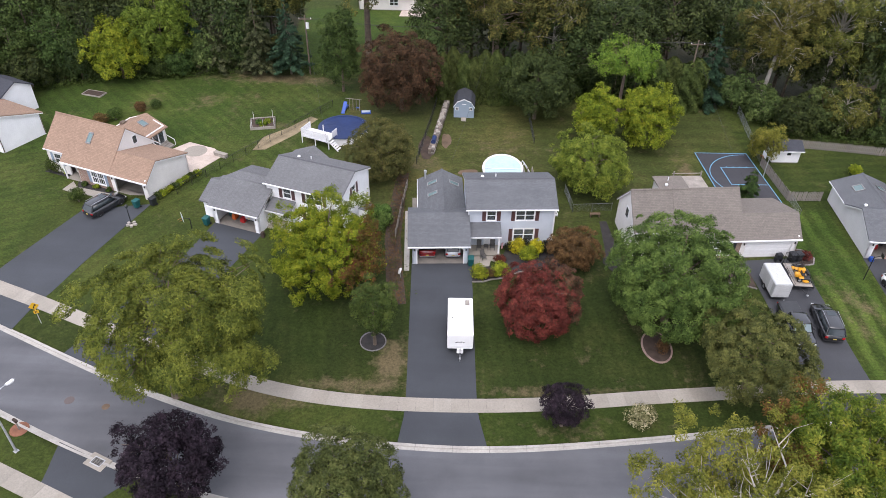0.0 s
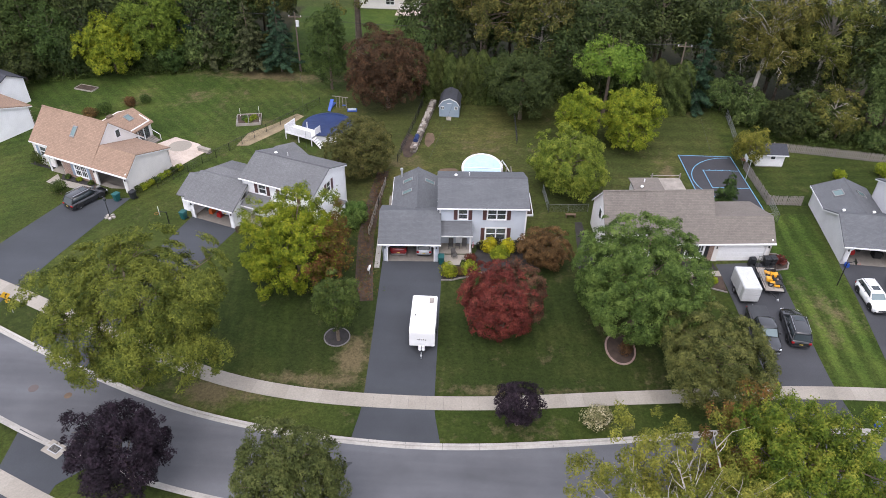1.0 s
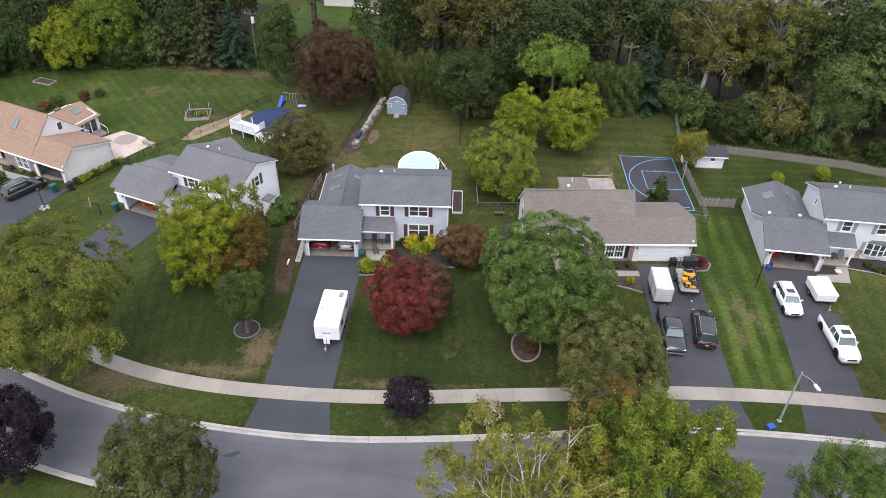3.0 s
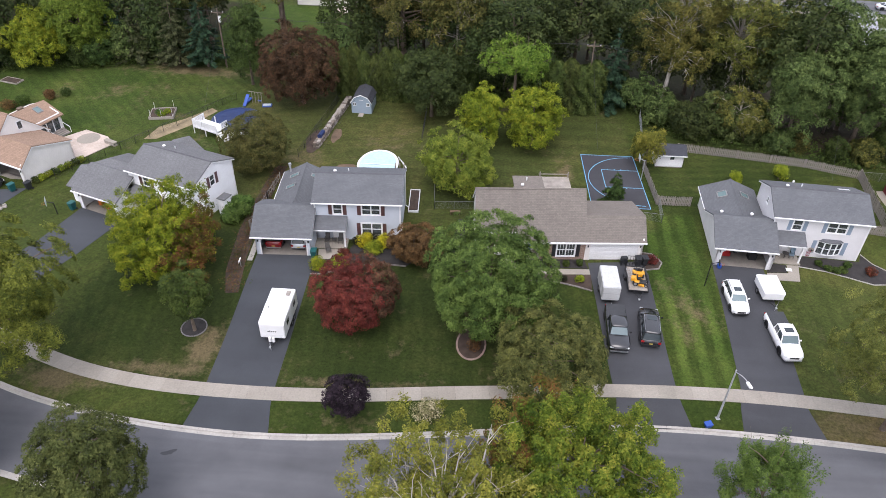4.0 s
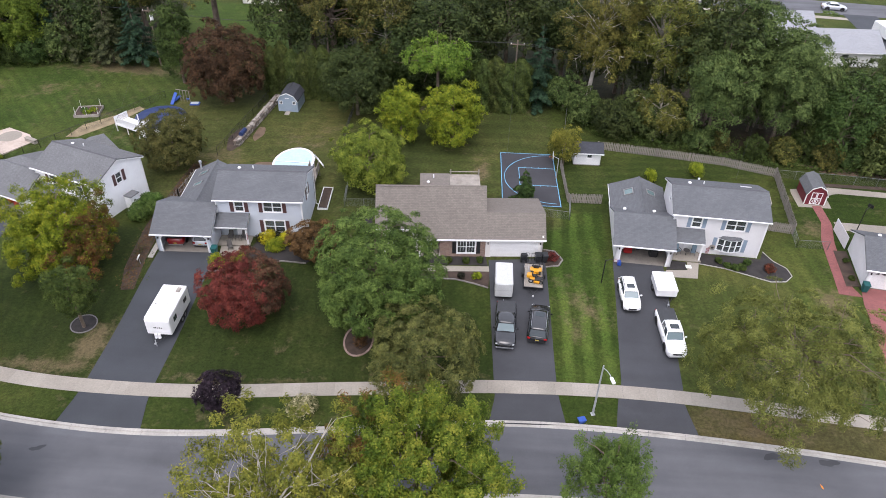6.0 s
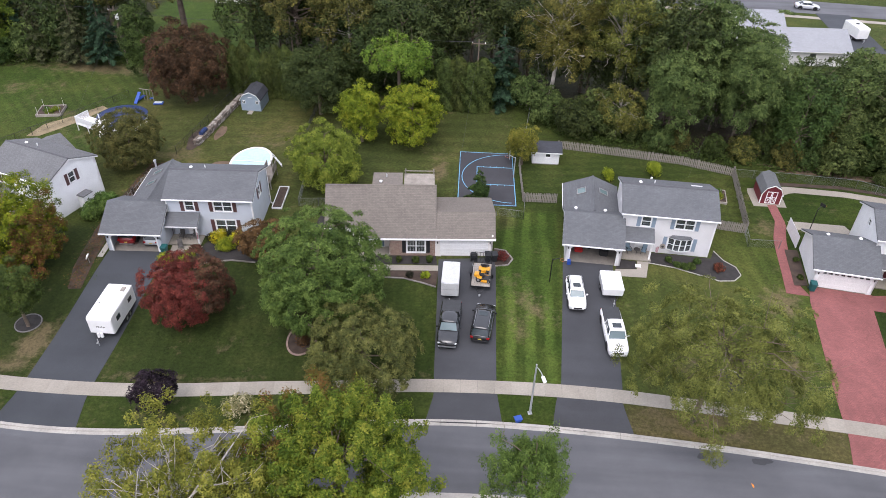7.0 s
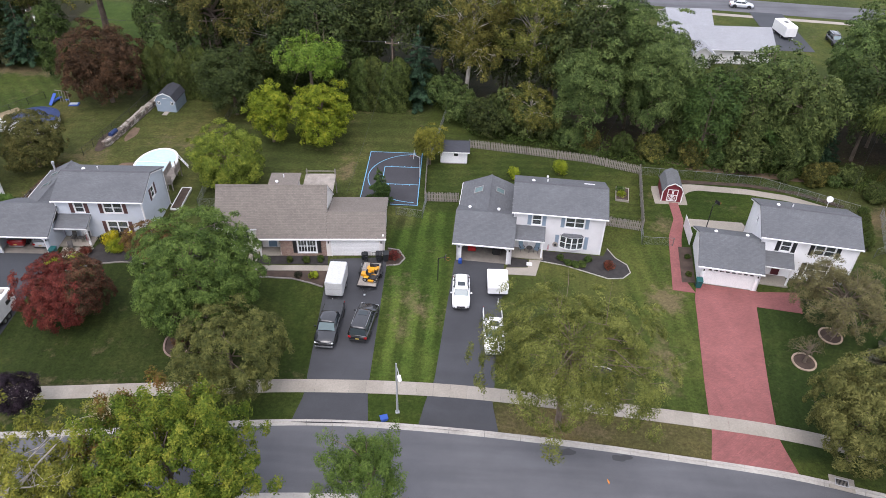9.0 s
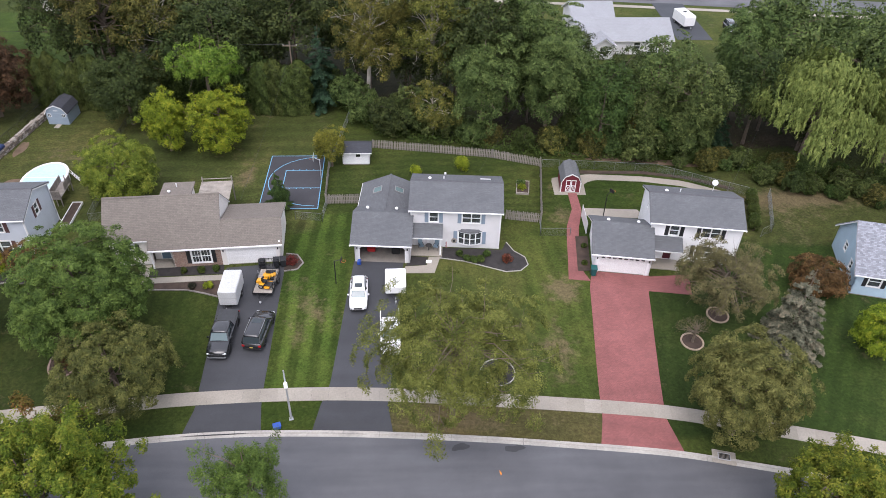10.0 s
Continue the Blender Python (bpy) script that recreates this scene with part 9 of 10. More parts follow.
vehicle("pickup_truck", at(30.75, 49.7, -1), "black pickup truck with a covered bed", "car_black", "pickup", 5.8, 2.02, 1.92, "pickup")
vehicle("suv", at(33.95, 50.3, 174), "glossy black SUV with a grey glass roof", "car_black", "suv", 4.95, 2.0, 1.72, roof_glass=True)
vehicle("crossover_car", at(43.1, 55.0, 2), "white crossover car with a dark sunroof", "car_white", "suv", 4.35, 1.8, 1.6, roof_glass=True)
vehicle("pickup_truck", at(46.4, 50.1, 3), "white pickup truck with a black bed cover", "car_white", "pickup", 5.9, 1.93, 1.9, "pickup", True)
vehicle("suv", at(-42.4, 66.3, 150), "black SUV with silver roof rails", "car_black", "suv", 4.75, 1.9, 1.72, roof_glass=True)
vehicle("pickup_truck", at(-5.1, 61.0, 183.4 + 0), "dark red pickup parked in the garage", "car_red", "pickup", 5.0, 1.85, 1.7, "pickup")
vehicle("hatchback_car", at(-2.35, 60.6, 183.4), "silver car parked in the garage", "car_silver", "suv", 4.1, 1.72, 1.55)
vehicle("sedan_car", at(-24.6, 66.2, 161), "silver car in the cluttered garage", "car_silver", "sedan", 4.2, 1.7, 1.45)
vehicle("sedan_car", at(95.9, 148.6, 82), "silver sedan parked on the far street", "car_silver", "sedan", 4.7, 1.8, 1.45)
vehicle("suv", at(108.0, 131.0, 0), "dark car beside the far driveway", "car_black", "suv", 4.6, 1.85, 1.7)


def box_trailer(name, m, W, L, z0, z1, label, material, tongue=1.1, nose=0.0, wheels=(0.55,), category="trailer"):
    t = thing(name, m, label, category)
    bm = bmesh.new()
    hw = W / 2
    prof = [(-L / 2, z0), (L / 2, z0), (L / 2, z1), (-L / 2 + nose, z1), (-L / 2, z1 - nose * 0.8)] if nose else [(-L / 2, z0), (L / 2, z0), (L / 2, z1), (-L / 2, z1)]
    prism(bm, [(-hw, y, z) for y, z in prof], (W, 0, 0))
    soft(bm, 0.07, 3)
    part("body", bm, M[material], t)
    part("tongue", rods(((-hw * 0.6, -L / 2, z0), (0, -L / 2 - tongue, z0 - 0.05), 0.04, 0.04, 6), ((hw * 0.6, -L / 2, z0), (0, -L / 2 - tongue, z0 - 0.05), 0.04, 0.04, 6)), M["black_metal"], t)
    part("jack", rods(((0, -L / 2 - tongue + 0.1, 0.02), (0, -L / 2 - tongue + 0.1, 0.85), 0.035, 0.035, 8)), M["metal"], t)
    part("coupler", soft(boxes((-0.08, 0.08, -L / 2 - tongue - 0.12, -L / 2 - tongue + 0.1, z0 - 0.12, z0)), 0.02, 1), M["metal"], t)
    for u in wheels:
        for x in (-hw + 0.02, hw - 0.02):
            wheel(t, x, -L / 2 + L * u, 0.33, 0.2)
    part("underframe", boxes((-hw + 0.08, hw - 0.08, -L / 2 + 0.1, L / 2 - 0.1, z0 - 0.12, z0 - 0.002)), M["black_metal"], t)
    return t


c = box_trailer("travel_trailer", at(-1.42, 47.75, 0.5), 2.35, 4.9, 0.55, 2.5, "white travel trailer with roof hatches", "car_white", 1.1, 0.25, (0.5, 0.64), "travel trailer")
part("roof_hatch", soft(boxes((-0.25, 0.3, -0.55, -0.05, 2.505, 2.6)), 0.03, 1), M["gutter"], c)
part("roof_hatch", soft(boxes((-0.2, 0.35, 1.2, 1.65, 2.505, 2.58)), 0.03, 1), M["gutter"], c)
part("air_vent", soft(boxes((0.45, 0.85, 1.35, 2.0, 2.505, 2.62)), 0.03, 1), M["plank"], c, "beige slatted roof vent")
part("vent_cap", rods(((-0.75, -0.4, 2.5), (-0.75, -0.4, 2.62), 0.05, 0.05, 8)), M["plastic"], c)
for s in (-1, 1):
    w_ = part("window", soft(boxes((s * 1.178 - 0.012, s * 1.178 + 0.012, -1.5, -0.8, 1.35, 1.9)), 0.008, 1), M["plastic"], c)
    part("pane", boxes((s * 1.192 - 0.004, s * 1.192 + 0.004, -1.43, -0.87, 1.42, 1.83)), M["car_glass"], w_)
    part("window", soft(boxes((s * 1.178 - 0.012, s * 1.178 + 0.012, 1.0, 1.7, 1.4, 1.85)), 0.008, 1), M["plastic"], c)
part("door", soft(boxes((1.176, 1.19, -0.5, 0.15, 0.7, 2.3)), 0.006, 1), M["gutter"], c)
for i, w_ in enumerate((0.12, 0.09, 0.1, 0.08, 0.13)):
    part("badge", boxes((-0.42 + i * 0.17, -0.42 + i * 0.17 + w_, -2.472, -2.455, 1.35, 1.52 if i % 2 else 1.46)), M["plastic"], c, "plain dark badge stroke on the front")
part("stripe", boxes((-1.1, 1.1, -2.47, -2.455, 0.95, 0.99)), M["gutter"], c)
part("gas_bottle", rods(((-0.16, -2.85, 0.55), (-0.16, -2.85, 1.0), 0.15, 0.13, 12)), M["car_white"], c)
part("gas_bottle", rods(((0.16, -2.85, 0.55), (0.16, -2.85, 1.0), 0.15, 0.13, 12)), M["car_white"], c)

c = box_trailer("enclosed_trailer", at(30.45, 55.2, 1), 1.75, 3.5, 0.45, 2.15, "white enclosed cargo trailer", "trailer_white", 0.9, 0.0, (0.55,))
part("roof_vent", soft(boxes((-0.18, 0.18, -0.3, 0.1, 2.152, 2.24)), 0.03, 1), M["car_white"], c)
part("side_door", soft(boxes((-0.89, -0.876, -1.2, -0.5, 0.6, 1.95)), 0.005, 1), M["gutter"], c)
part("corner_trim", boxes((-0.885, 0.885, -1.757, -1.752, 1.3, 1.36)), M["metal"], c)

c = box_trailer("camper_trailer", at(46.75, 56.5, 2), 2.05, 2.9, 0.5, 1.3, "white folded pop-up camper trailer", "car_white", 1.1, 0.0, (0.55,))
part("roof_cap", soft(boxes((-1.05, 1.05, -1.5, 1.5, 1.18, 1.42)), 0.06, 2), M["car_white"], c)
part("air_unit", soft(boxes((0.0, 0.7, 0.75, 1.3, 1.422, 1.58)), 0.05, 2), M["car_white"], c)


def mower_trailer():
    t = thing("utility_trailer", at(33.55, 57.0, -2), "open utility trailer with timber deck and ramp", "trailer")
    n = 12
    for i in range(n):
        part("plank", boxes((-0.95 + i * 0.158, -0.95 + i * 0.158 + 0.15, -1.9, 1.9, 0.5, 0.55)), M["plank"], t)
    part("frame", boxes((-1.0, -0.951, -1.95, 1.95, 0.42, 0.6), (0.951, 1.0, -1.95, 1.95, 0.42, 0.6), (-0.95, 0.95, -1.95, -1.9, 0.42, 0.6), (-0.95, 0.95, 1.9, 1.95, 0.42, 0.6)), M["black_metal"], t)
    for x in (-0.98, 0.98):
        part("side_rail", rods(((x, -1.9, 0.9), (x, 1.9, 0.9), 0.025, 0.025, 6), *[((x, y, 0.6), (x, y, 0.9), 0.02, 0.02, 6) for y in (-1.9, -0.6, 0.6, 1.9)]), M["black_metal"], t)
        wheel(t, x * 1.13, 0.4, 0.33, 0.2)
        part("fender", boxes((x * 1.13 - 0.13, x * 1.13 + 0.13, -0.05, 0.85, 0.7, 0.73)), M["black_metal"], t)
    part("ramp_gate", rods(*[((-0.9 + i * 0.3, 1.92, 0.6), (-0.9 + i * 0.3, 2.0, 1.9), 0.02, 0.02, 6) for i in range(7)], ((-0.92, 2.0, 1.9), (0.92, 2.0, 1.9), 0.025, 0.025, 6), ((-0.92, 1.96, 1.25), (0.92, 1.96, 1.25), 0.02, 0.02, 6)), M["black_metal"], t)
    part("tongue", rods(((-0.5, -1.95, 0.5), (0, -3.0, 0.45), 0.04, 0.04, 6), ((0.5, -1.95, 0.5), (0, -3.0, 0.45), 0.04, 0.04, 6)), M["black_metal"], t)
    part("coupler", soft(boxes((-0.09, 0.09, -3.15, -2.95, 0.3, 0.46)), 0.02, 1), M["metal"], t)


M["mower_yellow"] = paint("yellow_mower_paint", (0.62, 0.30, 0.012), 0.35, 0.4)
mower_trailer()


def ride_mower(x, y, rz, seat=True, z=0.55):
    t = thing("riding_mower", at(x, y, rz, z), "yellow and black riding mower on the trailer", "mower")
    for wx, wy, r in ((-0.42, 0.45, 0.26), (0.42, 0.45, 0.26), (-0.36, -0.6, 0.17), (0.36, -0.6, 0.17)):
        wheel(t, wx, wy, r, 0.2)
    part("frame", soft(boxes((-0.32, 0.32, -0.6, 0.7, 0.22, 0.42)), 0.04, 1), M["plastic"], t)
    part("mower_deck", soft(boxes((-0.6, 0.6, -0.45, 0.15, 0.12, 0.26)), 0.05, 2), M["mower_yellow"], t)
    part("engine_cover", soft(boxes((-0.3, 0.3, 0.35, 0.95, 0.42, 0.78)), 0.06, 2), M["mower_yellow"], t)
    part("fender", soft(boxes((-0.55, 0.55, 0.1, 0.6, 0.5, 0.58)), 0.03, 1), M["mower_yellow"], t)
    if seat:
        part("seat", soft(boxes((-0.24, 0.24, -0.05, 0.4, 0.6, 0.72)), 0.05, 2), M["rubber"], t)
        part("seat_back", soft(boxes((-0.23, 0.23, 0.32, 0.44, 0.7, 1.1)), 0.05, 2), M["rubber"], t)
    for s in (-1, 1):
        part("lever", rods(((s * 0.3, -0.1, 0.55), (s * 0.3, -0.2, 1.05), 0.018, 0.018, 6), ((s * 0.3, -0.2, 1.05), (s * 0.05, -0.25, 1.08), 0.018, 0.018, 6)), M["black_metal"], t)


ride_mower(33.75, 56.2, 80)
ride_mower(33.8, 57.7, 175)
s = thing("hand_truck", at(32.85, 57.6, 10, 0.56), "silver hand truck lying on the trailer", "hand truck")
part("rail", rods(((-0.2, -0.6, 0.05), (-0.2, 0.6, 0.45), 0.02, 0.02, 6), ((0.2, -0.6, 0.05), (0.2, 0.6, 0.45), 0.02, 0.02, 6), *[((-0.2, -0.5 + 0.22 * i, 0.09 + 0.073 * i), (0.2, -0.5 + 0.22 * i, 0.09 + 0.073 * i), 0.015, 0.015, 5) for i in range(5)]), M["metal"], s)
c = box_trailer("travel_trailer", at(99.6, 133.6, 10), 2.2, 4.8, 0.6, 2.5, "white motor caravan on the far driveway", "car_white", 0.8, 0.2, (0.25, 0.75), "caravan")
part("roof_hatch", soft(boxes((-0.3, 0.3, -0.2, 0.4, 2.505, 2.6)), 0.03, 1), M["plastic"], c)

# ---- bins, posts, street furniture ----
M["bin_teal"] = paint("teal_bin_plastic", (0.008, 0.085, 0.085), 0.5)
M["bin_dark"] = paint("charcoal_bin_plastic", (0.018, 0.02, 0.023), 0.5)


def wheelie_bin(x, y, rz, material, label, z=0.0):
    t = thing("wheelie_bin", at(x, y, rz, z), label, "bin")
    bm = bmesh.new()
    hexa(bm, [(-0.24, -0.27, 0.08), (0.24, -0.27, 0.08), (0.24, 0.27, 0.08), (-0.24, 0.27, 0.08), (-0.31, -0.37, 1.0), (0.31, -0.37, 1.0), (0.31, 0.37, 1.0), (-0.31, 0.37, 1.0)])
    part("body", soft(bm, 0.03, 1), M[material], t)
    part("lid", soft(boxes((-0.33, 0.33, -0.41, 0.4, 1.005, 1.08)), 0.025, 1), M[material], t)
    part("handle", rods(((-0.28, 0.43, 0.98), (0.28, 0.43, 0.98), 0.02, 0.02, 6)), M[material], t)
    for s in (-1, 1):
        part("wheel", rods(((s * 0.26, 0.27, 0.12), (s * 0.33, 0.27, 0.12), 0.12, 0.12, 10)), M["rubber"], t)


wheelie_bin(-0.35, 57.7, 3, "bin_teal", "dark teal wheelie bin beside the garage")
wheelie_bin(67.6, 58.6, -8, "bin_teal", "dark teal wheelie bin by the white garage")
wheelie_bin(-38.9, 66.6, -24, "bin_teal", "dark teal wheelie bin on the driveway")
wheelie_bin(-37.2, 67.2, -24, "bin_dark", "charcoal wheelie bin at the garage corner")
wheelie_bin(-29.9, 63.6, -19, "bin_teal", "dark teal wheelie bin by the cluttered garage")
wheelie_bin(34.1, 60.0, 5, "bin_dark", "charcoal wheelie bin by the garage door")
wheelie_bin(34.8, 60.1, 12, "bin_dark", "charcoal wheelie bin by the garage corner")
s = thing("barbecue", at(32.6, 59.9, 8), "black covered barbecue by the garage door", "barbecue")
part("body", soft(boxes((-0.35, 0.35, -0.28, 0.28, 0.35, 0.8)), 0.06, 2), M["bin_dark"], s)
part("lid", soft(boxes((-0.37, 0.37, -0.3, 0.3, 0.805, 1.05)), 0.1, 3), M["bin_dark"], s)
for x in (-0.3, 0.3):
    part("leg", boxes((x - 0.03, x + 0.03, -0.22, 0.22, 0, 0.349)), M["bin_dark"], s)
s = thing("recycling_tub", at(37.3, 39.3, 20), "blue plastic recycling tub on the verge", "tub")
bm = bmesh.new()
hexa(bm, [(-0.24, -0.18, 0.02), (0.24, -0.18, 0.02), (0.24, 0.18, 0.02), (-0.24, 0.18, 0.02), (-0.31, -0.24, 0.38), (0.31, -0.24, 0.38), (0.31, 0.24, 0.38), (-0.31, 0.24, 0.38)])
part("body", bm, M["toy_blue"], s)
part("rim", boxes((-0.33, 0.33, -0.26, 0.26, 0.382, 0.42)), M["toy_blue"], s)


def street_lamp(x, y, ang, h, arm, label):
    """A galvanised pole with a curved arm and a cobra head."""
    t = thing("street_lamp", at(x, y, ang), label, "street lamp")
    part("base_plate", soft(boxes((-0.18, 0.18, -0.18, 0.18, 0, 0.06)), 0.02, 1), M["metal"], t)
    part("pole", rods(((0, 0, 0.05), (0, 0, h), 0.1, 0.06, 12)), M["metal"], t)
    pts = [(arm * u, 0, h - 0.25 + 0.55 * math.sin(u * 1.7)) for u in (0, 0.2, 0.4, 0.6, 0.8, 1.0)]
    part("arm", rods(*[(a, b, 0.035, 0.035, 8) for a, b in zip(pts, pts[1:])]), M["metal"], t)
    e = pts[-1]
    bm = boxes((e[0] - 0.1, e[0] + 0.6, -0.14, 0.14, e[2] - 0.12, e[2] + 0.06))
    head = part("lamp_head", soft(bm, 0.06, 2), M["gutter"], t)
    part("lens", boxes((e[0] + 0.1, e[0] + 0.5, -0.1, 0.1, e[2] - 0.17, e[2] - 0.122)), M["lamp_clear"], head)


street_lamp(38.33, 40.25, -75, 6.0, 1.6, "galvanised street lamp with a curved arm")
street_lamp(-36.4, 33.3, 62, 6.0, 1.6, "galvanised street lamp across the street")


def bend_sign():
    """A yellow warning diamond with a curved arrow, and a small plate below."""
    t = thing("road_sign", at(-41.2, 47.6, 28), "yellow diamond bend warning sign on a post", "road sign")
    part("post", boxes((-0.03, 0.03, -0.02, 0.02, -0.3, 2.3)), M["metal"], t)
    k = 0.46
    bm = bmesh.new()
    prism(bm, [(0, -0.03, 2.2 - k), (k, -0.03, 2.2), (0, -0.03, 2.2 + k), (-k, -0.03, 2.2)], (0, 0.008, 0))
    d = part("panel", bm, M["sign_yellow"], t)
    bm = bmesh.new()
    for a, b in (((-0.05, 1.95), (-0.05, 2.12)), ((-0.05, 2.12), (0.08, 2.28))):
        hexa(bm, [(a[0] - 0.045, -0.036, a[1]), (a[0] + 0.045, -0.036, a[1]), (a[0] + 0.045, -0.031, a[1]), (a[0] - 0.045, -0.031, a[1]), (b[0] - 0.045, -0.036, b[1]), (b[0] + 0.045, -0.036, b[1]), (b[0] + 0.045, -0.031, b[1]), (b[0] - 0.045, -0.031, b[1])])
    prism(bm, [(0.0, -0.036, 2.32), (0.17, -0.036, 2.2), (0.2, -0.036, 2.42)], (0, 0.005, 0))
    part("arrow", bm, M["bin_dark"], d)
    bm = boxes((-0.22, 0.22, -0.03, -0.022, 1.3, 1.68))
    p = part("panel", bm, M["sign_yellow"], t)
    part("figure", boxes((-0.09, -0.03, -0.036, -0.031, 1.4, 1.6), (0.03, 0.1, -0.036, -0.031, 1.4, 1.6)), M["bin_dark"], p)


M["sign_yellow"] = paint("yellow_sign_paint", (0.62, 0.36, 0.015), 0.45)
bend_sign()


def post_lantern(x, y, label, h=2.2, stone=False):
    t = thing("lamp_post", at(x, y), label, "lamp post")
    part("pole", rods(((0, 0, -0.2), (0, 0, h), 0.045, 0.04, 8)), M["black_metal"], t)
    bm = bmesh.new()
    hexa(bm, [(-0.09, -0.09, h), (0.09, -0.09, h), (0.09, 0.09, h), (-0.09, 0.09, h), (-0.14, -0.14, h + 0.3), (0.14, -0.14, h + 0.3), (0.14, 0.14, h + 0.3), (-0.14, 0.14, h + 0.3)])
    part("lantern", bm, M["car_glass"], t)
    part("cap", rods(((0, 0, h + 0.301), (0, 0, h + 0.45), 0.2, 0.03, 8)), M["black_metal"], t)
    if stone:
        rng = random.Random(9)
        for i in range(5):
            a = i * 1.256
            bm = boxes((-0.2, 0.2, -0.14, 0.14, 0, 0.2))
            bm.transform(pose(0.4 * math.cos(a), 0.35 * math.sin(a), -0.02, rng.uniform(-8, 8), rng.uniform(-8, 8), math.degrees(a)))
            part("stone", bm, M["stone"], t)


post_lantern(-38.3, 63.2, "black lamp post with stones at its foot", 2.3, True)


def drain(x, y, rz, label):
    t = thing("storm_drain", pose(x, y, ROAD_Z, 0, 0, rz), label, "drain")
    bm = boxes((-0.95, 0.95, -0.7, 0.55, -0.1, 0.135))
    part("apron", soft(bm, 0.04, 1), M["concrete"], t)
    for i in range(9):
        part("bar", boxes((-0.42 + i * 0.1, -0.36 + i * 0.1, -0.32, 0.22, 0.138, 0.155)), M["black_metal"], t)
    part("frame", boxes((-0.5, 0.5, -0.4, -0.33, 0.137, 0.16), (-0.5, 0.5, 0.23, 0.3, 0.137, 0.16), (-0.5, -0.43, -0.329, 0.229, 0.137, 0.16), (0.44, 0.5, -0.329, 0.229, 0.137, 0.16)), M["metal"], t)


drain(-29.6, 32.6, -24, "concrete storm drain with an iron grate")
drain(74.1, 36.1, -14, "concrete storm drain with an iron grate")
s = thing("manhole_cover", pose(-31.2, 38.0, ROAD_Z + 0.06), "round iron manhole cover in the street", "manhole cover")
part("lid", rods(((0, 0, 0), (0, 0, 0.02), 0.33, 0.33, 20)), M["soil"], s)
s = thing("mailbox", at(-37.2, 35.4, 60), "small wooden letter box on a post", "mailbox")
part("post", boxes((-0.05, 0.05, -0.05, 0.05, -0.2, 1.0)), M["old_wood"], s)
part("box", soft(boxes((-0.12, 0.12, -0.3, 0.25, 1.005, 1.25)), 0.05, 2), M["brown_mulch"], s)
flat_patch("mulch_bed_14", circle(-37.2, 35.4, 0.75, 14), surface("red_mulch", (0.20, 0.085, 0.05), 0.95, 1.2, 14, 0.3, 0.8), "small ring of red mulch round a letter box", "bed")


def utility_pole(x, y, h, label, transformer=False, arm=True):
    t = thing("utility_pole", at(x, y), label, "utility pole")
    part("pole", rods(((0, 0, -0.3), (0, 0, h), 0.15, 0.1, 10)), M["bark"], t)
    if arm:
        part("crossarm", boxes((-1.0, 1.0, -0.06, 0.06, h - 0.7, h - 0.55)), M["bark"], t)
        for dx in (-0.9, 0.9):
            part("insulator", rods(((dx, 0, h - 0.55), (dx, 0, h - 0.38), 0.05, 0.03, 8)), M["gutter"], t)
    if transformer:
        part("transformer", rods(((0.32, -0.2, h - 2.0), (0.32, -0.2, h - 1.1), 0.25, 0.25, 12)), M["gutter"], t)


POLES = [(-58, 112.5, 10.0), (-25.6, 105.5, 9.5), (3.0, 102.0, 10.5), (31.3, 96.4, 10.6), (66, 95.0, 9.0), (100, 93.0, 9.0)]
for i, (x, y, h) in enumerate(POLES):
    utility_pole(x, y, h, "weathered wooden utility pole" + (" with a pale transformer" if i == 1 else " among the trees"), i == 1)


def wire(a, b, sag, label, r=0.018):
    t = thing("overhead_wire", Matrix(), label, "wire", "overhead wires")
    P = [Vector(a).lerp(Vector(b), u / 14) - Vector((0, 0, sag * 4 * (u / 14) * (1 - u / 14))) for u in range(15)]
    d = (P[-1] - P[0]).normalized()
    side = Vector((-d.y, d.x, 0)).normalized()
    up = Vector((0, 0, 1))
    part("cable", loft([[p + side * r, p + up * r, p - side * r, p - up * r] for p in P]), M["plastic"], t)


for (x0, y0, h0), (x1, y1, h1) in zip(POLES, POLES[1:]):
    for dx in (-0.9, 0.9):
        wire((x0 + dx, y0, gz(x0, y0) + h0 - 0.35), (x1 + dx, y1, gz(x1, y1) + h1 - 0.35), 0.9, "sagging black overhead wire between poles")
wire((31.3, 96.4, 9.6), (30.0, 65.2, 5.6), 0.6, "thin service wire down to the cream house", 0.012)
wire((3.0, 102.0, 9.6), (-2.6, 71.8, 5.0), 0.6, "thin service wire down to the blue-grey house", 0.012)
wire((66, 95.0, 8.6), (56.0, 70.2, 6.2), 0.6, "thin service wire down to the grey house", 0.012)
wire((100, 93.0, 8.6), (84.2, 67.6, 6.0), 0.6, "thin service wire down to the white house", 0.012)
wire((-25.6, 105.5, 9.0), (-17.0, 71.5, 5.8), 0.6, "thin service wire down to the white house", 0.012)

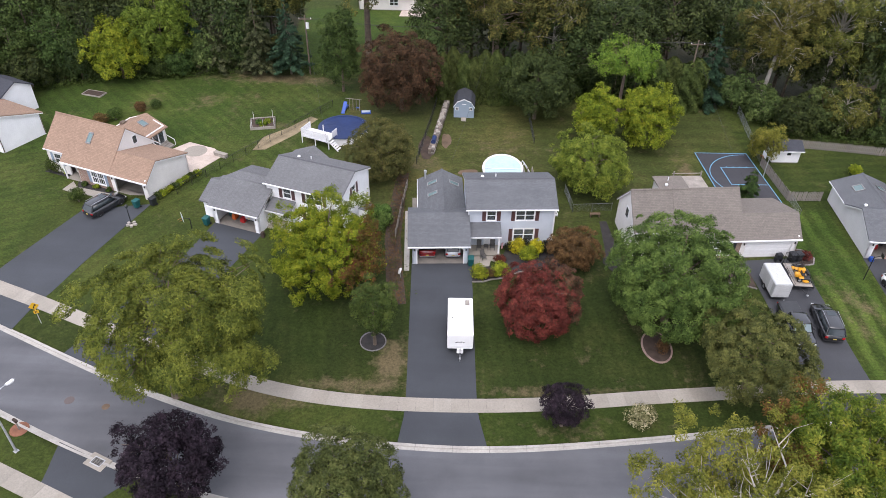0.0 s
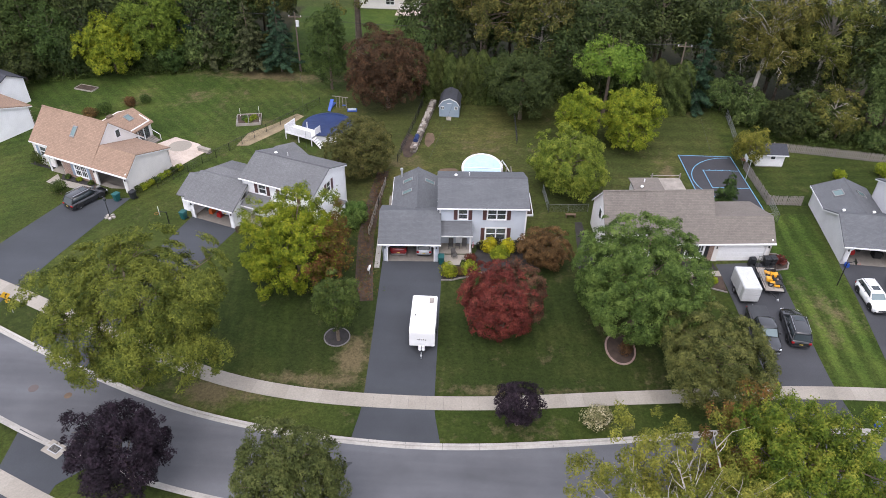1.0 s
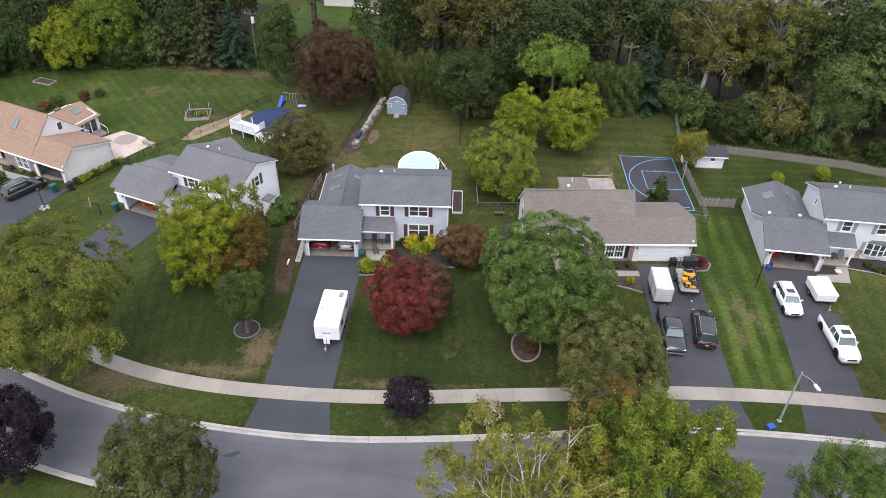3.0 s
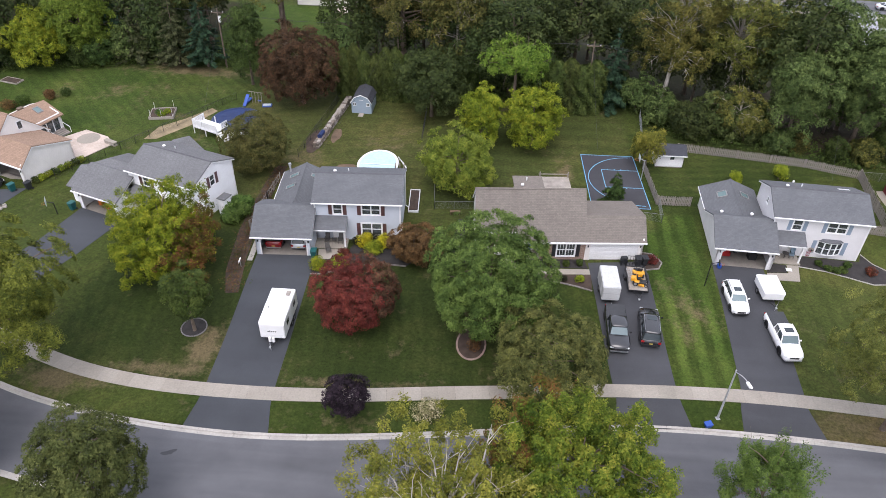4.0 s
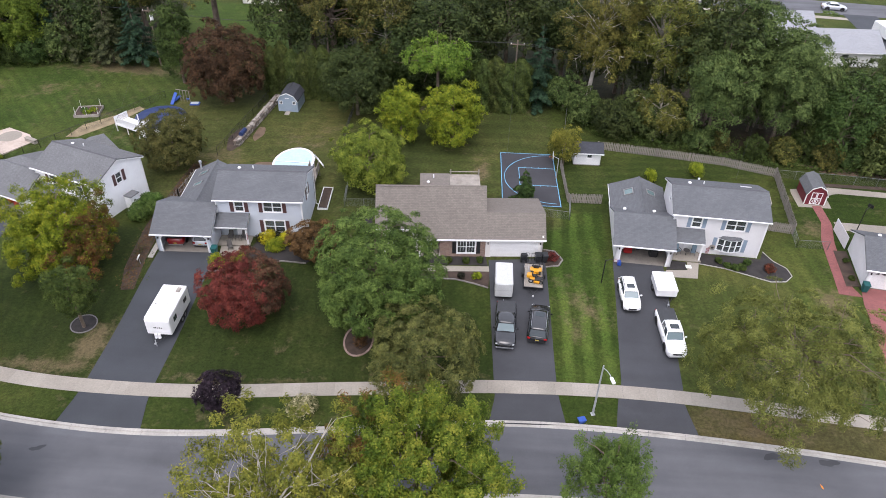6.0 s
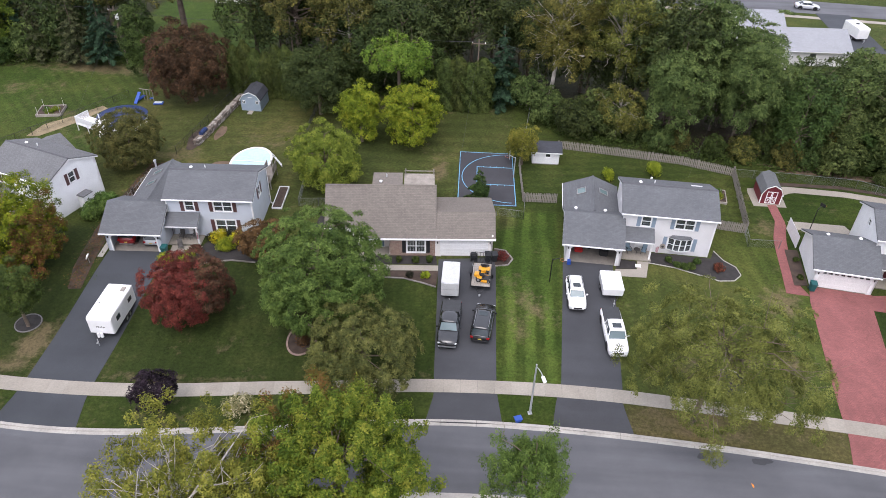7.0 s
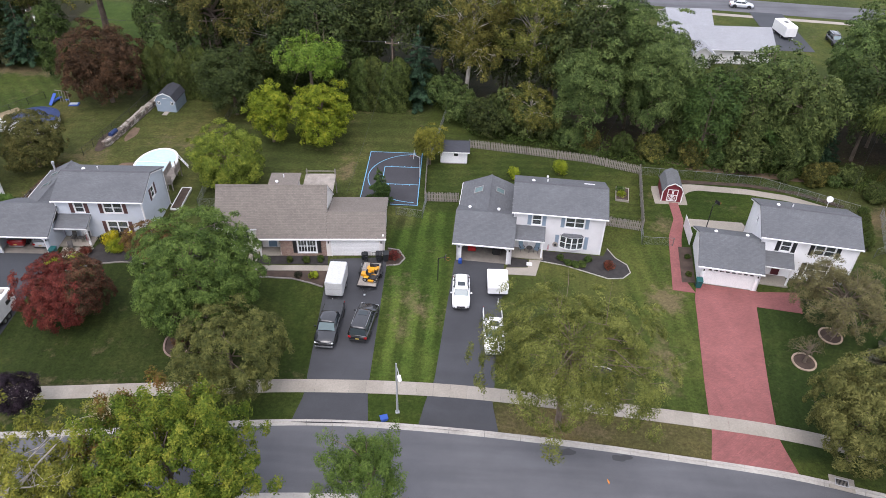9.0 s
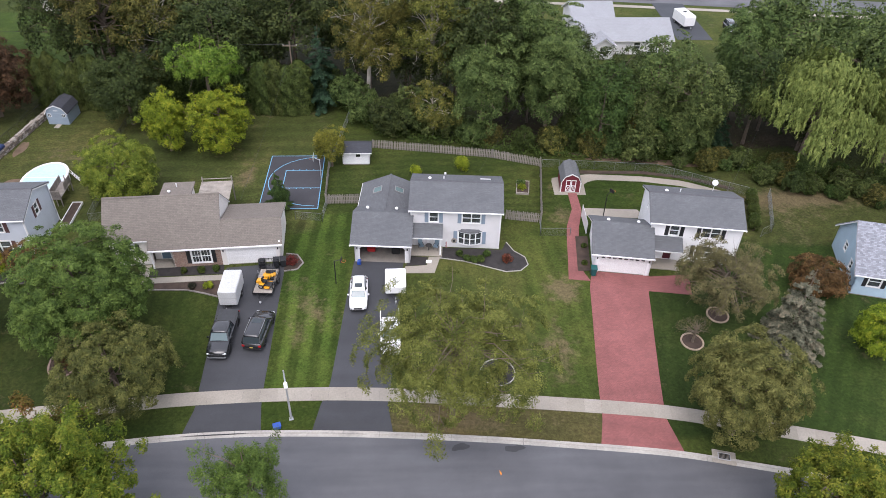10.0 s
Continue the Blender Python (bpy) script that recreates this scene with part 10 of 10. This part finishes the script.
# ---- porches and garages ----
def chair(x, y, rz, material, label, z=0.13, lounge=False):
    t = thing("patio_chair", at(x, y, rz, z), label, "chair", "porch seating")
    part("seat", boxes((-0.25, 0.25, -0.25, 0.25, 0.38, 0.42)), M[material], t)
    bm = bmesh.new()
    hexa(bm, [(-0.25, 0.25, 0.4), (0.25, 0.25, 0.4), (0.25, 0.29, 0.4), (-0.25, 0.29, 0.4), (-0.25, 0.42, 1.0), (0.25, 0.42, 1.0), (0.25, 0.46, 1.0), (-0.25, 0.46, 1.0)])
    part("backrest", bm, M[material], t)
    for sx in (-0.23, 0.23):
        for sy in (-0.23, 0.23):
            part("leg", rods(((sx, sy, 0), (sx, sy, 0.38), 0.018, 0.018, 6)), M["black_metal"], t)
        part("armrest", boxes((sx - 0.03, sx + 0.03, -0.25, 0.27, 0.6, 0.63)), M["black_metal"], t)


M["mesh_grey"] = paint("grey_chair_mesh", (0.085, 0.08, 0.075), 0.7)
M["chair_blue"] = paint("pale_blue_chair", (0.20, 0.28, 0.34), 0.6)
chair(0.55, 60.35, 0, "mesh_grey", "grey mesh patio chair on the porch")
chair(2.0, 60.45, 0, "mesh_grey", "grey mesh patio chair on the porch")
chair(1.0, 58.7, 25, "mesh_grey", "grey mesh lounge chair on the front terrace", 0.05)
chair(49.4, 63.0, 20, "chair_blue", "pale blue porch chair")
chair(51.0, 62.9, -20, "chair_blue", "pale blue porch chair")
s = thing("side_table", at(1.3, 60.4, 0, 0.13), "small grey side table between chairs", "table")
part("top", boxes((-0.25, 0.25, -0.25, 0.25, 0.45, 0.48)), M["mesh_grey"], s)
for sx in (-0.2, 0.2):
    for sy in (-0.2, 0.2):
        part("leg", rods(((sx, sy, 0), (sx, sy, 0.45), 0.015, 0.015, 6)), M["black_metal"], s)
s = thing("bistro_table", at(50.2, 62.7, 0, 0.13), "small round porch table", "table")
part("top", rods(((0, 0, 0.68), (0, 0, 0.71), 0.35, 0.35, 16)), M["mesh_grey"], s)
part("stem", rods(((0, 0, 0), (0, 0, 0.68), 0.03, 0.03, 8)), M["black_metal"], s)


def porch_flag(x, y, z):
    t = thing("flag", pose(x, y, z), "striped flag hanging from the porch post", "flag")
    part("staff", rods(((0, 0, 0), (0.15, -0.5, 0.6), 0.015, 0.015, 6)), M["old_wood"], t)
    for i in range(7):
        bm = bmesh.new()
        w = 0.07
        hexa(bm, [(0.02 + i * 0.012, -0.1 - i * w, -0.55 + i * 0.05), (0.02 + i * 0.012, -0.1 - (i + 1) * w, -0.55 + i * 0.05), (0.04 + i * 0.012, -0.1 - (i + 1) * w, -0.55 + i * 0.05), (0.04 + i * 0.012, -0.1 - i * w, -0.55 + i * 0.05), (0.02 + i * 0.02, -0.08 - i * w, 0.12 + i * 0.07), (0.02 + i * 0.02, -0.08 - (i + 1) * w, 0.12 + i * 0.07), (0.04 + i * 0.02, -0.08 - (i + 1) * w, 0.12 + i * 0.07), (0.04 + i * 0.02, -0.08 - i * w, 0.12 + i * 0.07)])
        part("stripe", bm, M["flag_red"] if i % 2 == 0 else M["vinyl"], t)


M["flag_red"] = paint("flag_red_cloth", (0.28, 0.03, 0.05), 0.8)
porch_flag(2.85, 59.5, gz(2.8, 59.5) + 1.6)
porch_flag(52.0, 62.3, gz(52, 62) + 1.5)


def clutter(house, items):
    for name, x0, x1, y0, y1, z0, z1, mat_, lab in items:
        w = house.matrix_basis @ Vector(((x0 + x1) / 2, (y0 + y1) / 2, 0.06 + z0))
        t = thing(name, Matrix.Translation(w) @ house.matrix_basis.to_quaternion().to_matrix().to_4x4(), lab, name.replace("_", " "), "garage contents")
        hx, hy = (x1 - x0) / 2, (y1 - y0) / 2
        part("body", soft(boxes((-hx, hx, -hy, hy, 0, z1 - z0)), min(hx, hy, z1 - z0) * 0.2, 2), M[mat_], t)
        part("top", soft(boxes((-hx * 0.8, hx * 0.8, -hy * 0.8, hy * 0.8, z1 - z0 + 0.002, z1 - z0 + 0.08)), 0.02, 1), M[mat_], t)


M["tool_red"] = paint("red_machine_paint", (0.40, 0.02, 0.02), 0.4)
M["tool_orange"] = paint("orange_plastic", (0.50, 0.11, 0.02), 0.5)
clutter(HOUSE3, (("lawn_mower", 1.1, 2.0, 1.6, 2.7, 0, 0.55, "tool_red", "red ride-on mower in the open garage"), ("snow_blower", 0.9, 1.5, 3.4, 4.2, 0, 0.9, "tool_red", "red snow blower in the open garage"), ("motorbike", 2.5, 2.9, 2.4, 4.2, 0, 0.95, "bin_dark", "dark motorbike in the open garage"), ("tyre_stack", 3.8, 4.7, 1.3, 2.2, 0, 0.85, "rubber", "stack of black covered tyres"), ("storage_tub", 0.3, 0.7, -0.7, -0.2, 0, 0.4, "toy_blue", "blue tub beside the garage door")))
clutter(HOUSE0, (("toy_car", 1.4, 1.9, 1.2, 1.9, 0, 0.6, "tool_orange", "orange ride-on toy in the garage"), ("toy_box", 2.6, 3.2, 1.0, 1.6, 0, 0.5, "tool_red", "red toy box in the garage"), ("storage_bin", 0.8, 1.3, 1.6, 2.4, 0, 0.9, "bin_teal", "teal storage bin in the garage"), ("cardboard_box", 1.9, 2.4, 2.2, 2.9, 0, 0.8, "old_wood", "brown cardboard box in the garage"), ("planter", 6.3, 6.7, -0.6, -0.2, 0, 0.6, "brown_mulch", "brown planter by the garage")))
clutter(HOUSE00, (("storage_bin", -6.0, -5.5, 2.5, 3.2, 0, 0.9, "bin_dark", "dark storage bin in the garage"), ("water_heater", -5.6, -5.1, 5.0, 5.6, 0, 1.4, "gutter", "white appliance at the garage wall"), ("tool_chest", -1.2, -0.6, 2.2, 3.0, 0, 1.1, "bin_dark", "black tool chest in the garage")))
bm = rods(((0, 0, -0.2), (0, 0, 0.7), 0.03, 0.03, 6))
s = thing("satellite_dish", at(-7.6, 55.4), "white satellite dish on a short ground post", "dish")
part("mast", bm, M["metal"], s)
part("dish", rods(((0, 0.0, 0.85), (-0.1, -0.01, 0.9), 0.36, 0.3, 16)), M["gutter"], s)
s = thing("doormat", at(50.2, 60.8, -3, 0.06), "white utility cover in the small bed", "cover")
part("lid", boxes((-0.3, 0.3, -0.25, 0.25, -0.05, 0.02)), M["vinyl"], s)
s = thing("hose_reel", at(53.0, 63.35, -3, 0.1), "coiled garden hose on the wall", "hose reel")
part("reel", rods(((0, -0.12, 0.9), (0, 0.0, 0.9), 0.3, 0.3, 14)), M["plank"], s)
part("hub", rods(((0, -0.14, 0.9), (0, -0.121, 0.9), 0.14, 0.14, 12)), M["bin_dark"], s)
M["bench_wood"] = surface("brown_bench_wood", (0.13, 0.085, 0.055), 0.8, 2, 9, 0.2, 0.2)
s = thing("bench", at(14.1, 67.4, 3), "small wooden garden bench", "bench")
part("seat", boxes((-0.6, 0.6, -0.2, 0.2, 0.4, 0.45)), M["bench_wood"], s)
for sx in (-0.5, 0.5):
    part("leg", boxes((sx - 0.04, sx + 0.04, -0.18, 0.18, 0, 0.399)), M["bench_wood"], s)
